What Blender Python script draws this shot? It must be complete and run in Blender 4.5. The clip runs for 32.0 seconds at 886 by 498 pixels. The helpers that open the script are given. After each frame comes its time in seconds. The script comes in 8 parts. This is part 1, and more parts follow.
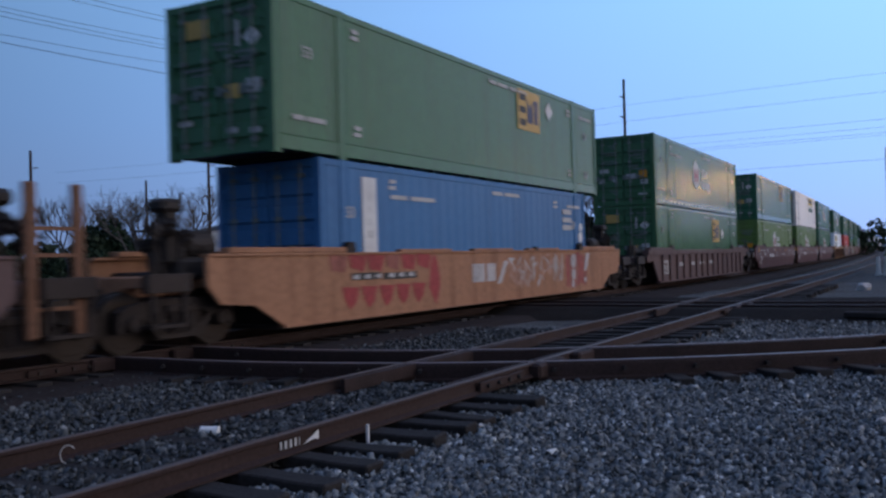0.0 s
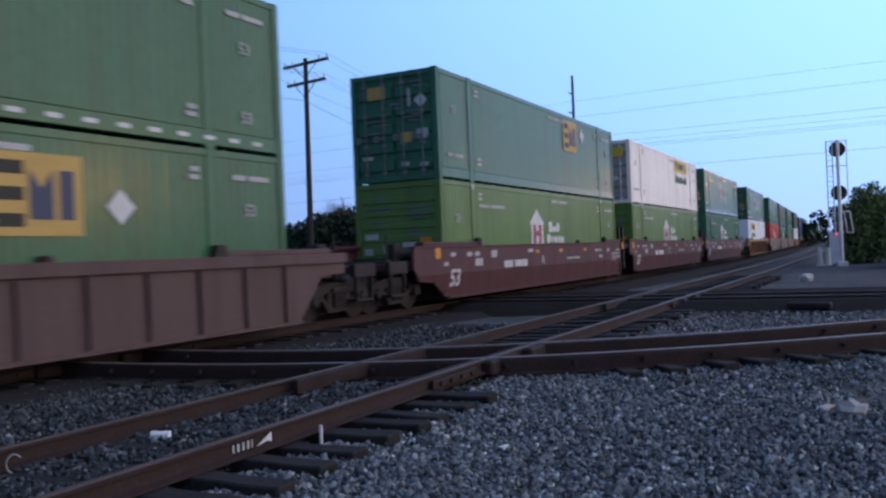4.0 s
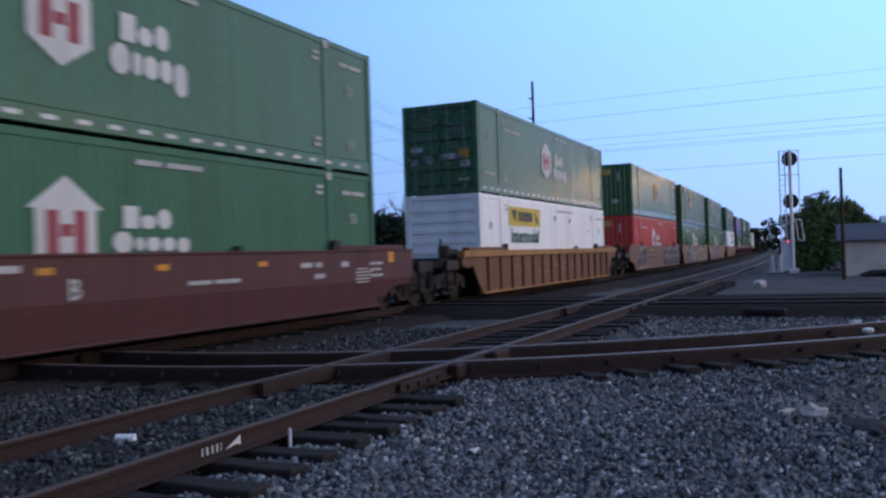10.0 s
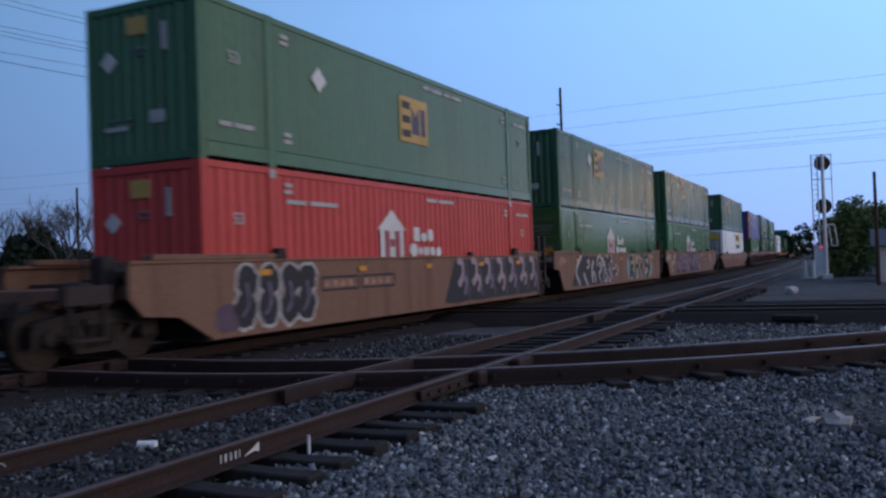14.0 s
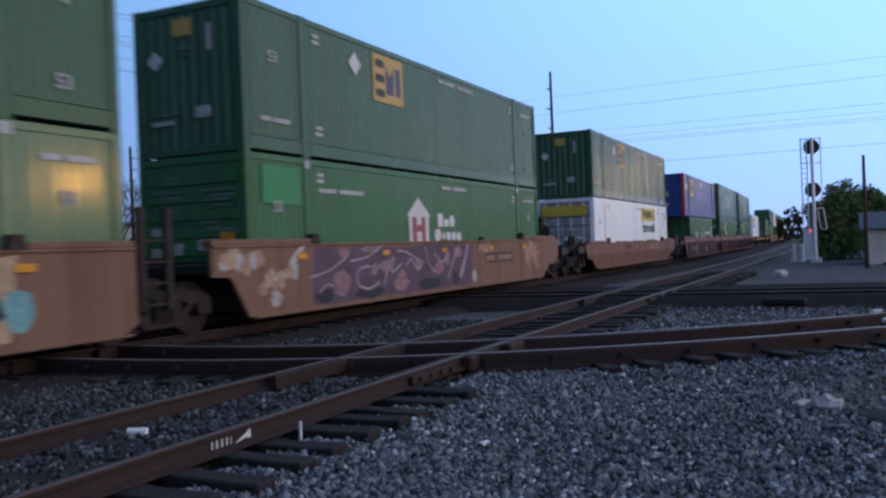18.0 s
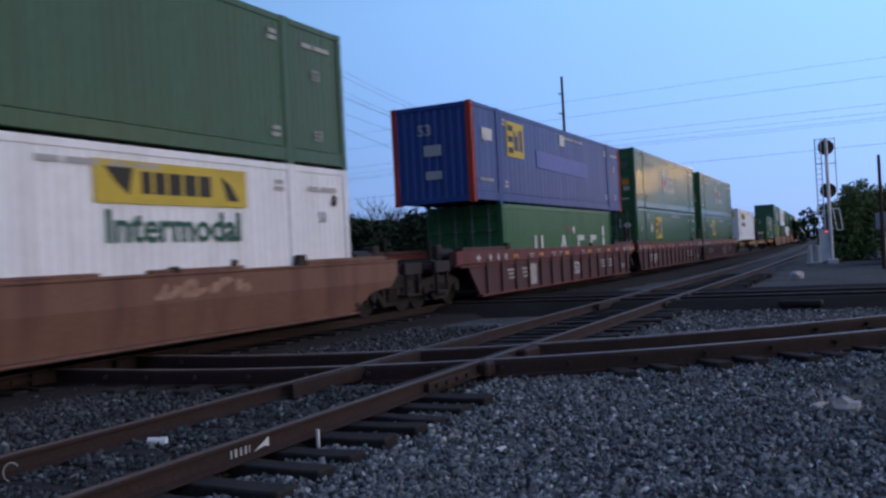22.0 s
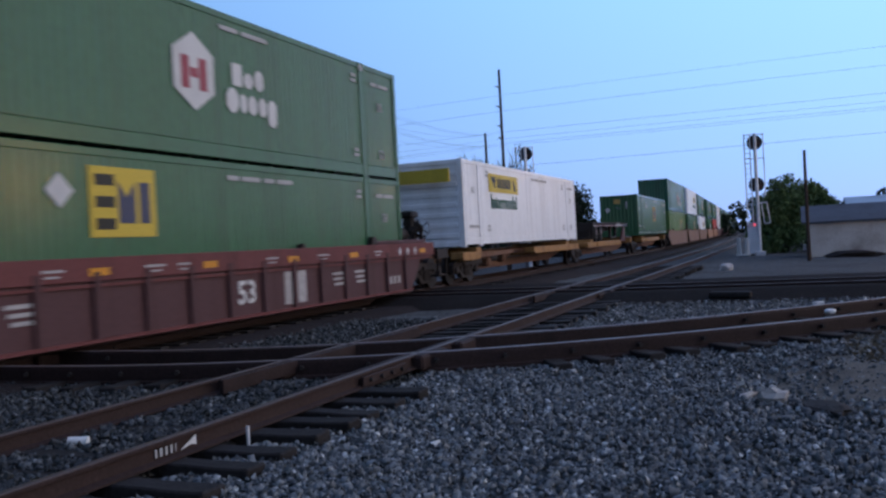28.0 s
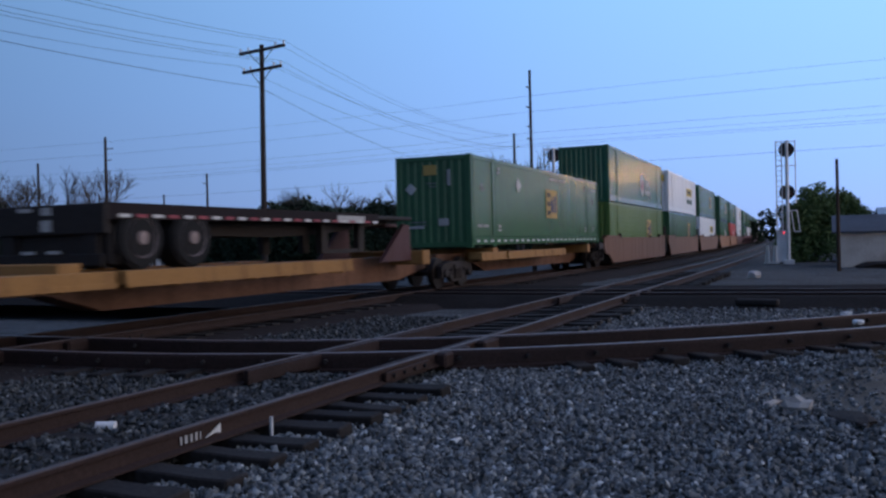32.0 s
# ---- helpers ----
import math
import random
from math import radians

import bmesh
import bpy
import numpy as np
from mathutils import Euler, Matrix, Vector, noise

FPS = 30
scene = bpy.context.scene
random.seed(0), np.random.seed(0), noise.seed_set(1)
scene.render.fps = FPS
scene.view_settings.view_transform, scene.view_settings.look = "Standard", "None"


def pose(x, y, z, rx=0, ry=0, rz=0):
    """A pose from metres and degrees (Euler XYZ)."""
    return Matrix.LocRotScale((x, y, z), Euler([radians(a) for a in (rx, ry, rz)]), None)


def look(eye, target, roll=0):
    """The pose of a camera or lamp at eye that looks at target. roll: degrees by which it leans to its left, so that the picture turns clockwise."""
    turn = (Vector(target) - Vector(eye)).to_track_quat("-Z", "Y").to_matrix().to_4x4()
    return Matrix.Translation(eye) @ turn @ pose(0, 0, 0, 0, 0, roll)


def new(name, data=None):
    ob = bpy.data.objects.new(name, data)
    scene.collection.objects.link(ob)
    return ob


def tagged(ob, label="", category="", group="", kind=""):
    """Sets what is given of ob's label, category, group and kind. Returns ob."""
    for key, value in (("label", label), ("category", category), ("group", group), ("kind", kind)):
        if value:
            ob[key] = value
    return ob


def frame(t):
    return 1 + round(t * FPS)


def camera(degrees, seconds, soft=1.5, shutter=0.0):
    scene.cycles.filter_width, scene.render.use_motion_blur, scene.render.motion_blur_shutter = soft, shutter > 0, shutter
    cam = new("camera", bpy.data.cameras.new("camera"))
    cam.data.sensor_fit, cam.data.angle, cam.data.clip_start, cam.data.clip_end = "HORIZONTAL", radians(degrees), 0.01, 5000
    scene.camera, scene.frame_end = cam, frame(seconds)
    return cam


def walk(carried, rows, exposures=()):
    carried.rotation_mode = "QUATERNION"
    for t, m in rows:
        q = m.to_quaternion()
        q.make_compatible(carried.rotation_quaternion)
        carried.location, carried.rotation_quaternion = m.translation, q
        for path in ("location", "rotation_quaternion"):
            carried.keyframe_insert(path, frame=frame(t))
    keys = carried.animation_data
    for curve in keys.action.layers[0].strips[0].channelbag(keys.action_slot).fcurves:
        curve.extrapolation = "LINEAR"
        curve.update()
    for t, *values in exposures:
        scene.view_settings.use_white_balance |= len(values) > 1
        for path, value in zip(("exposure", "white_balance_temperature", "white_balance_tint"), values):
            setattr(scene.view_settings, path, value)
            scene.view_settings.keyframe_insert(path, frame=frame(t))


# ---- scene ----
cam = camera(54.16, 32.0, soft=2.5, shutter=0.5)
PATH = [
    (0, pose(0.016, 0.014, 1.286, 90.67, 1.57, -59.93)),
    (0.5, pose(0.023, 0.026, 1.297, 90.34, 1.93, -60.77)),
    (1, pose(0.009, 0.031, 1.312, 90.08, 1.93, -61.24)),
    (1.5, pose(0.013, 0.032, 1.305, 89.77, 2.48, -60.79)),
    (2, pose(0.017, 0.032, 1.302, 89.44, 2.00, -60.61)),
    (2.5, pose(0.008, 0.030, 1.306, 89.31, 2.21, -61.19)),
    (3, pose(0.008, 0.042, 1.297, 89.34, 2.08, -62.52)),
    (3.5, pose(0.006, 0.003, 1.310, 89.85, 2.39, -63.35)),
    (5.5, pose(-0.109, -0.046, 1.311, 91.85, 1.88, -61.52)),
    (6, pose(-0.064, -0.046, 1.321, 91.60, 1.34, -62.86)),
    (6.5, pose(-0.061, -0.036, 1.318, 91.40, 1.73, -62.95)),
    (7, pose(-0.037, -0.024, 1.314, 90.88, 1.65, -63.40)),
    (7.5, pose(-0.029, -0.015, 1.315, 90.87, 1.80, -63.88)),
    (8, pose(-0.025, -0.015, 1.314, 90.71, 1.85, -64.25)),
    (8.5, pose(-0.018, 0.010, 1.308, 90.11, 0.81, -64.51)),
    (9, pose(-0.064, 0.057, 1.308, 89.88, 0.59, -64.80)),
    (9.5, pose(-0.085, 0.087, 1.311, 89.81, 1.86, -65.10)),
    (10, pose(-0.082, 0.079, 1.315, 90.45, 1.81, -65.88)),
    (10.5, pose(-0.055, 0.040, 1.316, 90.96, 1.76, -66.38)),
    (11, pose(-0.028, 0.007, 1.314, 91.27, 0.74, -65.87)),
    (11.5, pose(-0.039, -0.026, 1.318, 91.52, 1.67, -64.66)),
    (12, pose(-0.039, -0.015, 1.312, 91.08, 2.01, -63.98)),
    (12.5, pose(-0.028, -0.020, 1.313, 91.07, 1.93, -64.80)),
    (13, pose(-0.038, -0.014, 1.316, 91.25, 2.08, -64.69)),
    (13.5, pose(-0.043, -0.016, 1.322, 91.14, 1.95, -64.35)),
    (14, pose(-0.043, -0.018, 1.316, 90.97, 2.02, -63.91)),
    (14.5, pose(-0.027, -0.007, 1.317, 90.76, 1.70, -64.34)),
    (16.5, pose(-0.036, -0.011, 1.313, 90.69, 2.33, -64.17)),
    (17, pose(-0.019, -0.000, 1.318, 90.44, 2.50, -64.35)),
    (17.5, pose(-0.020, -0.006, 1.322, 90.32, 2.44, -64.57)),
    (18, pose(-0.013, 0.004, 1.315, 89.96, 2.26, -64.54)),
    (18.5, pose(-0.020, 0.010, 1.317, 89.68, 2.21, -64.25)),
    (19, pose(-0.024, 0.009, 1.318, 89.60, 2.28, -63.96)),
    (19.5, pose(-0.033, 0.007, 1.316, 89.95, 2.62, -63.84)),
    (20, pose(-0.040, -0.002, 1.317, 90.18, 2.73, -63.72)),
    (20.5, pose(-0.044, -0.000, 1.320, 90.11, 2.64, -63.61)),
    (21, pose(-0.045, -0.007, 1.315, 90.26, 2.86, -63.46)),
    (21.5, pose(-0.042, -0.002, 1.325, 90.24, 2.92, -63.71)),
    (22, pose(-0.052, -0.012, 1.324, 90.41, 3.07, -63.62)),
    (22.5, pose(-0.042, -0.008, 1.315, 90.35, 3.21, -63.81)),
    (23, pose(0.032, -0.021, 1.305, 90.06, 3.46, -66.67)),
    (23.5, pose(0.064, -0.004, 1.339, 89.86, 2.58, -69.54)),
    (24, pose(0.064, 0.001, 1.337, 89.76, 2.79, -69.77)),
    (24.5, pose(0.065, -0.003, 1.334, 89.68, 2.96, -69.09)),
    (26.5, pose(0.038, 0.002, 1.317, 89.63, 2.50, -66.50)),
    (27, pose(0.046, 0.000, 1.324, 89.64, 2.58, -66.84)),
    (27.5, pose(0.056, 0.002, 1.316, 89.79, 2.94, -67.33)),
    (28, pose(0.062, 0.007, 1.319, 89.69, 3.04, -67.73)),
    (28.5, pose(0.067, 0.001, 1.316, 89.37, 3.70, -67.74)),
    (29, pose(0.079, 0.009, 1.324, 88.97, 3.71, -67.97)),
    (29.5, pose(0.068, 0.012, 1.324, 89.37, 2.63, -67.77)),
    (30, pose(0.047, 0.001, 1.322, 89.86, 1.74, -67.45)),
    (30.5, pose(0.049, 0.009, 1.323, 89.79, 1.43, -67.04)),
    (31, pose(0.032, 0.004, 1.315, 90.03, 1.20, -66.65)),
    (31.5, pose(0.024, 0.001, 1.317, 89.76, 1.12, -66.20)),
    (32, pose(0.023, 0.002, 1.313, 89.68, 1.39, -66.05)),
]
EXPOSURES = [(0.0, -0.05), (1.0, 0.08), (2.0, 0.16), (3.0, 0.40), (6.0, -0.02), (8.0, 0.0), (9.0, 0.18), (10.0, 0.16), (10.5, -0.06), (11.0, -0.15), (12.0, -0.40), (13.0, -0.36), (14.0, -0.14), (17.0, 0.13), (19.0, 0.20), (20.0, 0.08), (21.0, -0.16), (22.0, -0.1), (24.0, 0.03), (27.0, 0.12), (28.0, 0.02), (29.0, -0.02), (30.0, -0.34), (31.0, -0.40), (32.0, -0.18)]
walk(cam, PATH, EXPOSURES)

# ---- light: dusk sky, the afterglow of the set sun behind the viewer's right shoulder ----
world = bpy.data.worlds.new("dusk_sky")
scene.world = world
world.use_nodes = True
wn, wl = world.node_tree.nodes, world.node_tree.links
wn.clear()
SUN_TURN = radians(162)
sky = wn.new("ShaderNodeTexSky")
sky.sky_type, sky.sun_disc = "NISHITA", False
sky.sun_elevation, sky.sun_rotation = radians(4.0), SUN_TURN
sky.air_density, sky.dust_density, sky.ozone_density = 1.0, 0.6, 4.0
coord = wn.new("ShaderNodeTexCoord")
sep = wn.new("ShaderNodeSeparateXYZ")
ramp = wn.new("ShaderNodeValToRGB")
for pos, col in ((0.0, (0.36, 0.52, 1.0)), (0.07, (0.35, 0.58, 1.12)), (0.16, (0.35, 0.64, 1.25)), (0.27, (0.36, 0.70, 1.32)), (0.6, (0.27, 0.43, 0.88)), (1.0, (0.25, 0.38, 0.80))):
    e = ramp.color_ramp.elements[0] if pos == 0.0 else (ramp.color_ramp.elements[-1] if pos == 1.0 else ramp.color_ramp.elements.new(pos))
    e.position, e.color = pos, (*col, 1)
side = wn.new("ShaderNodeVectorMath")
side.operation = "DOT_PRODUCT"
side.inputs[1].default_value = (0.62, -0.78, 0.0)
gain = wn.new("ShaderNodeMapRange")
gain.inputs["From Min"].default_value, gain.inputs["From Max"].default_value = -0.6, 1.0
gain.inputs["To Min"].default_value, gain.inputs["To Max"].default_value = 0.26, 1.47
# the afterglow: the sky turns warm towards the side where the sun has set
west = wn.new("ShaderNodeVectorMath")
west.operation = "DOT_PRODUCT"
west.inputs[1].default_value = (0.22, -0.97, 0.0)
glow_share = wn.new("ShaderNodeMapRange")
glow_share.inputs["From Min"].default_value, glow_share.inputs["From Max"].default_value = 0.30, 0.95
warm = wn.new("ShaderNodeMix")
warm.data_type = "RGBA"
warm.inputs[7].default_value = (0.92, 0.88, 0.98, 1)
scale = wn.new("ShaderNodeVectorMath")
scale.operation = "SCALE"
mix = wn.new("ShaderNodeMix")
mix.data_type = "RGBA"
mix.inputs[0].default_value = 0.96
back = wn.new("ShaderNodeBackground")
back.inputs["Strength"].default_value = 1.0
tint = wn.new("ShaderNodeVectorMath")
tint.operation = "SCALE"
tint.inputs["Scale"].default_value = 0.10
wout = wn.new("ShaderNodeOutputWorld")
wl.new(coord.outputs["Generated"], sep.inputs[0])
wl.new(coord.outputs["Generated"], side.inputs[0])
wl.new(sep.outputs["Z"], ramp.inputs[0])
wl.new(side.outputs["Value"], gain.inputs["Value"])
wl.new(coord.outputs["Generated"], west.inputs[0])
wl.new(west.outputs["Value"], glow_share.inputs["Value"])
wl.new(glow_share.outputs["Result"], warm.inputs[0])
wl.new(ramp.outputs["Color"], warm.inputs[6])
wl.new(warm.outputs[2], scale.inputs[0])
wl.new(gain.outputs["Result"], scale.inputs["Scale"])
wl.new(sky.outputs["Color"], tint.inputs[0])
wl.new(tint.outputs["Vector"], mix.inputs[6])
wl.new(scale.outputs["Vector"], mix.inputs[7])
wl.new(mix.outputs[2], back.inputs["Color"])
wl.new(back.outputs["Background"], wout.inputs["Surface"])

sun_data = bpy.data.lights.new("sun", "SUN")
sun_data.energy, sun_data.angle, sun_data.color = 0.38, radians(50), (1.0, 0.80, 0.60)
sun = new("sun", sun_data)
sun.matrix_world = look((30, -85, 11), (10, 0, 0))

# ---- materials ----
def nodes_of(name):
    m = bpy.data.materials.new(name)
    m.use_nodes = True
    n, l = m.node_tree.nodes, m.node_tree.links
    return m, n, l, n["Principled BSDF"]


def surface(name, col, rough=0.6, metal=0.0, var=0.25, grain=40.0, stain=1.2, bump=0.0, dirt=(0.05, 0.04, 0.035), dirt_amount=0.25, spread=0.0, streak=False, spec=0.22):
    """A worn surface: base colour, fine grain, larger stains and a little relief."""
    m, n, l, b = nodes_of(name)
    tc = n.new("ShaderNodeTexCoord")
    big = n.new("ShaderNodeTexNoise")
    big.inputs["Scale"].default_value, big.inputs["Detail"].default_value = stain, 6
    fine = n.new("ShaderNodeTexNoise")
    fine.inputs["Scale"].default_value, fine.inputs["Detail"].default_value = grain, 4
    if streak:
        mp = n.new("ShaderNodeMapping")
        mp.inputs["Scale"].default_value = (3.0, 3.0, 0.25)
        l.new(tc.outputs["Object"], mp.inputs[0])
        l.new(mp.outputs[0], big.inputs["Vector"])
    else:
        l.new(tc.outputs["Object"], big.inputs["Vector"])
    l.new(tc.outputs["Object"], fine.inputs["Vector"])
    hsv = n.new("ShaderNodeHueSaturation")
    hsv.inputs["Color"].default_value = (*col, 1)
    mr = n.new("ShaderNodeMapRange")
    mr.inputs["From Min"].default_value, mr.inputs["From Max"].default_value = 0.25, 0.75
    mr.inputs["To Min"].default_value, mr.inputs["To Max"].default_value = 1 - var, 1 + var
    l.new(fine.outputs["Fac"], mr.inputs["Value"])
    if spread:
        info = n.new("ShaderNodeObjectInfo")
        ms = n.new("ShaderNodeMapRange")
        ms.inputs["To Min"].default_value, ms.inputs["To Max"].default_value = 1 - spread, 1 + spread
        l.new(info.outputs["Random"], ms.inputs["Value"])
        mul = n.new("ShaderNodeMath")
        mul.operation = "MULTIPLY"
        l.new(mr.outputs["Result"], mul.inputs[0])
        l.new(ms.outputs["Result"], mul.inputs[1])
        l.new(mul.outputs[0], hsv.inputs["Value"])
    else:
        l.new(mr.outputs["Result"], hsv.inputs["Value"])
    mixn = n.new("ShaderNodeMix")
    mixn.data_type = "RGBA"
    mixn.inputs[7].default_value = (*dirt, 1)
    md = n.new("ShaderNodeMapRange")
    md.inputs["From Min"].default_value, md.inputs["From Max"].default_value = 0.48, 0.78
    md.inputs["To Max"].default_value = dirt_amount
    l.new(big.outputs["Fac"], md.inputs["Value"])
    l.new(md.outputs["Result"], mixn.inputs[0])
    l.new(hsv.outputs["Color"], mixn.inputs[6])
    l.new(mixn.outputs[2], b.inputs["Base Color"])
    rr = n.new("ShaderNodeMapRange")
    rr.inputs["To Min"].default_value, rr.inputs["To Max"].default_value = max(rough - 0.12, 0.05), min(rough + 0.15, 1)
    l.new(big.outputs["Fac"], rr.inputs["Value"])
    l.new(rr.outputs["Result"], b.inputs["Roughness"])
    b.inputs["Metallic"].default_value = metal
    b.inputs["Specular IOR Level"].default_value = spec
    if bump:
        bp = n.new("ShaderNodeBump")
        bp.inputs["Strength"].default_value, bp.inputs["Distance"].default_value = 0.6, bump
        l.new(fine.outputs["Fac"], bp.inputs["Height"])
        l.new(bp.outputs["Normal"], b.inputs["Normal"])
    return m


def glow(name, col, strength):
    m, n, l, b = nodes_of(name)
    b.inputs["Base Color"].default_value = (*col, 1)
    b.inputs["Emission Color"].default_value = (*col, 1)
    b.inputs["Emission Strength"].default_value = strength
    return m


PAINT = {
    "green": surface("green_container_paint", (0.049, 0.136, 0.064), 0.20, var=0.08, grain=6, stain=0.5, dirt_amount=0.34, streak=True, spec=0.28),
    "blue_green": surface("blue_green_container_paint", (0.038, 0.136, 0.080), 0.21, var=0.08, grain=6, stain=0.5, dirt_amount=0.34, streak=True, spec=0.28),
    "hub_green": surface("leaf_green_container_paint", (0.108, 0.195, 0.055), 0.34, var=0.08, grain=6, stain=0.5, dirt_amount=0.34, streak=True),
    "mid_green": surface("mid_green_container_paint", (0.040, 0.140, 0.055), 0.36, var=0.08, grain=6, stain=0.5, dirt_amount=0.2, streak=True),
    "fresh_green": surface("fresh_green_patch_paint", (0.030, 0.22, 0.075), 0.4, var=0.1, grain=6, stain=0.7, dirt_amount=0.2),
    "matt_green": surface("matt_green_container_paint", (0.040, 0.142, 0.080), 0.45, var=0.08, grain=6, stain=0.5, dirt_amount=0.34, streak=True),
    "gloss_green": surface("glossy_green_container_paint", (0.042, 0.130, 0.047), 0.10, var=0.08, grain=6, stain=0.5, dirt_amount=0.2, streak=True, spec=0.5),
    "deep_green": surface("deep_green_container_paint", (0.040, 0.112, 0.060), 0.27, var=0.08, grain=6, stain=0.5, dirt_amount=0.34, streak=True),
    "blue": surface("blue_container_paint", (0.04, 0.145, 0.31), 0.42, var=0.08, grain=6, stain=0.5, dirt_amount=0.2, streak=True),
    "navy": surface("navy_container_paint", (0.028, 0.066, 0.24), 0.40, var=0.08, grain=6, stain=0.5, dirt_amount=0.2, streak=True),
    "lilac": surface("lilac_patch_paint", (0.10, 0.13, 0.40), 0.45, var=0.08, grain=6, stain=0.7, dirt_amount=0.1),
    "cream": surface("dirty_cream_container_paint", (0.82, 0.78, 0.72), 0.42, var=0.07, grain=5, stain=0.5, dirt=(0.30, 0.27, 0.23), dirt_amount=0.35, streak=True),
    "white": surface("white_container_paint", (0.86, 0.87, 0.88), 0.30, var=0.05, grain=6, stain=0.5, dirt=(0.30, 0.27, 0.23), dirt_amount=0.28, streak=True),
    "red": surface("red_container_paint", (0.52, 0.062, 0.055), 0.42, var=0.08, grain=6, stain=0.5, dirt_amount=0.25, streak=True),
    "post_red": surface("bright_red_post_paint", (0.45, 0.05, 0.03), 0.45, var=0.1, grain=10),
    "orange": surface("faded_orange_car_paint", (0.32, 0.16, 0.088), 0.65, var=0.22, grain=9, stain=0.8, dirt=(0.13, 0.065, 0.038), dirt_amount=0.65, streak=True),
    "yellow": surface("faded_yellow_car_paint", (0.33, 0.17, 0.055), 0.6, var=0.15, grain=14, stain=0.8, dirt=(0.10, 0.05, 0.025), dirt_amount=0.7, streak=True),
    "rust_yellow": surface("rusty_tan_car_paint", (0.17, 0.085, 0.05), 0.7, var=0.25, grain=14, stain=0.8, dirt=(0.08, 0.04, 0.025), dirt_amount=0.7, streak=True),
    "maroon": surface("maroon_car_paint", (0.088, 0.035, 0.035), 0.55, var=0.12, grain=14, stain=0.8, dirt=(0.05, 0.03, 0.025), dirt_amount=0.4, streak=True),
    "brown": surface("brown_car_paint", (0.105, 0.066, 0.062), 0.6, var=0.12, grain=14, stain=0.8, dirt=(0.05, 0.03, 0.025), dirt_amount=0.5, streak=True),
    "red_brown": surface("red_brown_car_paint", (0.145, 0.046, 0.044), 0.6, var=0.14, grain=14, stain=0.8, dirt=(0.06, 0.03, 0.025), dirt_amount=0.5, streak=True),
    "dull_orange": surface("dull_orange_brown_car_paint", (0.19, 0.097, 0.068), 0.6, var=0.14, grain=14, stain=0.8, dirt=(0.075, 0.03, 0.028), dirt_amount=0.7, streak=True),
    "tan_orange": surface("brownish_orange_car_paint", (0.195, 0.105, 0.068), 0.6, var=0.15, grain=14, stain=0.8, dirt=(0.09, 0.045, 0.03), dirt_amount=0.6, streak=True),
    "brick": surface("brick_brown_car_paint", (0.088, 0.042, 0.044), 0.6, var=0.14, grain=14, stain=0.8, dirt=(0.06, 0.03, 0.025), dirt_amount=0.5, streak=True),
}
M_DARK = surface("dark_greasy_steel", (0.034, 0.029, 0.027), 0.6, 0.3, var=0.3, grain=20, bump=0.004)
M_WHEEL = surface("worn_wheel_steel", (0.034, 0.028, 0.025), 0.45, 0.7, var=0.3, grain=20)
M_RAIL = surface("rusty_rail_steel", (0.036, 0.021, 0.018), 0.75, 0.1, var=0.35, grain=30, stain=2.5, dirt=(0.03, 0.02, 0.017), dirt_amount=0.6, bump=0.004)
M_HEAD = surface("worn_rail_head", (0.098, 0.072, 0.062), 0.5, 0.2, var=0.2, grain=30, stain=2.0, dirt=(0.10, 0.06, 0.045), dirt_amount=0.6)
M_TIE = surface("creosoted_tie_wood", (0.024, 0.021, 0.020), 0.85, var=0.4, grain=25, stain=3.0, dirt=(0.055, 0.048, 0.044), dirt_amount=0.5, bump=0.01, spread=0.35)
M_STONE_WHITE = surface("pale_stone", (0.62, 0.62, 0.62), 0.8, var=0.12, grain=15, bump=0.01)
M_WHITE = surface("white_lettering_paint", (0.62, 0.62, 0.60), 0.55, var=0.08, grain=30)
M_GREY_MARK = surface("weathered_white_lettering_paint", (0.42, 0.42, 0.41), 0.6, var=0.2, grain=20)
M_SIGN_YELLOW = surface("yellow_sign_paint", (0.60, 0.44, 0.06), 0.5, var=0.1, grain=20)
M_TAN_SIGN = surface("tan_yellow_sign_paint", (0.50, 0.33, 0.10), 0.5, var=0.1, grain=20)
M_AMBER = surface("amber_reflector", (0.62, 0.27, 0.03), 0.4, var=0.1, grain=20)
M_SIGN_DARK = surface("dark_sign_paint", (0.03, 0.03, 0.025), 0.5, var=0.1, grain=20)
M_SIGN_BLUE = surface("blue_sign_paint", (0.060, 0.068, 0.115), 0.5, var=0.1, grain=20)
M_SIGN_RED = surface("dark_red_sign_paint", (0.33, 0.07, 0.09), 0.5, var=0.1, grain=20)
M_SIGN_GREEN = surface("dark_green_sign_paint", (0.03, 0.12, 0.08), 0.5, var=0.1, grain=20)
M_GALV = surface("galvanised_steel", (0.75, 0.76, 0.78), 0.45, 0.2, var=0.15, grain=20)
M_BLACK = surface("black_signal_paint", (0.012, 0.012, 0.013), 0.5, var=0.2, grain=20)
M_LENS = surface("dark_signal_lens", (0.06, 0.03, 0.025), 0.12, var=0.1, grain=10)
M_POLE = surface("weathered_pole_wood", (0.055, 0.042, 0.036), 0.9, var=0.3, grain=20, stain=2.0, streak=True)
M_WIRE = surface("black_wire", (0.02, 0.02, 0.022), 0.6, var=0.1)
M_RUBBER = surface("tyre_rubber", (0.016, 0.016, 0.017), 0.85, var=0.25, grain=30)
M_CONCRETE = surface("weathered_concrete", (0.52, 0.56, 0.55), 0.9, var=0.14, grain=12, stain=0.7, dirt=(0.17, 0.15, 0.13), dirt_amount=0.7, bump=0.006)
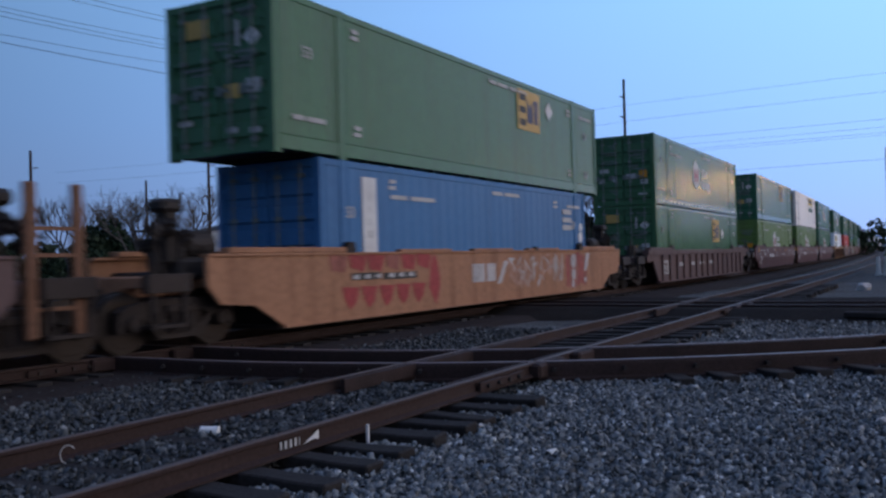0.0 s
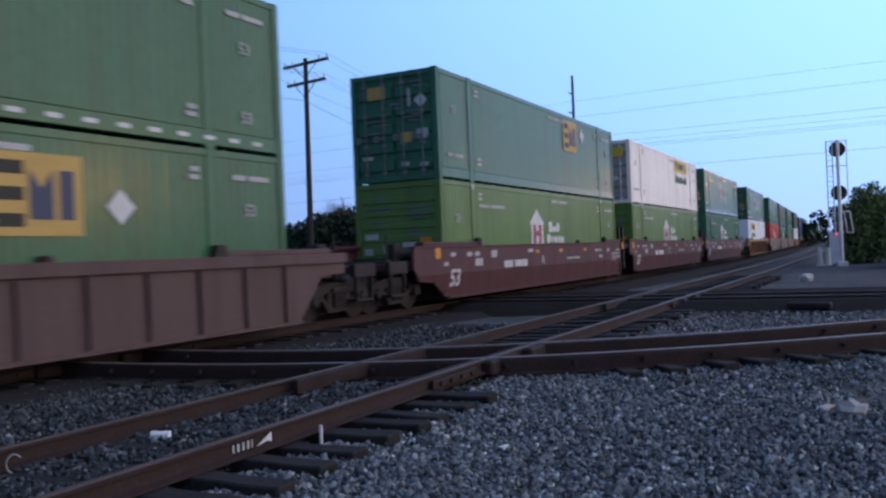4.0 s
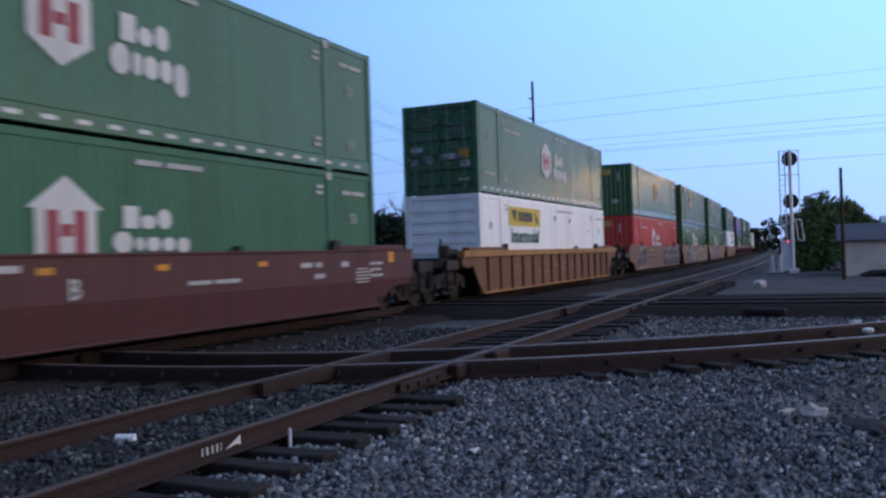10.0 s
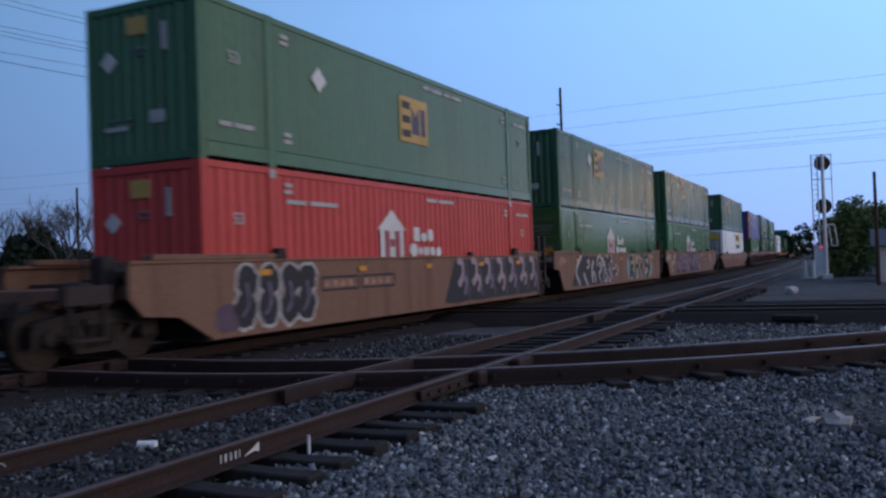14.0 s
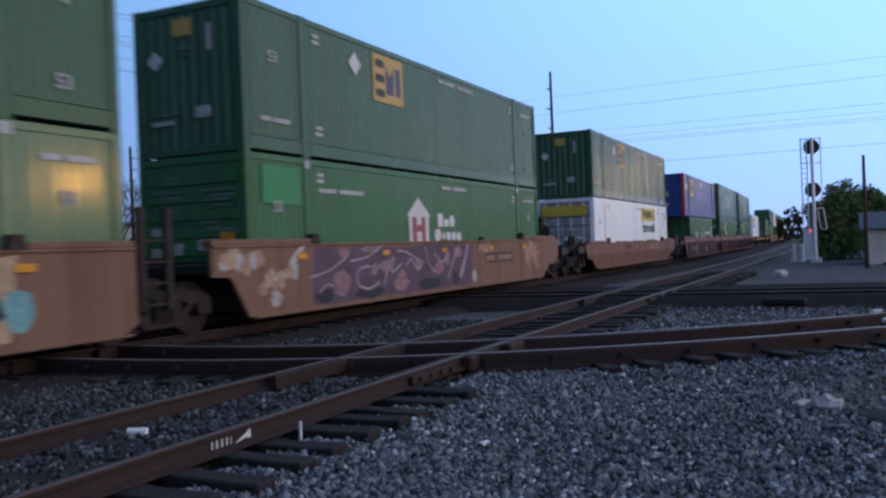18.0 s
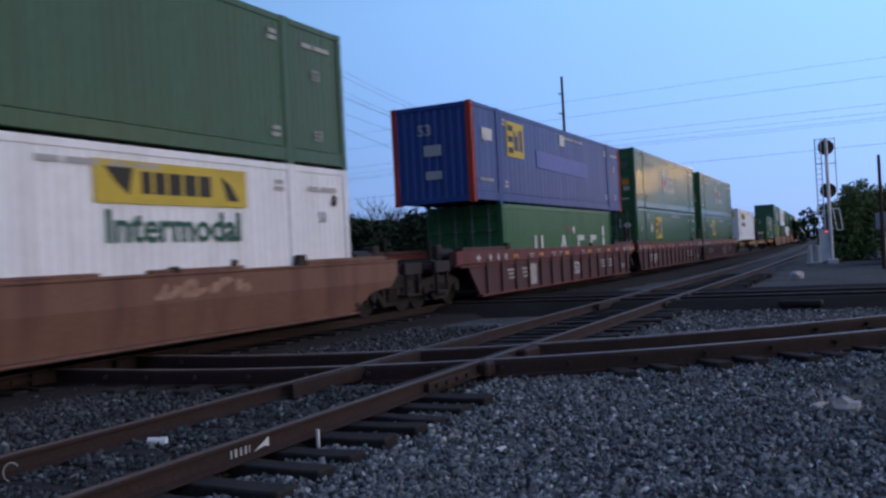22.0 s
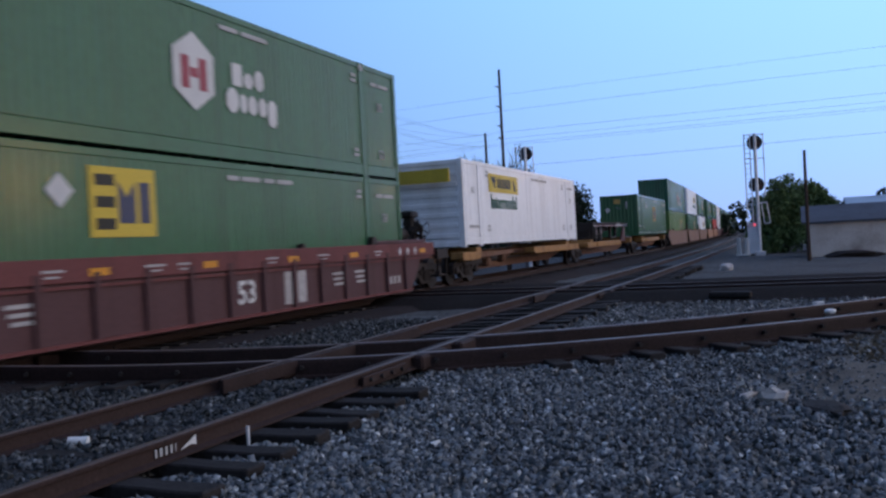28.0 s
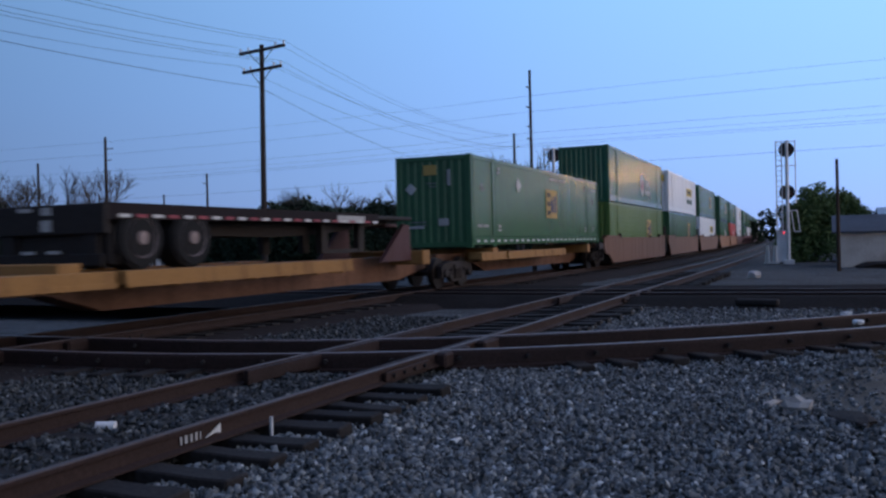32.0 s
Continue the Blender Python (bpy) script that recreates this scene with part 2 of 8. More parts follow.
M_ROOF = surface("dark_grey_roofing", (0.075, 0.09, 0.115), 0.75, var=0.15, grain=8, bump=0.004)
M_BARK = surface("grey_bark", (0.085, 0.075, 0.07), 0.9, var=0.3, grain=20, bump=0.01)
M_LEAF = surface("dusky_green_leaves", (0.095, 0.15, 0.055), 0.7, var=0.35, grain=3, stain=0.6, dirt=(0.02, 0.035, 0.015), dirt_amount=0.6)
M_PINE = surface("dark_evergreen_leaves", (0.022, 0.038, 0.02), 0.8, var=0.35, grain=3, stain=0.4, dirt_amount=0.3)
M_PAPER = surface("white_paper_litter", (0.80, 0.80, 0.79), 0.7, var=0.05)
M_BAR = surface("dull_zinc_bar", (0.15, 0.18, 0.165), 0.5, 0.2, var=0.25, grain=15)
M_DOOR_GREY = surface("grey_door_panel", (0.33, 0.32, 0.31), 0.5, var=0.12, grain=10, stain=2.0, dirt_amount=0.4)


def ground_material():
    m, n, l, b = nodes_of("ballast_and_dirt")
    tc = n.new("ShaderNodeTexCoord")
    vor = n.new("ShaderNodeTexVoronoi")
    vor.inputs["Scale"].default_value = 25.0
    big = n.new("ShaderNodeTexNoise")
    big.inputs["Scale"].default_value, big.inputs["Detail"].default_value = 0.35, 8
    mid = n.new("ShaderNodeTexNoise")
    mid.inputs["Scale"].default_value, mid.inputs["Detail"].default_value = 6.0, 6
    for q in (vor, big, mid):
        l.new(tc.outputs["Object"], q.inputs["Vector"])
    bw = n.new("ShaderNodeRGBToBW")
    l.new(vor.outputs["Color"], bw.inputs[0])
    cr = n.new("ShaderNodeValToRGB")
    cr.color_ramp.elements[0].color = (0.045, 0.047, 0.050, 1)
    cr.color_ramp.elements[1].color = (0.17, 0.18, 0.185, 1)
    l.new(bw.outputs[0], cr.inputs[0])
    earth = n.new("ShaderNodeMix")
    earth.data_type = "RGBA"
    earth.inputs[7].default_value = (0.068, 0.066, 0.062, 1)
    md = n.new("ShaderNodeMapRange")
    md.inputs["From Min"].default_value, md.inputs["From Max"].default_value = 0.5, 0.68
    md.inputs["To Max"].default_value = 0.8
    l.new(big.outputs["Fac"], md.inputs["Value"])
    l.new(md.outputs["Result"], earth.inputs[0])
    l.new(cr.outputs["Color"], earth.inputs[6])
    hs = n.new("ShaderNodeHueSaturation")
    mv = n.new("ShaderNodeMapRange")
    mv.inputs["To Min"].default_value, mv.inputs["To Max"].default_value = 0.55, 1.45
    l.new(mid.outputs["Fac"], mv.inputs["Value"])
    l.new(mv.outputs["Result"], hs.inputs["Value"])
    l.new(earth.outputs[2], hs.inputs["Color"])
    l.new(hs.outputs["Color"], b.inputs["Base Color"])
    b.inputs["Roughness"].default_value = 0.95
    b.inputs["Specular IOR Level"].default_value = 0.08
    bp = n.new("ShaderNodeBump")
    bp.inputs["Strength"].default_value, bp.inputs["Distance"].default_value = 0.9, 0.04
    l.new(vor.outputs["Distance"], bp.inputs["Height"])
    bp.invert = True
    l.new(bp.outputs["Normal"], b.inputs["Normal"])
    return m


def stone_material(name, tone):
    m, n, l, b = nodes_of(name)
    geo = n.new("ShaderNodeNewGeometry")
    cr = n.new("ShaderNodeValToRGB")
    els = cr.color_ramp.elements
    els[0].color, els[1].color = (0.055 * tone, 0.060 * tone, 0.064 * tone, 1), (0.44 * tone, 0.46 * tone, 0.46 * tone, 1)
    els[1].position = 1.0
    for p, c in ((0.55, (0.120 * tone, 0.131 * tone, 0.137 * tone, 1)), (0.93, (0.185 * tone, 0.20 * tone, 0.205 * tone, 1))):
        e = els.new(p)
        e.color = c
    l.new(geo.outputs["Random Per Island"], cr.inputs[0])
    tc = n.new("ShaderNodeTexCoord")
    ns = n.new("ShaderNodeTexNoise")
    ns.inputs["Scale"].default_value = 60
    l.new(tc.outputs["Object"], ns.inputs["Vector"])
    mx = n.new("ShaderNodeMix")
    mx.data_type, mx.blend_type = "RGBA", "OVERLAY"
    mx.inputs[0].default_value = 0.5
    l.new(cr.outputs["Color"], mx.inputs[6])
    l.new(ns.outputs["Fac"], mx.inputs[7])
    l.new(mx.outputs[2], b.inputs["Base Color"])
    b.inputs["Roughness"].default_value = 0.85
    b.inputs["Specular IOR Level"].default_value = 0.2
    return m


M_GROUND = ground_material()
M_STONES = stone_material("crushed_stone", 1.36)
# the same stone in a darker tone
M_STONES_DARK = stone_material("dark_crushed_stone", 0.58)
M_RAIL_DARK = surface("dark_brown_rail_steel", (0.034, 0.021, 0.019), 0.7, 0.25, var=0.35, grain=30, stain=2.5, dirt=(0.02, 0.015, 0.013), dirt_amount=0.6, bump=0.004)
M_HEAD_BRIGHT = surface("polished_rail_head", (0.22, 0.18, 0.17), 0.42, 0.45, var=0.15, grain=30, stain=2.0, dirt=(0.14, 0.09, 0.07), dirt_amount=0.6)
M_TRUCK = surface("brown_cast_steel", (0.033, 0.025, 0.022), 0.6, 0.2, var=0.3, grain=20, dirt=(0.02, 0.016, 0.014), dirt_amount=0.6, bump=0.004)
M_RUST = surface("dark_scuff_stain", (0.06, 0.042, 0.034), 0.9, var=0.3)
M_PALE_MARK = surface("faint_grey_lettering_paint", (0.42, 0.41, 0.40), 0.6, var=0.2, grain=20)

# ---- mesh helpers ----
def box(bm, x0, x1, y0, y1, z0, z1, bevel=0.0):
    r = bmesh.ops.create_cube(bm, size=1.0)
    vs = r["verts"]
    for v in vs:
        v.co = Vector(((x0 + x1) / 2 + v.co.x * (x1 - x0), (y0 + y1) / 2 + v.co.y * (y1 - y0), (z0 + z1) / 2 + v.co.z * (z1 - z0)))
    if bevel:
        es = list({e for v in vs for e in v.link_edges})
        bmesh.ops.bevel(bm, geom=es, offset=bevel, segments=1, affect="EDGES")
    return vs


def prism(bm, outline, y0, y1):
    """A slab: the outline lies in x and z, and is drawn out along y."""
    a = [bm.verts.new((x, y0, z)) for x, z in outline]
    b = [bm.verts.new((x, y1, z)) for x, z in outline]
    k = len(outline)
    fa, fb = bm.faces.new(a), bm.faces.new(list(reversed(b)))
    fs = [fa, fb]
    for i in range(k):
        fs.append(bm.faces.new((a[i], b[i], b[(i + 1) % k], a[(i + 1) % k])))
    bmesh.ops.recalc_face_normals(bm, faces=fs)


def plate(bm, outline, y, back=0.006):
    """A thin plate standing on the face y, towards -y."""
    prism(bm, outline, y - back, y + 0.002)


def tube(bm, a, b, r0, r1=None, seg=10, caps=True):
    a, b = Vector(a), Vector(b)
    r1 = r0 if r1 is None else r1
    d = b - a
    q = d.to_track_quat("Z", "Y").to_matrix().to_4x4()
    bmesh.ops.create_cone(bm, cap_ends=caps, segments=seg, radius1=r0, radius2=r1, depth=d.length, matrix=Matrix.Translation((a + b) / 2) @ q)


def ring(cx, cz, r, k=16, squash=1.0):
    return [(cx + r * math.cos(i * math.tau / k), cz + squash * r * math.sin(i * math.tau / k)) for i in range(k)]


def mesh_of(name, bm, material):
    me = bpy.data.meshes.new(name)
    bm.to_mesh(me)
    bm.free()
    me.materials.append(material)
    return me


def part(name, bm, material, parent=None, label=""):
    """One mesh object out of a bmesh (or a finished mesh), under a thing or a part."""
    me = bm if isinstance(bm, bpy.types.Mesh) else mesh_of(name, bm, material)
    ob = new(name, me)
    if parent is not None:
        ob.parent = parent
    if label:
        tagged(ob, label)
    return ob


def thing(name, label, category, group="", kind="", at=None):
    ob = new(name)
    ob.empty_display_size = 0.2
    if at is not None:
        ob.matrix_basis = at
    return tagged(ob, label, category, group, kind)


def text_mesh(body, size, material):
    cu = bpy.data.curves.new("lettering", "FONT")
    cu.body, cu.size, cu.align_x, cu.align_y, cu.extrude, cu.resolution_u = body, size, "CENTER", "CENTER", 0.004, 2
    cu.offset = 0.02 * size
    tmp = new("lettering", cu)
    me = bpy.data.meshes.new_from_object(tmp.evaluated_get(bpy.context.evaluated_depsgraph_get()))
    bpy.data.objects.remove(tmp)
    me.transform(Euler((radians(90), 0, 0)).to_matrix().to_4x4())
    me.materials.clear()
    me.materials.append(material)
    return me


# ---- the line of the tracks: straight past the viewer, then a slight bend to the left far away ----
Y_A, Y_B, GAUGE = 11.36, 5.15, 0.7525
BEND_0, BEND_1, BEND = 35.0, 115.0, 0.0436


def bend(x):
    if x <= BEND_0:
        return 0.0, 0.0
    if x <= BEND_1:
        k = BEND / (BEND_1 - BEND_0)
        return k * (x - BEND_0) ** 2 / 2, k * (x - BEND_0)
    return BEND * (BEND_1 - BEND_0) / 2 + BEND * (x - BEND_1), BEND


def on_track(x, z=0.0, y=Y_A):
    o, s = bend(x)
    return pose(x, y + o, z, 0, 0, math.degrees(math.atan(s)))

# ---- ground ----
def ground_height(x, y):
    """Lower beyond the crossing tracks, and a shallow dip on the far side of the train."""
    far = min(max((math.hypot(x, y) - 26) / 30, 0), 1)
    z = -0.29 - 0.16 * far
    if y > 14.5:
        z -= 0.5 * min((y - 14.5) / 5, 1)
    return z


def build_ground():
    bm = bmesh.new()
    xs = [-1500, -400, -120, -50, -20] + [i * 1.0 for i in range(-10, 60)] + [65, 75, 90, 110, 140, 180, 240, 400, 900, 2500]
    ys = [-1500, -400, -120, -60, -30] + [i * 1.0 for i in range(-20, 26)] + [30, 36, 45, 60, 80, 110, 160, 260, 500, 1200, 2500]
    grid = [[bm.verts.new((x, y, ground_height(x, y) + 0.05 * noise.noise((x * 0.7, y * 0.7, 0)))) for y in ys] for x in xs]
    for i in range(len(xs) - 1):
        for j in range(len(ys) - 1):
            bm.faces.new((grid[i][j], grid[i + 1][j], grid[i + 1][j + 1], grid[i][j + 1])).smooth = True
    ob = part("ground", bm, M_GROUND)
    return tagged(ob, "grey crushed-stone ballast and bare dirt round the tracks", "ground", kind="structure")


build_ground()


def build_stones(name, label, areas, size, lift, mat):
    """Loose crushed stone: many small angular stones in one sheet."""
    rng = np.random.default_rng(5)
    base = np.array([(-1, -1, -1), (1, -1, -1), (1, 1, -1), (-1, 1, -1), (-.7, -.8, .8), (.8, -.6, 1), (.6, .8, .7), (-.8, .6, 1)], float)
    quads = np.array([(0, 1, 5, 4), (1, 2, 6, 5), (2, 3, 7, 6), (3, 0, 4, 7), (4, 5, 6, 7)])
    all_v, count = [], 0
    for x0, x1, y0, y1, per_m2 in areas:
        k = int((x1 - x0) * (y1 - y0) * per_m2)
        px, py = rng.uniform(x0, x1, k), rng.uniform(y0, y1, k)
        near = (px < 8.5) & (py > 3.6) & (py < 6.6) & (np.abs((px - 0.2 + 0.25) % 0.5 - 0.25) < np.where(py > 4.46, 0.07, 0.12))
        bare = (((px - 9.4) / 2.5) ** 2 + ((py + 0.55) / 1.15) ** 2 < rng.uniform(0.6, 1.25, k)) & (rng.uniform(0, 1, k) > 0.40)
        keep = ~(near | bare)
        px, py = px[keep], py[keep]
        k = len(px)
        s = np.minimum(size * rng.lognormal(0, 0.35, k), 1.8 * size)
        v = base[None] * (1 + 0.3 * rng.standard_normal((k, 8, 3)))
        v *= (s[:, None] * rng.uniform(0.6, 1.2, (k, 3)))[:, None, :]
        ax = rng.standard_normal((k, 3))
        ax /= np.linalg.norm(ax, axis=1)[:, None]
        an = rng.uniform(0, math.tau, k)
        c, sn = np.cos(an)[:, None, None], np.sin(an)[:, None, None]
        a = ax[:, None, :]
        v = v * c + np.cross(np.broadcast_to(a, v.shape), v) * sn + a * (v * a).sum(2, keepdims=True) * (1 - c)
        pz = np.array([ground_height(px[i], py[i]) for i in range(k)]) + lift + rng.uniform(-0.02, 0.03, k)
        v += np.stack([px, py, pz], 1)[:, None, :]
        all_v.append(v.reshape(-1, 3))
        count += k
    verts = np.concatenate(all_v)
    faces = (quads[None] + 8 * np.arange(count)[:, None, None]).reshape(-1, 4)
    me = bpy.data.meshes.new(name)
    me.vertices.add(len(verts))
    me.vertices.foreach_set("co", verts.ravel())
    me.loops.add(faces.size)
    me.loops.foreach_set("vertex_index", faces.ravel())
    me.polygons.add(len(faces))
    me.polygons.foreach_set("loop_start", np.arange(0, faces.size, 4))
    me.polygons.foreach_set("loop_total", np.full(len(faces), 4))
    me.update(calc_edges=True)
    me.materials.append(mat)
    return tagged(new(name, me), label, "ballast", kind="stuff")


build_stones("ballast", "loose angular grey crushed stone between and beside the tracks",
             [(-7, 2.2, -7, 4.2, 260), (2.2, 12, -8, -3, 150), (2.2, 6, -3, -1.6, 600), (2.2, 6, -1.6, 4.2, 1900), (6, 9.5, -3.0, 4.2, 1150), (9.5, 14, -1.2, 4.2, 460), (9.5, 14, -4.8, -1.2, 110), (14, 20, -5, 6.2, 150)], 0.0150, 0.03, M_STONES)
build_stones("dark_ballast", "darker crushed stone along the main track", [(2.5, 11, 6.2, 9.8, 420), (11, 17, 6.2, 9.6, 260), (-7, 2.6, 6.2, 9.8, 200), (8.6, 12, 4.2, 6.2, 500)], 0.0165, 0.03, M_STONES_DARK)
build_stones("track_ballast", "crushed stone filled in between the rails of the siding", [(2.0, 8.6, 4.47, 5.85, 1500), (-6, 2.0, 4.47, 5.85, 200)], 0.0150, 0.100, M_STONES_DARK)


def siding_fill():
    """Stone packed between the rails almost to the tops of the ties."""
    bm = bmesh.new()
    xs, ys = np.arange(-10, 8.9, 0.16), np.linspace(4.44, 5.87, 11)
    grid = [[bm.verts.new((x, y, -0.206 - 0.06 * (abs(y - 5.155) / 0.72) ** 6 + 0.030 * noise.noise((x * 2.3, y * 2.3, 5)) + 0.012 * noise.noise((x * 9, y * 9, 2)))) for y in ys] for x in xs]
    for u, v in zip(grid, grid[1:]):
        for j in range(len(ys) - 1):
            bm.faces.new((u[j], v[j], v[j + 1], u[j + 1])).smooth = True
    tagged(part("track_bed", bm, M_GROUND), "crushed stone bed packed between the rails of the siding", "track bed", kind="structure")


siding_fill()


def earth_patch():
    bm = bmesh.new()
    rows = []
    for r in (0.0, 0.35, 0.7, 1.0):
        ring_v = []
        for k in range(40):
            a = math.tau * k / 40
            w = 1 + 0.22 * noise.noise((math.cos(a) * 1.7, math.sin(a) * 1.7, 4))
            x, y = 9.4 + 2.6 * r * w * math.cos(a), -0.55 + 1.2 * r * w * math.sin(a)
            ring_v.append(bm.verts.new((x, y, ground_height(x, y) + (0.055 - 0.08 * r ** 3) + 0.02 * noise.noise((x * 2, y * 2, 1)))))
        rows.append(ring_v)
    for u, v in zip(rows, rows[1:]):
        for k in range(40):
            bm.faces.new((u[k], v[k], v[(k + 1) % 40], u[(k + 1) % 40]))
    bmesh.ops.remove_doubles(bm, verts=bm.verts, dist=0.0005)
    bmesh.ops.recalc_face_normals(bm, faces=bm.faces)
    for f in bm.faces:
        f.smooth = True
    mat = surface("bare_packed_earth", (0.135, 0.125, 0.108), 0.95, var=0.35, grain=30, stain=1.6, dirt=(0.045, 0.042, 0.038), dirt_amount=0.9, bump=0.02, spec=0.08)
    tagged(part("earth_patch", bm, mat), "bare packed earth between the ballast and the crossing track", "earth", kind="structure")


earth_patch()

# ---- tracks ----
RAIL_H = 0.17
RAIL_PROFILE = [(-0.07, -RAIL_H), (0.07, -RAIL_H), (0.07, -RAIL_H + 0.014), (0.014, -RAIL_H + 0.035), (0.010, -0.045), (0.036, -0.036), (0.036, -0.008), (0.026, 0.0),
                (-0.026, 0.0), (-0.036, -0.008), (-0.036, -0.036), (-0.010, -0.045), (-0.014, -RAIL_H + 0.035), (-0.07, -RAIL_H + 0.014)]


def rail_mesh(name, line, profile=RAIL_PROFILE, body=None, head=None):
    """A rail drawn along a line of points in plan; the top of its head is a surface of its own."""
    bm = bmesh.new()
    rows = []
    for i, p in enumerate(line):
        a, b = line[max(i - 1, 0)], line[min(i + 1, len(line) - 1)]
        d = Vector((b[0] - a[0], b[1] - a[1], 0)).normalized()
        nrm = Vector((-d.y, d.x, 0))
        rows.append([bm.verts.new(Vector((p[0], p[1], 0)) + nrm * u + Vector((0, 0, w))) for u, w in profile])
    k = len(profile)
    top = max(w for u, w in profile)
    for r0, r1 in zip(rows, rows[1:]):
        for j in range(k):
            f = bm.faces.new((r0[j], r0[(j + 1) % k], r1[(j + 1) % k], r1[j]))
            f.material_index = 1 if profile[j][1] > top - 0.010 and profile[(j + 1) % k][1] > top - 0.010 else 0
    bm.faces.new(rows[0])
    bm.faces.new(list(reversed(rows[-1])))
    bmesh.ops.recalc_face_normals(bm, faces=bm.faces)
    me = mesh_of(name, bm, body or M_RAIL)
    me.materials.append(head or M_HEAD)
    return me


def line_b(side, x0, x1, step=4.0):
    n = max(2, int((x1 - x0) / step))
    return [(x0 + (x1 - x0) * i / n, Y_B + 0.002 * (x0 + (x1 - x0) * i / n) + side + bend(x0 + (x1 - x0) * i / n)[0]) for i in range(n + 1)]


def line_a(side, x0, x1, step=5.0):
    n = max(2, int((x1 - x0) / step))
    return [(x0 + (x1 - x0) * i / n, Y_A + side + bend(x0 + (x1 - x0) * i / n)[0]) for i in range(n + 1)]


def mid_c(y):
    """Middle of the crossing track: it bends as it cuts the other two."""
    k0, k1, k2 = 14.16, -1.035, 0.0557
    if y > 9.0:
        return k0 + k1 * 9 + k2 * 81 + (k1 + 18 * k2) * (y - 9)
    if y < -1.0:
        return k0 - k1 + k2 + (k1 - 2 * k2) * (y + 1)
    return k0 + k1 * y + k2 * y * y


def line_c(side, y0, y1, step=0.6):
    """Points along the crossing track, from far on the left (large y) to the right."""
    n = max(2, int(abs(y1 - y0) / step))
    pts = []
    for i in range(n + 1):
        y = y0 + (y1 - y0) * i / n
        dx = (mid_c(y + 0.05) - mid_c(y - 0.05)) / 0.1
        nrm = Vector((1, -dx)).normalized()
        pts.append((mid_c(y) + nrm.x * side, y + nrm.y * side))
    return pts


X_D = 22.2


def line_d(side, y0, y1):
    return [(X_D + side + 0.05 * abs(y - 4), y) for y in np.linspace(y0, y1, 12)]


def tie_mesh():
    bm = bmesh.new()
    box(bm, -0.115, 0.115, -1.3, 1.3, -0.18, 0.0, 0.012)
    long = [e for e in bm.edges if abs(e.verts[0].co.y - e.verts[1].co.y) > 1]
    bmesh.ops.subdivide_edges(bm, edges=long, cuts=9)
    for v in bm.verts:
        p = v.co.copy()
        v.co += Vector((0.014 * noise.noise((p.y * 2, p.z * 9, 1)), 0.02 * noise.noise((p.x * 20, p.z * 20, 2)), 0.013 * noise.noise((p.y * 3, p.x * 12, 3))))
    return mesh_of("tie", bm, M_TIE)


TIE_DATA = tie_mesh()


def build_track(name, label, lines, ties, group="railway tracks", profile=RAIL_PROFILE, body=None, head=None):
    """lines: the rails; ties: (x, y, turn) of each tie."""
    tr = thing(name, label, "railway track", group)
    for ln in lines:
        part("rail", rail_mesh("rail", ln, profile, body, head), None, tr)
    rng = random.Random(3)
    for x, y, turn in ties:
        ob = part("tie", TIE_DATA, None, tr)
        ob.matrix_basis = pose(x + rng.uniform(-0.03, 0.03), y + rng.uniform(-0.09, 0.07), -RAIL_H - 0.004 + rng.uniform(-0.022, 0.004), rng.uniform(-1, 1), rng.uniform(-3, 3), turn + rng.uniform(-3, 3))
    return tr


build_track("main_track", "straight main track of rusty steel rails on dark wooden ties", [line_a(GAUGE, -30, 420), line_a(-GAUGE, -30, 420)],
                      [(x, Y_A + bend(x)[0], 0) for x in np.arange(-12, 46, 0.53)])
build_track("siding_track", "rusty brown empty track with dark wooden ties in grey stone", [line_b(GAUGE, -30, 300), line_b(-GAUGE, -30, 300)],
                      [(x, Y_B - 0.22, 0) for x in np.arange(-11.8, 8.4, 0.5)] + [(x, Y_B, 0) for x in np.arange(11.6, 40, 0.55)])
RAIL_TALL = [(-0.085, -0.25), (0.085, -0.25), (0.085, -0.21), (0.05, -0.19), (0.05, -0.05), (0.04, -0.008), (0.03, 0.0), (-0.03, 0.0), (-0.04, -0.008), (-0.05, -0.05), (-0.05, -0.19), (-0.085, -0.21)]
ties_c = []
for y in list(np.arange(3.35, -14, -0.42)) + list(np.arange(9.0, 6.6, -0.5)):
    y = float(y)
    ties_c.append((mid_c(y), y, math.degrees(math.atan2(-(mid_c(y + 0.05) - mid_c(y - 0.05)) / 0.1, 1)) - 90 + 0))
build_track("crossing_track", "dark curved crossing track cutting across the other tracks", [line_c(GAUGE, 22, -40), line_c(-GAUGE, 22, -40)], ties_c, profile=RAIL_TALL, body=M_RAIL_DARK, head=M_HEAD_BRIGHT)
build_track("far_crossing_track", "far dark crossing track running across behind the near one", [line_d(GAUGE, -60, 60), line_d(-GAUGE, -60, 60)],
                      [(X_D + 0.05 * abs(y - 4), y, 90) for y in np.arange(-14, 12, 0.55)])


def bed(name, label, x0, x1, y0, y1, z, mat):
    bm = bmesh.new()
    n = 60
    rows = []
    for i in range(n + 1):
        y = y0 + (y1 - y0) * i / n
        off = 0.05 * abs(y - 4)
        rows.append([bm.verts.new((x + off + 0.25 * noise.noise((y * 0.6, k, 3)), y, zz)) for k, (x, zz) in enumerate(((x0, -0.34), (x0 + 1.5, z), (x1 - 1.3, z), (x1, -0.34)))])
    for a, b in zip(rows, rows[1:]):
        for k in range(3):
            bm.faces.new((a[k], a[k + 1], b[k + 1], b[k]))
    bmesh.ops.recalc_face_normals(bm, faces=bm.faces)
    return tagged(part(name, bm, mat), label, "track bed", kind="structure")


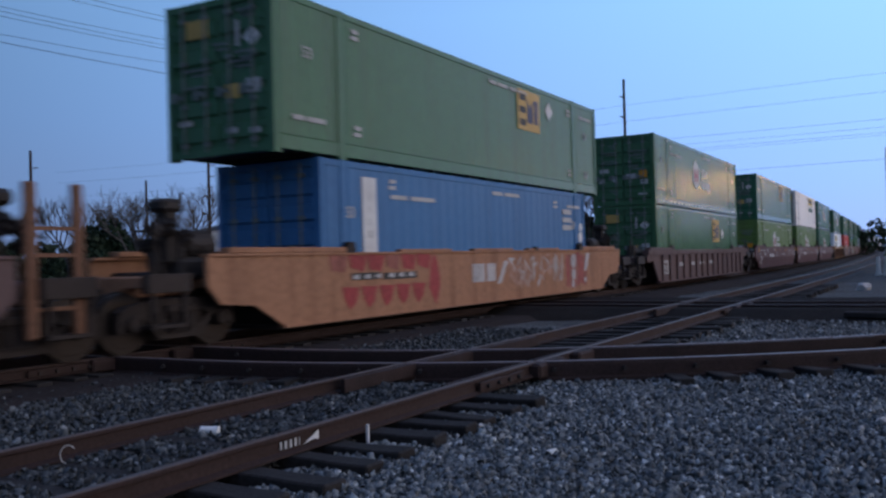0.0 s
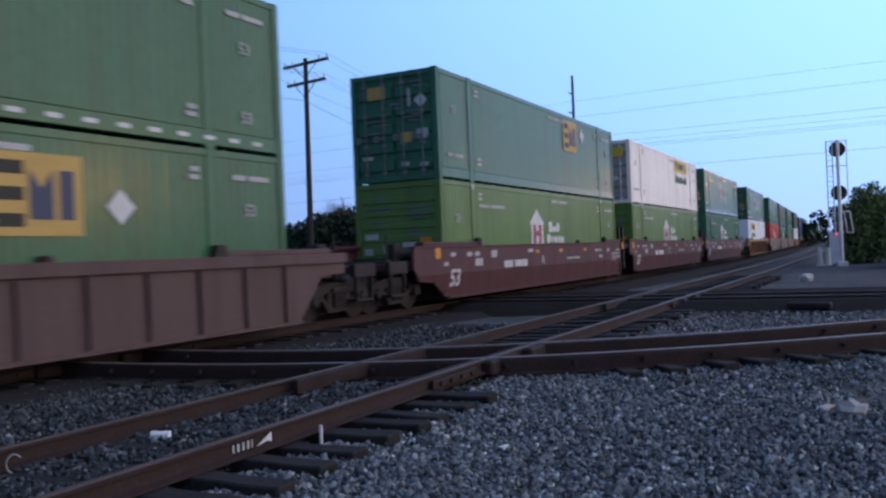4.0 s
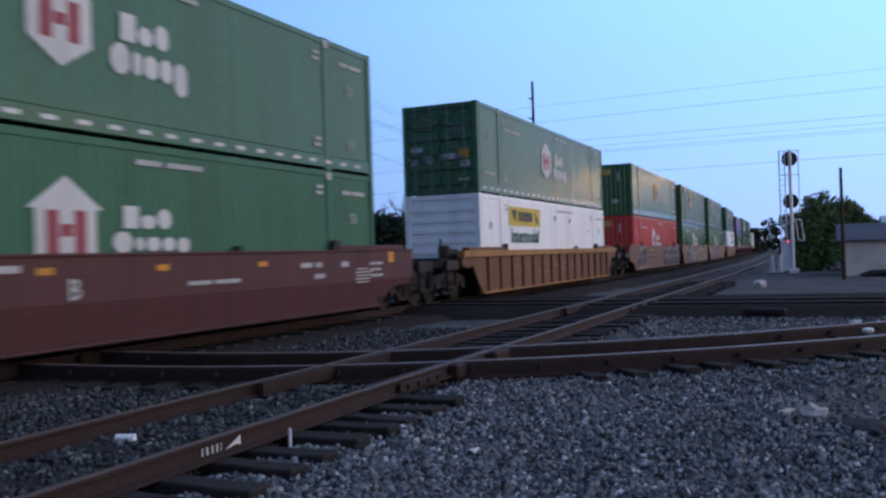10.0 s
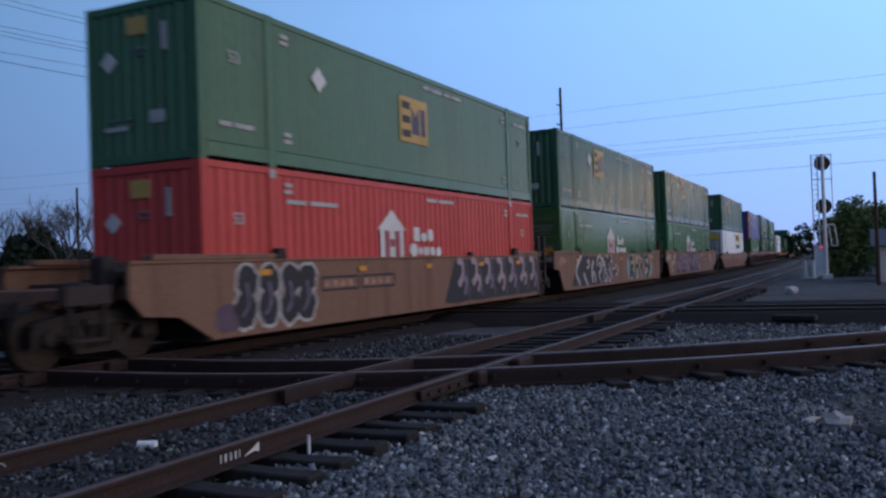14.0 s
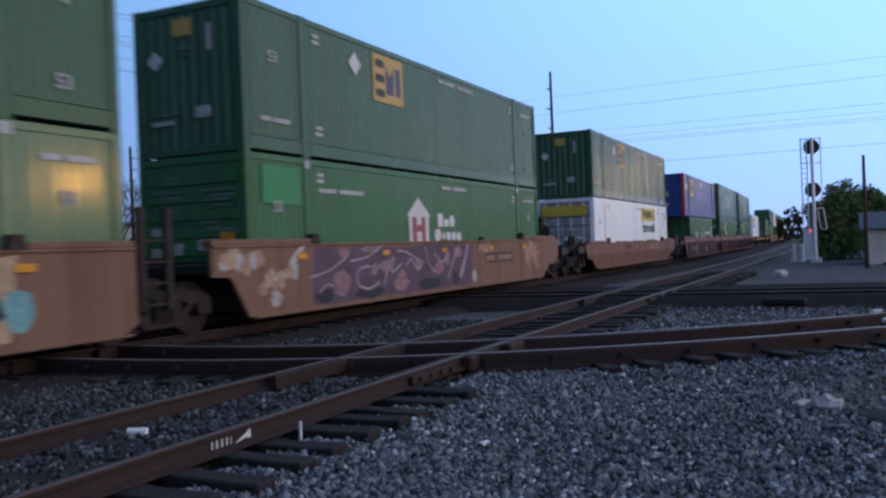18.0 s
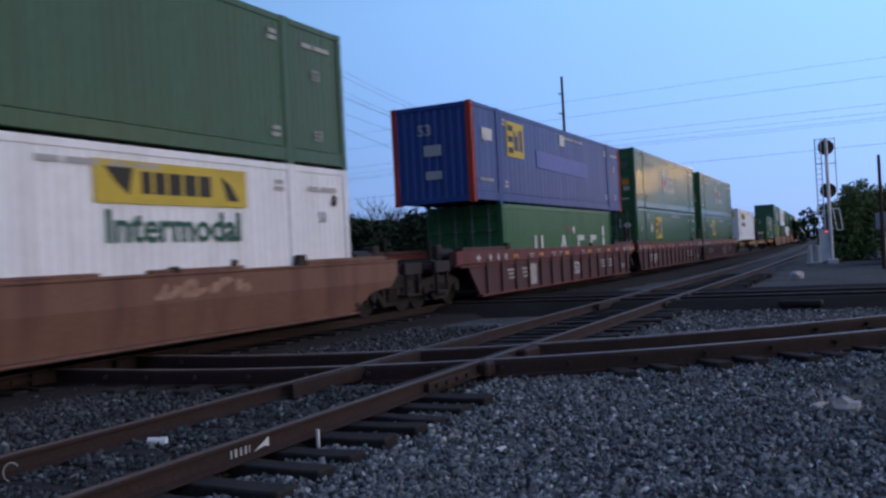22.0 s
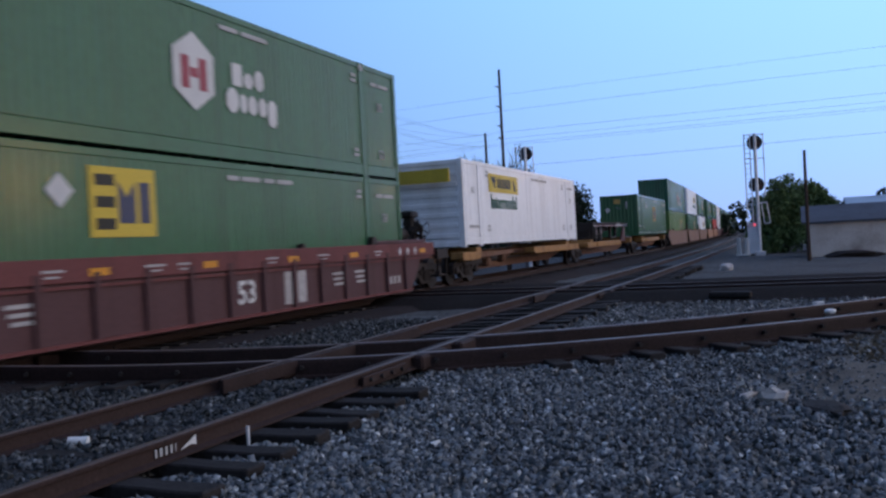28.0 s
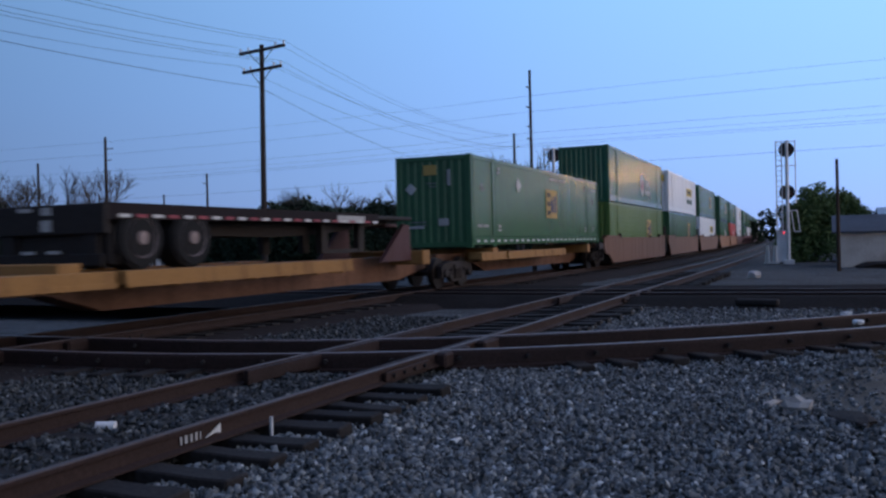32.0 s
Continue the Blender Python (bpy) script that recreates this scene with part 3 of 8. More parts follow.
M_CINDER = surface("dusty_brown_cinders", (0.040, 0.033, 0.031), 0.95, var=0.45, grain=14, stain=0.8, dirt=(0.020, 0.017, 0.016), dirt_amount=0.6, bump=0.02, spec=0.03)
M_OILY = surface("oily_dark_cinders", (0.020, 0.017, 0.016), 0.95, var=0.4, grain=14, stain=0.8, dirt=(0.036, 0.033, 0.031), dirt_amount=0.4, bump=0.02, spec=0.03)
def main_bed():
    bm = bmesh.new()
    rows = []
    for x in list(np.arange(-30, 60, 1.5)) + list(np.arange(60, 400, 20)):
        o = bend(x)[0]
        rows.append([bm.verts.new((x, Y_A + o + u + (0.18 * noise.noise((x * 0.5, k, 7)) if k in (0, 3) else 0), z)) for k, (u, z) in enumerate(((-3.0, -0.36), (-2.1, -0.215), (2.1, -0.215), (3.0, -0.42)))])
    for a, b in zip(rows, rows[1:]):
        for k in range(3):
            bm.faces.new((a[k], b[k], b[k + 1], a[k + 1]))
    bmesh.ops.recalc_face_normals(bm, faces=bm.faces)
    tagged(part("track_bed", bm, M_CINDER), "dark brown cinder bed under the main track", "track bed", kind="structure")


main_bed()
bed("track_bed", "dark oily cinder bed under the far crossing track", 19.3, 27.2, -40, 40, -0.055, M_OILY)


# ---- crossing work where the tracks meet ----
def diamond_crossing(name, label, y_main, x_mid, turn):
    """Guard rails, filler blocks and bolted joint bars of a crossing between two tracks."""
    d = thing(name, label, "rail crossing", "rail crossings")
    for side in (-GAUGE, GAUGE):
        s = 1 if side > 0 else -1
        for nm, off, w, z0, z1, x0, x1 in (("guard_rail", side - s * 0.115, 0.06, -0.16, -0.004, x_mid - 2.6, x_mid + 2.6), ("joint_bar", side + s * 0.045, 0.035, -0.145, -0.045, x_mid - 2.1, x_mid - 1.0), ("joint_bar", side + s * 0.045, 0.035, -0.145, -0.045, x_mid + 1.0, x_mid + 2.1)):
            bm = bmesh.new()
            box(bm, x0, x1, y_main + off - w / 2, y_main + off + w / 2, z0, z1, 0.008)
            part(nm, bm, M_RAIL_DARK if nm == "guard_rail" else M_RAIL, d)
            if nm == "joint_bar":
                for k in range(4):
                    x = x0 + 0.16 + k * (x1 - x0 - 0.32) / 3
                    bm = bmesh.new()
                    tube(bm, (x, y_main + off - s * 0.0, -0.095), (x, y_main + off + s * 0.05, -0.095), 0.024, seg=6)
                    part("bolt", bm, M_DARK, d)
        # heavy frog casting at each corner
        for cs in (-GAUGE, GAUGE):
            y = y_main + side
            xc = [p for p in line_c(cs, y + 0.01, y - 0.01)][1][0] if turn else X_D + cs
            bm = bmesh.new()
            box(bm, xc - 0.42, xc + 0.42, y - 0.14, y + 0.14, -0.2, -0.012, 0.03)
            part("frog_casting", bm, M_RAIL, d)
    return d


diamond_crossing("rail_crossing", "rusty bolted diamond crossing of two tracks", Y_B, mid_c(Y_B), True)
diamond_crossing("rail_crossing", "rusty bolted diamond crossing under the train", Y_A, mid_c(Y_A), True)
diamond_crossing("rail_crossing", "far bolted diamond crossing of two tracks", Y_B, X_D, False)

bolts = thing("crossing_bolts", "dark bolts and guard rails along the crossing track", "rail crossing", "rail crossings")
for side in (-GAUGE - 0.10, GAUGE - 0.10):
    ln = line_c(side, 9.5, -6, 0.7)
    for x, y in ln:
        bm = bmesh.new()
        tube(bm, (x + 0.05, y + 0.03, -0.10), (x - 0.02, y - 0.012, -0.10), 0.03, seg=6)
        part("bolt", bm, M_DARK, bolts)
for side in (-GAUGE + 0.115, GAUGE - 0.115):
    part("guard_rail", rail_mesh("guard_rail", line_c(side, 9.0, 0.5), [(-0.03, -0.16), (0.03, -0.16), (0.03, -0.012), (-0.03, -0.012)], M_RAIL_DARK, M_RAIL_DARK), None, bolts)

# ---- containers ----
CW, CH = 1.295, 2.896
BOX_MESH = {}
MOVERS = []


def wave(x0, x1, period, depth, face):
    """Plan outline of a corrugated sheet from x0 to x1."""
    n = max(1, round((x1 - x0) / period))
    p = (x1 - x0) / n
    rng = random.Random(int(1000 * abs(x0)) + n)
    j = 0.0011 if abs(depth) < 0.02 else 0.002
    pts = []
    for i in range(n):
        a = x0 + i * p
        pts += [(a, face + rng.uniform(-j, j)), (a + 0.34 * p, face + rng.uniform(-j, j)), (a + 0.5 * p, face + depth + rng.uniform(-j, j)), (a + 0.84 * p, face + depth + rng.uniform(-j, j))]
    return pts + [(x1, face)]


def sheet(bm, pts, z0, z1, flip=False):
    lo = [bm.verts.new((x, y, z0)) for x, y in pts]
    hi = [bm.verts.new((x, y, z1)) for x, y in pts]
    for i in range(len(pts) - 1):
        q = (lo[i], lo[i + 1], hi[i + 1], hi[i])
        bm.faces.new(tuple(reversed(q)) if flip else q)


def container_meshes(colour, length, post_colour, rib, end, CH):
    key = (colour, length, post_colour, rib, end, CH)
    if key in BOX_MESH:
        return BOX_MESH[key]
    h = length / 2
    paint, post_paint = PAINT[colour], PAINT[post_colour]
    out = []
    posts = [-h, h]
    inner = [-6.096, 6.096] if length > 13 else []
    cuts = [-h + 0.14] + [v for c in inner for v in (c - 0.13, c + 0.13)] + [h - 0.14]
    period, depth = {"fine": (0.19, 0.012), "deep": (0.285, 0.032), "flat": (0.40, 0.005)}[rib]
    for sgn, nm in ((-1, "side_panel"), (1, "side_panel")):
        bm = bmesh.new()
        for a, b in zip(cuts[::2], cuts[1::2]):
            sheet(bm, [(x, sgn * y) for x, y in wave(a, b, period, -depth, CW - 0.012)], 0.32, CH - 0.12, sgn > 0)
        out.append((nm, mesh_of(nm, bm, paint), ""))
    for sgn in (-1, 1):
        bm = bmesh.new()
        box(bm, -h + 0.1, h - 0.1, sgn * (CW - 0.035) - 0.035, sgn * (CW - 0.035) + 0.033, 0.06, 0.325, 0.012)
        box(bm, -h + 0.1, h - 0.1, sgn * (CW - 0.012) - 0.014, sgn * (CW - 0.012) + 0.015, 0.335, 0.365)
        out.append(("bottom_rail", mesh_of("bottom_rail", bm, paint), ""))
        bm = bmesh.new()
        box(bm, -h + 0.1, h - 0.1, sgn * (CW - 0.03) - 0.03, sgn * (CW - 0.03) + 0.03, CH - 0.13, CH, 0.01)
        out.append(("top_rail", mesh_of("top_rail", bm, paint), ""))
        for x in posts:
            bm = bmesh.new()
            s = 1 if x > 0 else -1
            box(bm, x - s * 0.15, x, sgn * (CW - 0.16), sgn * CW, 0.0, CH, 0.012)
            for z in (0.0, CH - 0.12):
                box(bm, x - s * 0.18, x + s * 0.004, sgn * (CW - 0.164), sgn * (CW + 0.004), z - 0.002, z + 0.122)
            out.append(("corner_post", mesh_of("corner_post", bm, post_paint), ""))
        for x in inner:
            bm = bmesh.new()
            box(bm, x - 0.125, x + 0.125, sgn * (CW - 0.08), sgn * (CW + 0.002), 0.0, CH + 0.002, 0.01)
            box(bm, x - 0.09, x + 0.09, sgn * (CW - 0.16), sgn * (CW + 0.006), CH - 0.115, CH + 0.006)
            out.append(("lifting_post", mesh_of("lifting_post", bm, paint), ""))
    bm = bmesh.new()
    box(bm, -h + 0.05, h - 0.05, -CW + 0.05, CW - 0.05, CH - 0.05, CH - 0.018)
    for i in range(int(length / 0.6)):
        x = -h + 0.4 + i * 0.6
        box(bm, x, x + 0.08, -CW + 0.1, CW - 0.1, CH - 0.02, CH - 0.004)
    out.append(("roof", mesh_of("roof", bm, paint), ""))
    bm = bmesh.new()
    box(bm, -h + 0.05, h - 0.05, -CW + 0.08, CW - 0.08, 0.10, 0.14)
    for i in range(int(length / 0.9)):
        x = -h + 0.3 + i * 0.9
        box(bm, x, x + 0.1, -CW + 0.2, CW - 0.2, 0.03, 0.11)
    out.append(("floor_frame", mesh_of("floor_frame", bm, M_DARK), ""))
    # leading end: doors with locking bars, or a ribbed bulkhead; trailing end: ribbed bulkhead
    door_paint = M_DOOR_GREY if end == "grey_doors" else paint
    if end in ("doors", "grey_doors"):
        for y0, y1 in ((-CW + 0.16, -0.012), (0.012, CW - 0.16)):
            bm = bmesh.new()
            box(bm, -h + 0.06, -h + 0.10, y0, y1, 0.16, CH - 0.14, 0.008)
            out.append(("door", mesh_of("door", bm, door_paint), ""))
            for k in range(5):
                z = 0.27 + k * 0.48
                bm = bmesh.new()
                prism(bm, [(-h + 0.062, z), (-h + 0.062, z + 0.36), (-h + 0.012, z + 0.31), (-h + 0.012, z + 0.05)], y0 + 0.04, y1 - 0.04)
                out.append(("door_panel", mesh_of("door_panel", bm, door_paint), ""))
            for z in (0.45, 1.05, 1.75, 2.35):
                bm = bmesh.new()
                yy = y0 if y0 < -0.5 else y1 - 0.16
                box(bm, -h - 0.012, -h + 0.05, yy, yy + 0.16, z, z + 0.09, 0.01)
                out.append(("hinge", mesh_of("hinge", bm, door_paint), ""))
            for f in (0.26, 0.76):
                y = y0 + f * (y1 - y0)
                bm = bmesh.new()
                tube(bm, (-h - 0.02, y, 0.1), (-h - 0.02, y, CH - 0.08), 0.021, seg=8)
                for z in (0.22, 0.95, 1.75, 2.55):
                    box(bm, -h - 0.035, -h + 0.03, y - 0.07, y + 0.07, z, z + 0.07)
                box(bm, -h - 0.05, -h - 0.01, y - 0.02, y + 0.30, 1.14, 1.19)
                box(bm, -h - 0.045, -h - 0.005, y + 0.16, y + 0.30, 1.08, 1.26)
                out.append(("locking_bar", mesh_of("locking_bar", bm, M_GALV if end == "grey_doors" else M_BAR), ""))
    else:
        bm = bmesh.new()
        if end == "slats":
            box(bm, -h + 0.03, -h + 0.06, -CW + 0.15, CW - 0.15, 0.16, CH - 0.14)
            for k in range(7):
                z = 0.30 + k * 0.34
                bs = bmesh.new()
                box(bs, -h + 0.0, -h + 0.034, -CW + 0.2, CW - 0.2, z, z + 0.17, 0.02)
                out.append(("slat", mesh_of("slat", bs, paint), ""))
        else:
            pts = wave(-CW + 0.15, CW - 0.15, 0.26, 0.035, 0)
            lo = [bm.verts.new((-h + 0.02 + y, x, 0.16)) for x, y in pts]
            hi = [bm.verts.new((-h + 0.02 + y, x, CH - 0.14)) for x, y in pts]
            for i in range(len(pts) - 1):
                bm.faces.new((lo[i + 1], lo[i], hi[i], hi[i + 1]))
        out.append(("end_panel", mesh_of("end_panel", bm, paint), ""))
    bm = bmesh.new()
    pts = wave(-CW + 0.15, CW - 0.15, 0.26, -0.035, 0)
    lo = [bm.verts.new((h - 0.02 + y, x, 0.16)) for x, y in pts]
    hi = [bm.verts.new((h - 0.02 + y, x, CH - 0.14)) for x, y in pts]
    for i in range(len(pts) - 1):
        bm.faces.new((lo[i], lo[i + 1], hi[i + 1], hi[i]))
    out.append(("end_panel", mesh_of("end_panel", bm, paint), ""))
    for e in (-1, 1):
        bm = bmesh.new()
        x = e * (h - 0.05)
        box(bm, x - 0.05, x + 0.05, -CW + 0.15, CW - 0.15, 0.02, 0.17, 0.008)
        out.append(("end_sill", mesh_of("end_sill", bm, paint), ""))
        bm = bmesh.new()
        box(bm, x - 0.05, x + 0.05, -CW + 0.15, CW - 0.15, CH - 0.15, CH - 0.005, 0.008)
        out.append(("end_header", mesh_of("end_header", bm, paint), ""))
    BOX_MESH[key] = out
    return out


Y_FACE = -CW - 0.004
DECAL_MESH = {}


def decal(parent, key, name, outlines, material, label=""):
    """Painted or stuck-on shapes on the side that faces the viewer."""
    ob = None
    for i, o in enumerate(outlines):
        if (key, i) not in DECAL_MESH:
            bm = bmesh.new()
            plate(bm, o, Y_FACE)
            DECAL_MESH[(key, i)] = mesh_of(name, bm, material)
        ob = part(name, DECAL_MESH[(key, i)], None, parent, label)
    return ob


def rect(x0, x1, z0, z1):
    return [(x0, z0), (x1, z0), (x1, z1), (x0, z1)]


def soft(x0, x1, z0, z1):
    """A block with cut corners."""
    k = 0.32 * min(x1 - x0, z1 - z0)
    return [(x0 + k, z0), (x1 - k, z0), (x1, z0 + k), (x1, z1 - k), (x1 - k, z1), (x0 + k, z1), (x0, z1 - k), (x0, z0 + k)]


def yellow_sign(c, x, z, tan=False):
    """A square yellow sign with three dark and blue bar shapes."""
    s = decal(c, ("ys", x, z, tan), "square_sign", [rect(x - 0.74, x + 0.74, z - 0.56, z + 0.56)], M_TAN_SIGN if tan else M_SIGN_YELLOW, "yellow square sign")
    d = 0.006
    for nm, mat, shapes in (("sign_mark", M_SIGN_DARK, [rect(x - 0.62, x - 0.2, z + 0.26, z + 0.44), rect(x - 0.62, x - 0.2, z - 0.09, z + 0.09), rect(x - 0.62, x - 0.2, z - 0.44, z - 0.26)]),
                            ("sign_mark", M_SIGN_BLUE, [[(x - 0.12, z - 0.34), (x + 0.26, z - 0.34), (x + 0.26, z + 0.34), (x + 0.07, z + 0.08), (x - 0.12, z + 0.34)],
                                                        rect(x + 0.36, x + 0.60, z - 0.34, z + 0.34)])):
        key = ("ysm", x, z, mat.name)
        if key not in DECAL_MESH:
            bm = bmesh.new()
            for o in shapes:
                plate(bm, o, Y_FACE - d)
            DECAL_MESH[key] = mesh_of(nm, bm, mat)
        part(nm, DECAL_MESH[key], None, s)
    return s


def house_mark(c, x, z, whole=False):
    """A white house-shaped (or six-sided) mark with dark red bars, and two rows of white block shapes."""
    if whole:
        o = [(x - 0.58, z - 0.36), (x, z - 0.72), (x + 0.58, z - 0.36), (x + 0.58, z + 0.36), (x, z + 0.72), (x - 0.58, z + 0.36)]
    else:
        o = [(x - 0.55, z - 0.75), (x + 0.55, z - 0.75), (x + 0.55, z + 0.28), (x + 0.68, z + 0.28), (x, z + 0.76), (x - 0.68, z + 0.28), (x - 0.55, z + 0.28)]
    s = decal(c, ("hm", x, z, whole), "house_mark", [o], M_WHITE, "white painted mark")
    lo = z - 0.34 if whole else z - 0.5
    for i, o in enumerate((rect(x - 0.36, x - 0.14, lo, z + 0.26), rect(x + 0.14, x + 0.36, lo, z + 0.26), rect(x - 0.11, x + 0.11, z - 0.12, z + 0.06))):
        key = ("hmr", x, z, whole, i)
        if key not in DECAL_MESH:
            bm = bmesh.new()
            plate(bm, o, Y_FACE - 0.006)
            DECAL_MESH[key] = mesh_of("mark_bar", bm, M_SIGN_RED)
        part("mark_bar", DECAL_MESH[key], None, s)
    bx, top, mid, low = (x + 0.95, z + 0.36, z - 0.10, z - 0.62) if whole else (x + 0.88, z + 0.37, z + 0.0, z - 0.36)
    blocks = [rect(bx + 0.22, bx + 0.54, mid + 0.02, top), soft(bx + 0.60, bx + 0.92, mid + 0.02, top - 0.14), soft(bx + 0.98, bx + 1.28, mid + 0.02, top - 0.03),
              soft(bx, bx + 0.40, low, mid - 0.04), soft(bx + 0.46, bx + 0.66, low + 0.03, mid - 0.12), soft(bx + 0.72, bx + 1.02, low + 0.02, mid - 0.12),
              soft(bx + 1.08, bx + 1.36, low + 0.02, mid - 0.12), soft(bx + 1.42, bx + 1.72, low - (0.16 if whole else 0.0), mid - 0.12)]
    decal(c, ("hb", x, z, whole), "block_mark", blocks, M_WHITE, "white block mark")
    return s


def small_marks(c, kind, h):
    """Code panels that cannot be read: plain bars of their size."""
    long = [(h - 1.45, h - 0.45, 2.40), (-h + 0.5, -h + 1.45, 0.62), (0.3, 1.4, 2.55), (1.55, 2.6, 2.55)]
    if kind == "hub":
        long[2:] = [(-h + 2.4, -h + 4.2, 2.22), (0.3, 1.9, 2.55)]
    q = []
    for x0, x1, z in long:
        w = x1 - x0
        q += [rect(x0, x0 + 0.36 * w, z, z + 0.09), rect(x0 + 0.44 * w, x1, z, z + 0.09)]
    for x, z in ((h - 2.4, 0.5), (-h + 2.48, 0.5), (h - 2.4, 2.36), (-h + 2.45, 2.42)):
        q += [rect(x - 0.13, x + 0.13, z, z + 0.08), rect(x - 0.10, x + 0.13, z + 0.13, z + 0.21)]
    if kind == "hub" and h > 7:
        decal(c, ("ibc", h), "locking_clip", [rect(x - 0.10, x + 0.10, 2.70, 2.86) for x in (-6.096, 6.096)], M_GREY_MARK, "pale locking clip")
    for x, z in ((h - 1.0, 1.86), (-h + 0.95, 1.88), (h - 1.0, 0.62)):
        size_mark(c, x, Y_FACE - 0.003, z, 0.30)
    decal(c, ("sm", kind, h), "code_panel", q, M_PALE_MARK if kind == "pale" else M_GREY_MARK, "small faded code panel")


def diamond(c, x, z, r=0.27):
    decal(c, ("di", x, z), "diamond_placard", [[(x - r, z), (x, z - r), (x + r, z), (x, z + r)]], M_WHITE, "white diamond placard")


def dashes(c, h):
    q = [rect(x, x + 0.26, 0.15, 0.22) for x in np.arange(-h + 0.4, h - 0.5, 0.62)]
    decal(c, ("da", h), "reflective_strip", q, M_WHITE, "white reflective dashes")


def rust_spots(c, seed):
    rng = random.Random(seed)
    for i in range(6):
        x, z, r = rng.uniform(-7.6, 7.6), rng.choice((rng.uniform(0.3, 0.5), rng.uniform(0.4, 2.6))), rng.choice((0.03, 0.045, 0.06, 0.11))
        decal(c, ("spot", seed, i), "scuff", [[(x - r, z - r), (x + r * 0.6, z - r * 1.2), (x + r, z + r * 0.6), (x - r * 0.3, z + r)]], M_RUST, "dark scuffed rust spot")


def end_marks(c, h, col="dark"):
    """Placards, small print and signs on the leading end."""
    if col == "amber":
        pale = [(-0.52, -0.12, 1.10, 1.30), (0.62, 1.02, 1.40, 1.55), (0.80, 1.05, 0.98, 1.16), (0.28, 0.46, 1.02, 1.24), (-1.02, -0.72, 0.86, 1.06), (-0.98, -0.62, 0.42, 0.50)]
        print_rows = [(-1.0, -0.2, 2.20), (-0.9, -0.3, 2.02), (-0.62, -0.2, 1.60), (0.25, 0.95, 2.20), (0.35, 0.9, 1.84), (0.30, 0.62, 2.48), (-0.95, -0.5, 1.46), (0.25, 0.6, 0.62)]
        signs = [(-0.98, -0.66, 1.12, 1.42, M_AMBER)]
        diamonds = []
    else:
        pale = [(-1.0, -0.68, 1.08, 1.34), (-0.98, -0.74, 0.36, 0.46), (-0.42, -0.2, 0.40, 0.50), (-0.52, -0.44, 1.95, 2.42), (0.70, 1.0, 0.62, 0.72)]
        print_rows = [(-0.88, -0.5, 2.56), (-0.78, -0.3, 1.66), (0.2, 0.85, 1.62), (-0.2, 0.12, 2.02), (0.35, 0.8, 1.30), (-0.9, -0.4, 1.82)]
        signs = [(0.25, 0.78, 2.22, 2.56, M_TAN_SIGN), (-0.52, -0.18, 1.02, 1.28, M_TAN_SIGN)]
        diamonds = [(-0.82, 2.08, 0.19)]
    if col == "ribs":
        pale = [(-0.52, -0.18, 0.70, 0.92), (-0.60, -0.50, 1.95, 2.45), (0.35, 0.9, 0.62, 0.70)]
        print_rows = [(-0.1, 0.22, 2.02), (0.25, 0.8, 0.80)]
        signs = [(-0.12, 0.32, 2.30, 2.62, M_TAN_SIGN)]
        diamonds = [(0.78, 1.88, 0.19)]
    shapes = [("end_placard", [(y0, z0), (y1, z0), (y1, z1), (y0, z1)], M_GREY_MARK, "") for y0, y1, z0, z1 in pale]
    for y0, y1, z in print_rows:
        shapes.append(("end_print", [(y0, z), (y1, z), (y1, z + 0.045), (y0, z + 0.045)], M_BAR, ""))
        shapes.append(("end_print", [(y0, z - 0.10), (y0 + 0.7 * (y1 - y0), z - 0.10), (y0 + 0.7 * (y1 - y0), z - 0.06), (y0, z - 0.06)], M_BAR, ""))
    shapes += [("end_sign", [(y0, z0), (y1, z0), (y1, z1), (y0, z1)], m, "yellow end sign") for y0, y1, z0, z1, m in signs]
    shapes += [("diamond_placard", [(y - r, z), (y, z - r), (y + r, z), (y, z + r)], M_WHITE, "white diamond placard") for y, z, r in diamonds]
    for i, (nm, o, mat, lb) in enumerate(shapes):
        key = ("em", h, col, i)
        if key not in DECAL_MESH:
            bm = bmesh.new()
            a = [bm.verts.new((-h - 0.006, y, z)) for y, z in o]
            b = [bm.verts.new((-h + 0.02, y, z)) for y, z in o]
            bm.faces.new(a), bm.faces.new(b)
            for k in range(4):
                bm.faces.new((a[k], a[(k + 1) % 4], b[(k + 1) % 4], b[k]))
            bmesh.ops.recalc_face_normals(bm, faces=bm.faces)
            DECAL_MESH[key] = mesh_of(nm, bm, mat)
        part(nm, DECAL_MESH[key], None, c, lb)


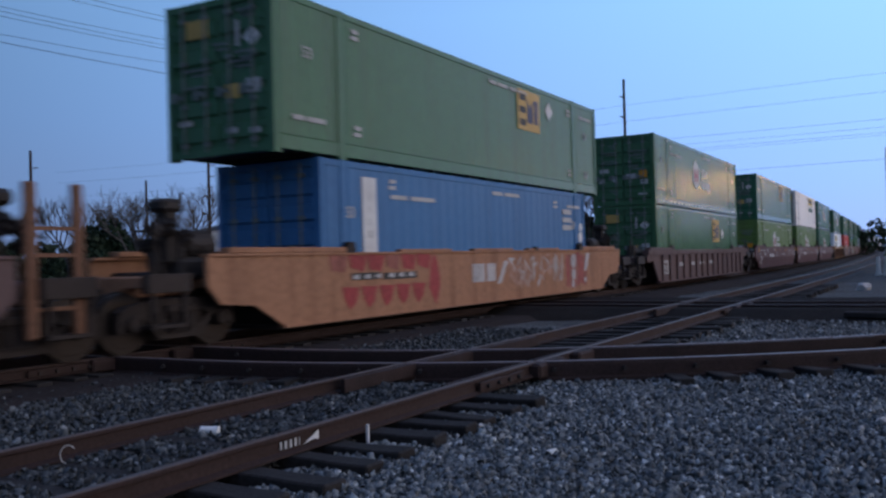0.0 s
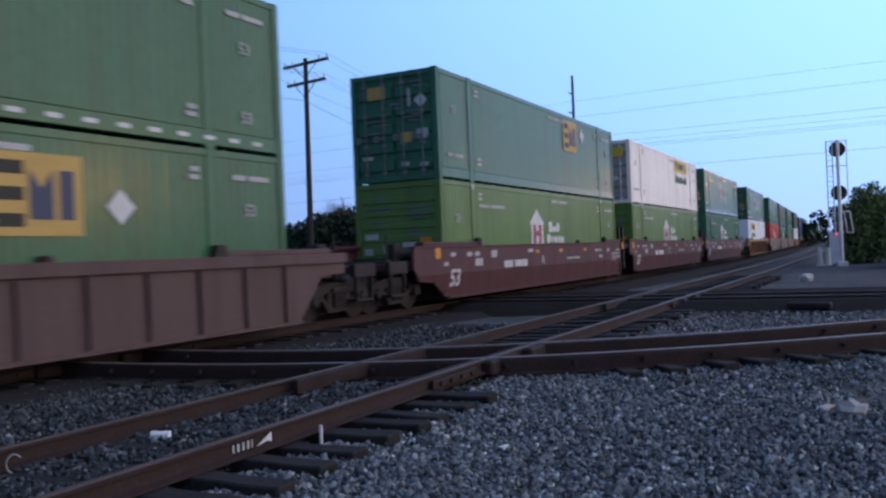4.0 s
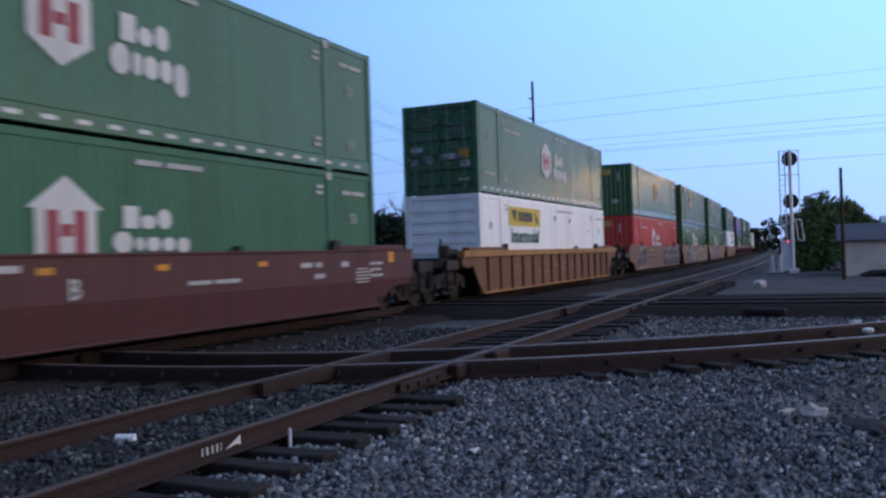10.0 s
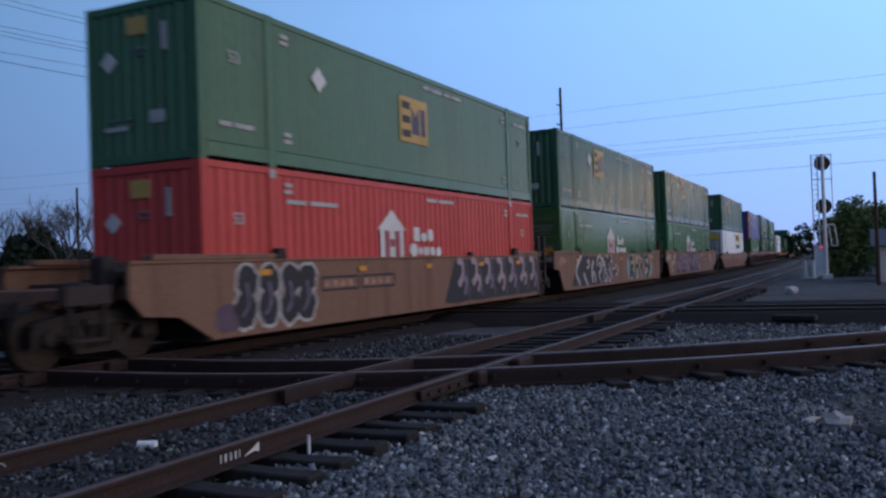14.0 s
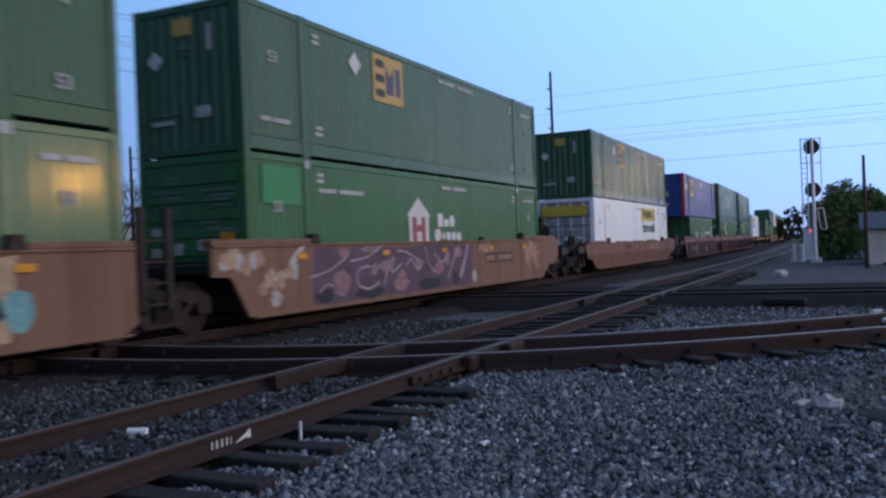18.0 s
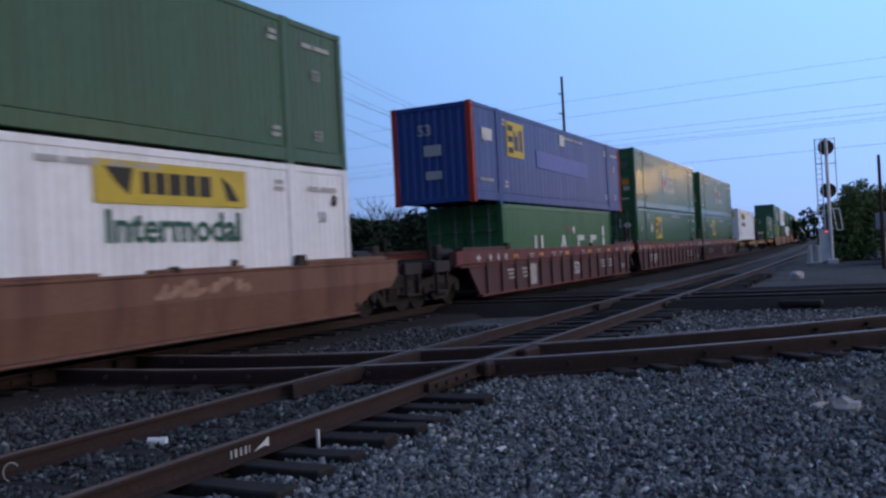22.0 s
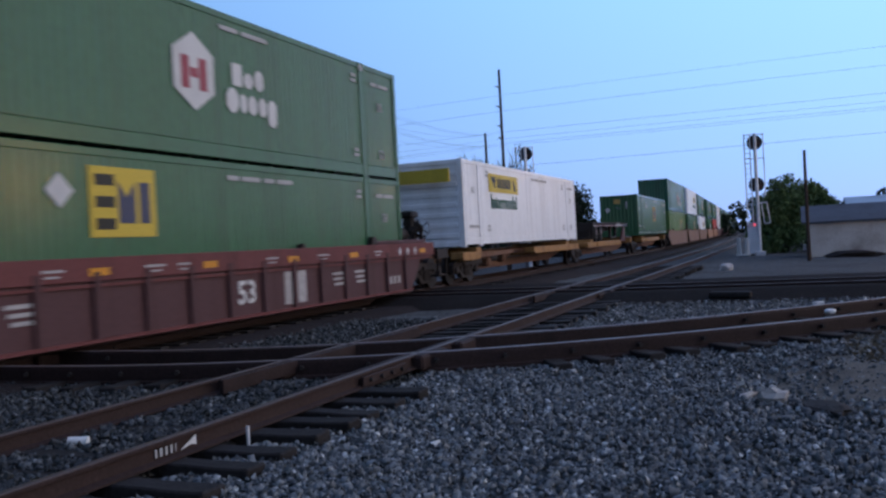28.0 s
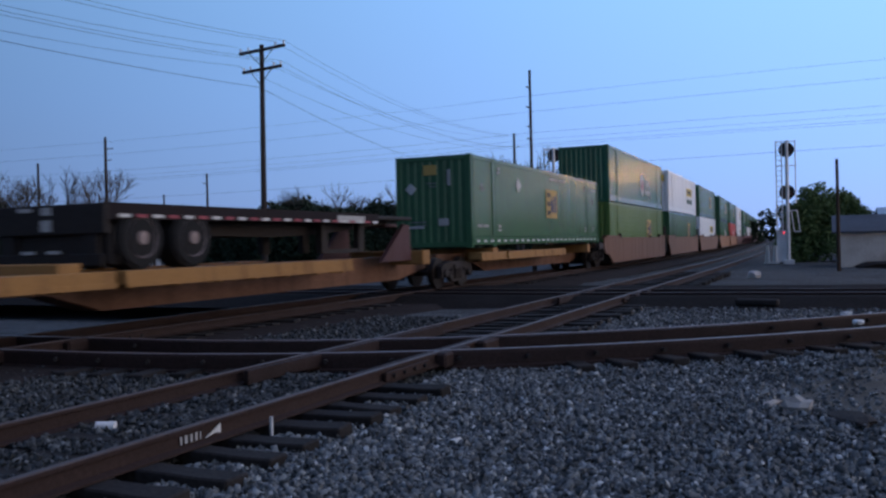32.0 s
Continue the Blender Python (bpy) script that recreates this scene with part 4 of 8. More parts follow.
def hunt_sign(c, x, z, end=True, word=True):
    """A long yellow name panel with dark bar shapes, and a green word below it."""
    s = decal(c, ("hs", x, z), "name_panel", [rect(x - 1.72, x + 1.72, z - 0.33, z + 0.33)], M_SIGN_YELLOW, "yellow name panel")
    shapes = [[(x - 1.5, z + 0.22), (x - 0.95, z + 0.22), (x - 1.05, z - 0.2), (x - 1.3, z)], [(x + 1.5, z - 0.22), (x + 1.2, z - 0.22), (x + 1.05, z + 0.2), (x + 1.3, z + 0.05)]]
    u = x - 0.78
    for wd in (0.2, 0.24, 0.28, 0.28, 0.28):
        shapes.append(rect(u, u + wd, z - 0.17, z + 0.18))
        u += wd + 0.07
    for i, o in enumerate(shapes):
        key = ("hs2", x, z, i)
        if key not in DECAL_MESH:
            bm = bmesh.new()
            plate(bm, o, Y_FACE - 0.006)
            DECAL_MESH[key] = mesh_of("name_mark", bm, M_SIGN_DARK)
        part("name_mark", DECAL_MESH[key], None, s)
    key = ("hse", z)
    if key not in DECAL_MESH:
        bm = bmesh.new()
        box(bm, -H - 0.055, -H + 0.03, -1.0, 1.0, 2.14, 2.58)
        DECAL_MESH[key] = mesh_of("end_name_panel", bm, M_SIGN_YELLOW)
    if end:
        part("end_name_panel", DECAL_MESH[key], None, c, "yellow name panel on the end")
    if word:
        if "word" not in DECAL_MESH:
            DECAL_MESH["word"] = text_mesh("Intermodal", 0.70, M_SIGN_GREEN)
        w = part("lettering", DECAL_MESH["word"], None, c, "dark green lettering")
        w.matrix_basis = pose(x, Y_FACE - 0.002, z - 0.70)
    return s


def letters(parent, text, x, y, z, size, material, name="lettering"):
    key = ("txt", text, size, material.name)
    if key not in DECAL_MESH:
        DECAL_MESH[key] = text_mesh(text, size, material)
    t = part(name, DECAL_MESH[key], None, parent, "painted letters")
    t.matrix_basis = pose(x, y, z)
    return t


def size_mark(parent, x, y, z, size):
    key = ("53", size)
    if key not in DECAL_MESH:
        DECAL_MESH[key] = text_mesh("53", size, M_GREY_MARK)
    t = part("size_mark", DECAL_MESH[key], None, parent, "white painted number")
    t.matrix_basis = pose(x, y, z)


def container(colour, label, mid, z, length=16.154, post=None, rib="fine", end="doors", marks=(), tall=CH):
    """A container whose middle lies at the train's place mid, standing at height z."""
    c = thing("shipping_container", label, "container", "containers on the train")
    for nm, me, lb in container_meshes(colour, length, post or colour, rib, end, tall):
        part(nm, me, None, c, lb)
    h = length / 2
    for m in marks:
        k, a = m[0], m[1:]
        if k == "ends" and end == "ribs":
            a = (a[0], "ribs")
        {"spots": rust_spots, "ys": yellow_sign, "house": house_mark, "small": small_marks, "dia": diamond, "dash": dashes, "ends": end_marks, "hunt": hunt_sign}[k](c, *a)
    MOVERS.append((c, mid, z))
    return c


# ---- railway cars ----
CAR_MESH = {}


def cached(key, maker, name, material):
    if key not in CAR_MESH:
        bm = bmesh.new()
        maker(bm)
        CAR_MESH[key] = mesh_of(name, bm, material)
    return CAR_MESH[key]


def wheel_maker(bm):
    r = 0.457
    for y in (-0.79, 0.79):
        s = 1 if y > 0 else -1
        tube(bm, (0, y - s * 0.055, 0), (0, y + s * 0.07, 0), r, r, 24)
        tube(bm, (0, y - s * 0.09, 0), (0, y - s * 0.055, 0), r + 0.028, r + 0.028, 24)
        tube(bm, (0, y + s * 0.07, 0), (0, y + s * 0.075, 0), r * 0.82, r * 0.8, 20)
        tube(bm, (0, y + s * 0.05, 0), (0, y + s * 0.17, 0), 0.11, 0.10, 12)
    tube(bm, (0, -0.95, 0), (0, 0.95, 0), 0.075, 0.075, 10)


def frame_maker(bm):
    for s in (-1, 1):
        y0, y1 = (s * 0.93, s * 1.08) if s > 0 else (-1.08, -0.93)
        prism(bm, [(-1.14, 0.52), (-0.66, 0.52), (-0.42, 0.62), (0.42, 0.62), (0.66, 0.52), (1.14, 0.52), (1.14, 0.64), (0.98, 0.72), (0.5, 0.79), (-0.5, 0.79), (-0.98, 0.72), (-1.14, 0.64)], y0, y1)
        prism(bm, [(-0.70, 0.52), (-0.42, 0.19), (0.42, 0.19), (0.70, 0.52), (0.56, 0.52), (0.36, 0.30), (-0.36, 0.30), (-0.56, 0.52)], y0, y1)
        for e in (-1, 1):
            prism(bm, [(e * 0.42, 0.24), (e * 0.28, 0.24), (e * 0.28, 0.66), (e * 0.42, 0.66)], y0, y1)
            prism(bm, [(e * 1.16, 0.33), (e * 1.06, 0.33), (e * 1.06, 0.58), (e * 1.16, 0.58)], y0, y1)
        for x in (-0.89, 0.89):
            tube(bm, (x, s * 1.0, 0.457), (x, s * 1.13, 0.457), 0.14, 0.12, 14)
        for x in (-0.16, 0.0, 0.16):
            tube(bm, (x, s * 1.09, 0.27), (x, s * 1.09, 0.58), 0.06, 0.06, 8)
        box(bm, -0.30, 0.30, min(s * 0.9, s * 1.14), max(s * 0.9, s * 1.14), 0.58, 0.70, 0.02)
    box(bm, -0.2, 0.2, -1.0, 1.0, 0.55, 0.80, 0.03)


def truck(parent, x):
    t = part("truck", cached("frame", frame_maker, "truck", M_TRUCK), None, parent, "dark cast steel wheel truck")
    t.matrix_basis = pose(x, 0, 0)
    for dx in (-0.89, 0.89):
        w = part("wheelset", cached("wheels", wheel_maker, "wheelset", M_WHEEL), None, t)
        w.matrix_basis = pose(dx, 0, 0.457)


def coupler(parent, x0, x1):
    def make(bm):
        box(bm, min(x0, x1), max(x0, x1), -0.12, 0.12, 0.72, 0.98, 0.03)
        e = x1 - 0.18 if x1 > x0 else x1 + 0.18
        box(bm, min(e, x1), max(e, x1), -0.2, 0.2, 0.66, 1.04, 0.05)
    part("coupler", cached(("coupler", round(x0, 2), round(x1, 2)), make, "coupler", M_DARK), None, parent)
    def hose(bm):
        pts = [(x0, -0.35, 0.75), ((x0 + x1) / 2, -0.38, 0.45), (x1, -0.3, 0.40)]
        for a, b in zip(pts, pts[1:]):
            tube(bm, a, b, 0.025, seg=6)
    part("air_hose", cached(("hose", round(x0, 2), round(x1, 2)), hose, "air_hose", M_RUBBER), None, parent)


H = 8.077
YS = -1.42


def end_platform(parent, e, paint, reach, deck=1.12, heavy=False):
    """Deck, ladder and brake gear at one end of a car, towards e (-1 leading, 1 trailing)."""
    def deck_m(bm):
        a, b = e * (H + 0.9), e * (H + reach - 0.6)
        box(bm, min(a, b), max(a, b), -0.55, 0.55, 0.82, deck, 0.02)
        box(bm, min(b, b - e * 0.25), max(b, b - e * 0.25), -1.3, 1.3, deck - 0.16, deck + 0.02, 0.02)
        box(bm, min(a, a + e * 0.5), max(a, a + e * 0.5), -1.35, 1.35, deck - 0.2, deck + 0.02, 0.02)
    part("end_deck", cached(("deck", e, paint, reach, deck), deck_m, "end_deck", PAINT[paint]), None, parent)
    def put(name, label, key, make):
        part(name, cached((name, e, reach, deck, heavy, key), make, name, M_DARK), None, parent, label)
    def spot(u, y, z):
        return e * (H + u), y, deck + z
    def slab(bm, u0, u1, y0, y1, z0, z1, r):
        x0, x1 = sorted((e * (H + u0), e * (H + u1)))
        box(bm, x0, x1, y0, y1, deck + z0, deck + z1, r)
    if not heavy:
        put("air_reservoir", "dark air reservoir", 0, lambda bm: tube(bm, spot(0.8, -0.75, 0.2), spot(1.6, -0.75, 0.2), 0.2, 0.2, 14))
        put("brake_valve", "greasy brake valve", 0, lambda bm: slab(bm, 1.55, 1.85, -0.95, -0.65, -0.05, 0.5, 0.04))
        put("brake_valve", "greasy brake valve", 1, lambda bm: slab(bm, 2.05, 2.3, -1.0, -0.6, -0.3, 0.1, 0.04))
        put("brake_staff", "", 0, lambda bm: tube(bm, spot(2.17, -0.9, 0.0), spot(2.17, -0.9, 0.7), 0.03, seg=6))
    else:
        def tank(bm):
            tube(bm, spot(0.95, -0.55, 0.52), spot(1.55, -0.55, 0.52), 0.24, 0.24, 16)
            tube(bm, spot(0.86, -0.55, 0.52), spot(0.95, -0.55, 0.52), 0.14, 0.24, 16)
        put("air_reservoir", "dark air reservoir", 0, tank)
        put("air_reservoir", "dark air reservoir", 1, lambda bm: tube(bm, spot(1.0, -0.5, 0.24), spot(2.0, -0.5, 0.24), 0.19, seg=14))
        for i, (u, y, z, r) in enumerate(((1.72, -0.85, 0.62, 0.19), (1.86, -0.6, 0.86, 0.15), (2.0, -0.8, 0.78, 0.20), (1.8, -0.7, 0.38, 0.22), (2.28, -0.8, 0.72, 0.17), (2.34, -0.65, 0.5, 0.14), (2.02, -0.5, 0.45, 0.2))):
            def valve(bm):
                bmesh.ops.create_cube(bm, size=1.5 * r, matrix=Matrix.Translation(spot(u, y, z)) @ pose(0, 0, 0, 25 * u, 40 * z, 10))
                bmesh.ops.bevel(bm, geom=bm.edges[:], offset=0.4 * r, segments=2, affect="EDGES")
            put("brake_valve", "greasy brake valve", i, valve)
        def wheel(bm):
            tube(bm, spot(2.42, -0.8, 0.72), spot(2.47, -0.8, 0.72), 0.30, 0.30, 18, caps=False)
            tube(bm, spot(2.43, -0.8, 0.72), spot(2.46, -0.8, 0.72), 0.27, 0.27, 18, caps=False)
            for k in range(5):
                w = math.tau * k / 5
                tube(bm, spot(2.45, -0.8, 0.72), spot(2.45, -0.8 + 0.29 * math.cos(w), 0.72 + 0.29 * math.sin(w)), 0.02, seg=5)
        put("brake_wheel", "spoked brake wheel", 0, wheel)
        put("brake_stand", "tall greasy brake stand", 0, lambda bm: slab(bm, 1.78, 2.04, -0.82, -0.52, 0.2, 1.18, 0.05))
        put("brake_stand", "tall greasy brake stand", 1, lambda bm: slab(bm, 1.70, 2.16, -0.88, -0.46, 1.02, 1.24, 0.06))
        for i, u in enumerate((1.75, 2.3)):
            put("gear_bracket", "", i, lambda bm: slab(bm, u, u + 0.1, -0.9, -0.78, -0.15, 0.75, 0.02))
        for i, (u, y) in enumerate(((1.1, -0.9), (1.4, -0.35), (2.15, -0.95))):
            put("air_pipe", "", i, lambda bm: tube(bm, spot(u, y, -0.2), spot(u + 0.25, y, 0.5), 0.03, seg=6))
        put("gear_box", "", 0, lambda bm: slab(bm, 1.0, 1.9, -0.95, -0.35, -0.05, 0.28, 0.05))
    def step(bm):
        x = e * (H + reach - 0.75)
        box(bm, x - 0.3, x + 0.3, -1.42, -1.1, 0.38, 0.43)
        for dx in (-0.3, 0.3):
            box(bm, x + dx - 0.025, x + dx + 0.025, -1.42, -1.34, 0.38, deck)
        box(bm, x - 0.42, x + 0.42, -1.44, -1.30, deck - 0.22, deck + 0.06, 0.01)
    part("step", cached(("step", e, reach, deck, paint), step, "step", M_TRUCK), None, parent)
    if e > 0 and paint == "brown" and heavy:
        def ladder(bm):
            for dx in (2.05, 2.75):
                box(bm, H + dx - 0.07, H + dx + 0.07, -1.36, -1.24, 0.4, 2.42, 0.02)
            for z in (0.75, 1.1, 1.45, 1.8):
                box(bm, H + 2.05, H + 2.75, -1.33, -1.27, z, z + 0.05)
        part("ladder", cached(("ladder", reach, paint), ladder, "ladder", PAINT["rust_yellow"]), None, parent)


def joint_gear(parent, e, paint):
    """Tall ladder posts and a link box over the shared truck of an articulated car."""
    for dx, wd in ((0.28, 0.07), (0.86, 0.07)):
        def post(bm):
            x = e * (H + dx)
            box(bm, x - wd, x + wd, -1.40, -1.28, 0.5, 2.14, 0.02)
        part("ladder_post", cached(("lpost", e, dx, paint), post, "ladder_post", M_TRUCK), None, parent)
    for z in (0.58, 0.92, 1.26, 1.6):
        def rung(bm):
            x0, x1 = sorted((e * (H + 0.28), e * (H + 0.86)))
            box(bm, x0, x1, -1.37, -1.31, z, z + 0.04)
        part("rung", cached(("rung", e, z), rung, "rung", M_TRUCK), None, parent)
    def link(bm):
        x = e * (H + 1.05)
        box(bm, x - 0.55, x + 0.55, -0.5, 0.5, 0.6, 1.0, 0.05)
    part("link_box", cached(("link", e), link, "link_box", M_TRUCK), None, parent)
    def stand(bm):
        x = e * (H + 1.05)
        box(bm, x - 0.2, x + 0.2, 0.3, 0.8, 0.9, 1.7, 0.04)
    part("brake_stand", cached(("jstand", e), stand, "brake_stand", M_DARK), None, parent)


def well_car(label, L, colour, kind, left, right, marks=None, top=1.47, heavy=False):
    """One well: kind smooth, rib or sill. left and right: 'c' coupled end with its own truck, 'j' shared truck (built by the unit on its trailing side), 'n' no truck."""
    mid = L + H
    car = thing("well_car", label, "railway car", "well cars of the train")
    paint = PAINT[colour]
    ends = {"c": 1.78, "j": 1.12, "n": 0.80} if kind == "sill" else {"c": 1.78, "j": 1.40, "n": 1.40}
    a, b = -H - ends[left], H + ends[right]
    if kind == "smooth":
        a = a if left == "c" else -H - 1.17
        b = b if right == "c" else H + 0.1
    for s in (-1, 1):
        y0, y1 = (YS, YS + 0.07) if s < 0 else (-YS - 0.07, -YS)
        def side(bm):
            if kind == "smooth":
                o = [(-H + 0.02, 0.2), (H - 0.02, 0.2), (H + 0.72, 0.60), (b - 0.28, 0.66), (b, 0.95), (b, top), (a, top), (a, 0.95), (a + 0.28, 0.66), (-H - 0.72, 0.60)]
                if left != "c":
                    o[0], o[-1], o[-2], o[-3] = (-H - 0.18, 0.2), (-H - 0.62, 0.88), (-H - 0.7, 0.95), (a, 0.97)
                if right != "c":
                    o[1:5] = [(b - 0.25, 0.2), (b, 0.34)]
            else:
                o = [(-H - 0.2, 0.14), (H + 0.2, 0.14), (H + 0.75, 0.72), (H + 0.95, 0.98), (b, 1.0), (b, top - 0.1), (a, top - 0.1), (a, 1.0), (-H - 0.95, 0.98), (-H - 0.75, 0.72)]
                if kind == "sill" and left != "c":
                    o[0], o[-1], o[-2] = (-H - 0.12, 0.14), (-H - 0.42, 0.72), (-H - 0.5, 0.98)
                if kind == "sill" and right != "c":
                    o[1], o[2], o[3] = (H + 0.12, 0.14), (H + 0.42, 0.72), (H + 0.5, 0.98)
            prism(bm, o, y0, y1)
            if colour in ("maroon", "dull_orange"):
                bmesh.ops.bisect_plane(bm, geom=bm.verts[:] + bm.edges[:] + bm.faces[:], plane_co=(0, 0, 0.8), plane_no=(0, 0, 1))
                for v in bm.verts:
                    if v.co.z < 0.79:
                        v.co.y -= s * 0.18 * (0.8 - v.co.z)
        part("side_wall", cached(("side", kind, left, right, s, colour, top), side, "side_wall", paint), None, car)
        def sill(bm):
            w = {"smooth": 0.03, "rib": 0.07, "sill": 0.06}[kind]
            zb = {"smooth": top - 0.05, "rib": top - 0.20, "sill": top - 0.36}[kind]
            yy = (y0 - w, y1 + 0.1) if s < 0 else (y0 - 0.1, y1 + w)
            box(bm, a, b, yy[0], yy[1], zb, top, 0.008)
            if kind == "smooth":
                box(bm, -H, H, yy[0], yy[1], 0.17, 0.21)
            else:
                box(bm, -H - 0.2, H + 0.2, yy[0], yy[1], 0.10, 0.16)
            if kind == "sill":
                box(bm, a + 0.3, b - 0.3, yy[0] + 0.012, yy[1] - 0.012, zb - 0.09, zb - 0.045)
        part("top_sill", cached(("sill", kind, left, right, s, colour, top), sill, "top_sill", PAINT["yellow" if colour == "rust_yellow" else ("red_brown" if kind == "sill" else colour)]), None, car)
        for e in (-1, 1):
            def flange(bm):
                x0, x1 = sorted(((min(b, H + 1.3) if e > 0 else max(a, -H - 1.3)), e * (H - 2.0)))
                yy = (y0 - 0.01, y1 + 0.16) if s < 0 else (y0 - 0.16, y1 + 0.01)
                box(bm, x0, x1, yy[0], yy[1], top, top + 0.10, 0.015)
            part("end_flange", cached(("flange", e, s, colour, top, kind, left, right), flange, "end_flange", paint), None, car)
        if kind != "smooth":
            rb = {"rib": 1.12, "sill": 1.12}[kind]
            def rib(bm):
                yy = (y0 - 0.075, y0) if s < 0 else (y1, y1 + 0.075)
                prism(bm, [(-0.05, 0.16), (0.05, 0.16), (0.065, top - 0.22), (-0.065, top - 0.22)], *yy)
            for x in np.arange(-7.84, 7.9, rb):
                r = part("rib", cached(("rib", s, colour, kind, top), rib, "rib", paint), None, car)
                r.matrix_basis = pose(float(x), 0, 0)
    if kind == "smooth" and left == "c" and right == "c":
        for x in (-3.2, 0.1, 3.3):
            def tab(bm):
                box(bm, x - 1.1, x + 1.1, YS + 0.0, YS + 0.14, top, top + 0.055, 0.01)
            part("edge_tab", cached(("tab", x, colour, top), tab, "edge_tab", paint), None, car)
    for x in (-6.1, 2.7, 6.1):
        def guide(bm):
            w, hgt = (0.17, 0.20) if abs(x) > 3 else (0.10, 0.09)
            prism(bm, [(x - w, top - 0.02), (x + w, top - 0.02), (x + 0.7 * w, top + hgt), (x - 0.5 * w, top + hgt)], YS - 0.03, YS + 0.09)
        part("container_guide", cached(("guide", x, top), guide, "container_guide", M_TRUCK), None, car, "dark steel container guide")
    def tub(bm):
        box(bm, -H, H, -1.35, 1.35, 0.14, 0.215)
        if kind != "sill":
            for x in (-7.9, -6.1, 6.1, 7.9):
                box(bm, x - 0.12, x + 0.12, -1.3, 1.3, 0.21, 0.36)
        for e in (-1, 1):
            x0, x1 = sorted((e * (H + 0.02), e * (H + 0.16)))
            box(bm, x0, x1, -1.35, 1.35, 0.30, 1.25)
            reach = 0.75 if kind == "sill" and (left if e < 0 else right) != "c" else 1.35 if kind != "smooth" or (left if e < 0 else right) == "c" else (1.1 if e < 0 else 0.0)
            if reach:
                x0, x1 = sorted((e * (H + 0.16), e * (H + reach)))
                box(bm, x0, x1, -1.34, 1.34, 1.0, 1.2, 0.03)
    part("well_floor", cached(("tub", kind, left, right), tub, "well_floor", M_DARK), None, car)
    for e, k in ((-1, left), (1, right)):
        if k == "c":
            truck(car, e * (H + 2.05))
            end_platform(car, e, colour, 3.3, heavy=heavy)
            coupler(car, e * (H + 2.4), e * (H + 3.38))
        elif k == "j" and e > 0:
            truck(car, e * (H + {"smooth": 1.0, "rib": 1.43, "sill": 1.25}[kind]))
            joint_gear(car, e, colour)
    MOVERS.append((car, mid, 0.0))
    return car


def car_marks(car, key, shapes, material, name="painted_mark", label="painted marks", y=YS - 0.004):
    k = ("cm", key)
    if k not in CAR_MESH:
        bm = bmesh.new()
        for o in shapes:
            prism(bm, o, y - 0.006, y + 0.002)
        CAR_MESH[k] = mesh_of(name, bm, material)
    return part(name, CAR_MESH[k], None, car, label)


def scrawl(car, seed, x0, x1, z0, z1, mats, letters=6, stroke=0.12):
    """Sprayed graffiti: overlapping fat strokes of paint in a band along the side."""
    rng = random.Random(seed)
    wdt = (x1 - x0) / letters
    for li, mat in enumerate(mats):
        yy = YS - 0.003 - 0.004 * li
        for i in range(letters):
            bm = bmesh.new()
            cx = x0 + (i + 0.5) * wdt
            pts = []
            for k in range(rng.randint(4, 6)):
                pts.append(Vector((cx + rng.uniform(-0.6, 0.6) * wdt, rng.uniform(z0, z1))))
            w = stroke * (1.6 if li == 0 else rng.uniform(0.5, 1.0))
            for p, q in zip(pts, pts[1:]):
                d = (q - p)
                if d.length < 0.05:
                    continue
                nrm = Vector((-d.y, d.x)).normalized() * w
                mid = (p + q) / 2 + nrm * rng.uniform(-0.8, 0.8)
                o = [p - nrm * 0.5, mid - nrm, q - nrm * 0.4, q + nrm * 0.4, mid + nrm, p + nrm * 0.5]
                o = [(v.x, min(max(v.y, z0), z1)) for v in o]
                yy -= 0.00005
                prism(bm, o, yy - 0.001, yy + 0.001)
            part("graffiti", bm, mat, car, "sprayed graffiti")

# ---- the train, from its head end to its tail ----
Z0, Z1 = 0.36, 3.262
HH = H


def stack(L, low, high):
    for spec, z in ((low, Z0), (high, Z1)):
        if spec:
            colour, label, kw = spec
            container(colour, label, L + H, z, **kw)


EMP = lambda x, zz=1.75, tan=True: [("small", "emp", HH), ("ends", HH, "tan"), ("ys", x, zz, tan)]
HUB = lambda x, zz, whole: [("small", "hub", HH), ("house", x, zz, whole), ("ends", HH, "amber")]
DG = "dark green steel container with a yellow square sign"
HG = "green steel container with a white house mark"

M_GRAF_RED = surface("red_spray_paint", (0.30, 0.05, 0.05), 0.6, var=0.25, grain=10)
M_GRAF_ROSE = surface("faded_rose_spray_paint", (0.27, 0.10, 0.075), 0.65, var=0.35, grain=6)
M_GRAF_PINK = surface("pink_spray_paint", (0.26, 0.145, 0.165), 0.6, var=0.3, grain=10)
M_GRAF_BLACK = surface("black_spray_paint", (0.03, 0.03, 0.035), 0.6, var=0.3, grain=10)
M_GRAF_WHITE = surface("white_spray_paint", (0.42, 0.40, 0.39), 0.6, var=0.25, grain=10)
M_GRAF_LILAC = surface("lilac_spray_paint", (0.20, 0.16, 0.24), 0.6, var=0.3, grain=10)
M_GRAF_FADED = surface("faded_pale_spray_paint", (0.36, 0.21, 0.15), 0.7, var=0.35, grain=6)
M_GRAF_DUSK = surface("dusky_purple_spray_paint", (0.10, 0.065, 0.095), 0.6, var=0.3, grain=4)
M_GRAF_PALE = surface("pale_pink_spray_paint", (0.34, 0.26, 0.285), 0.6, var=0.25, grain=10)
M_GRAF_TEAL = surface("teal_spray_paint", (0.16, 0.34, 0.36), 0.6, var=0.3, grain=10)
M_GRAF_TAN = surface("tan_spray_paint", (0.42, 0.30, 0.20), 0.6, var=0.3, grain=10)

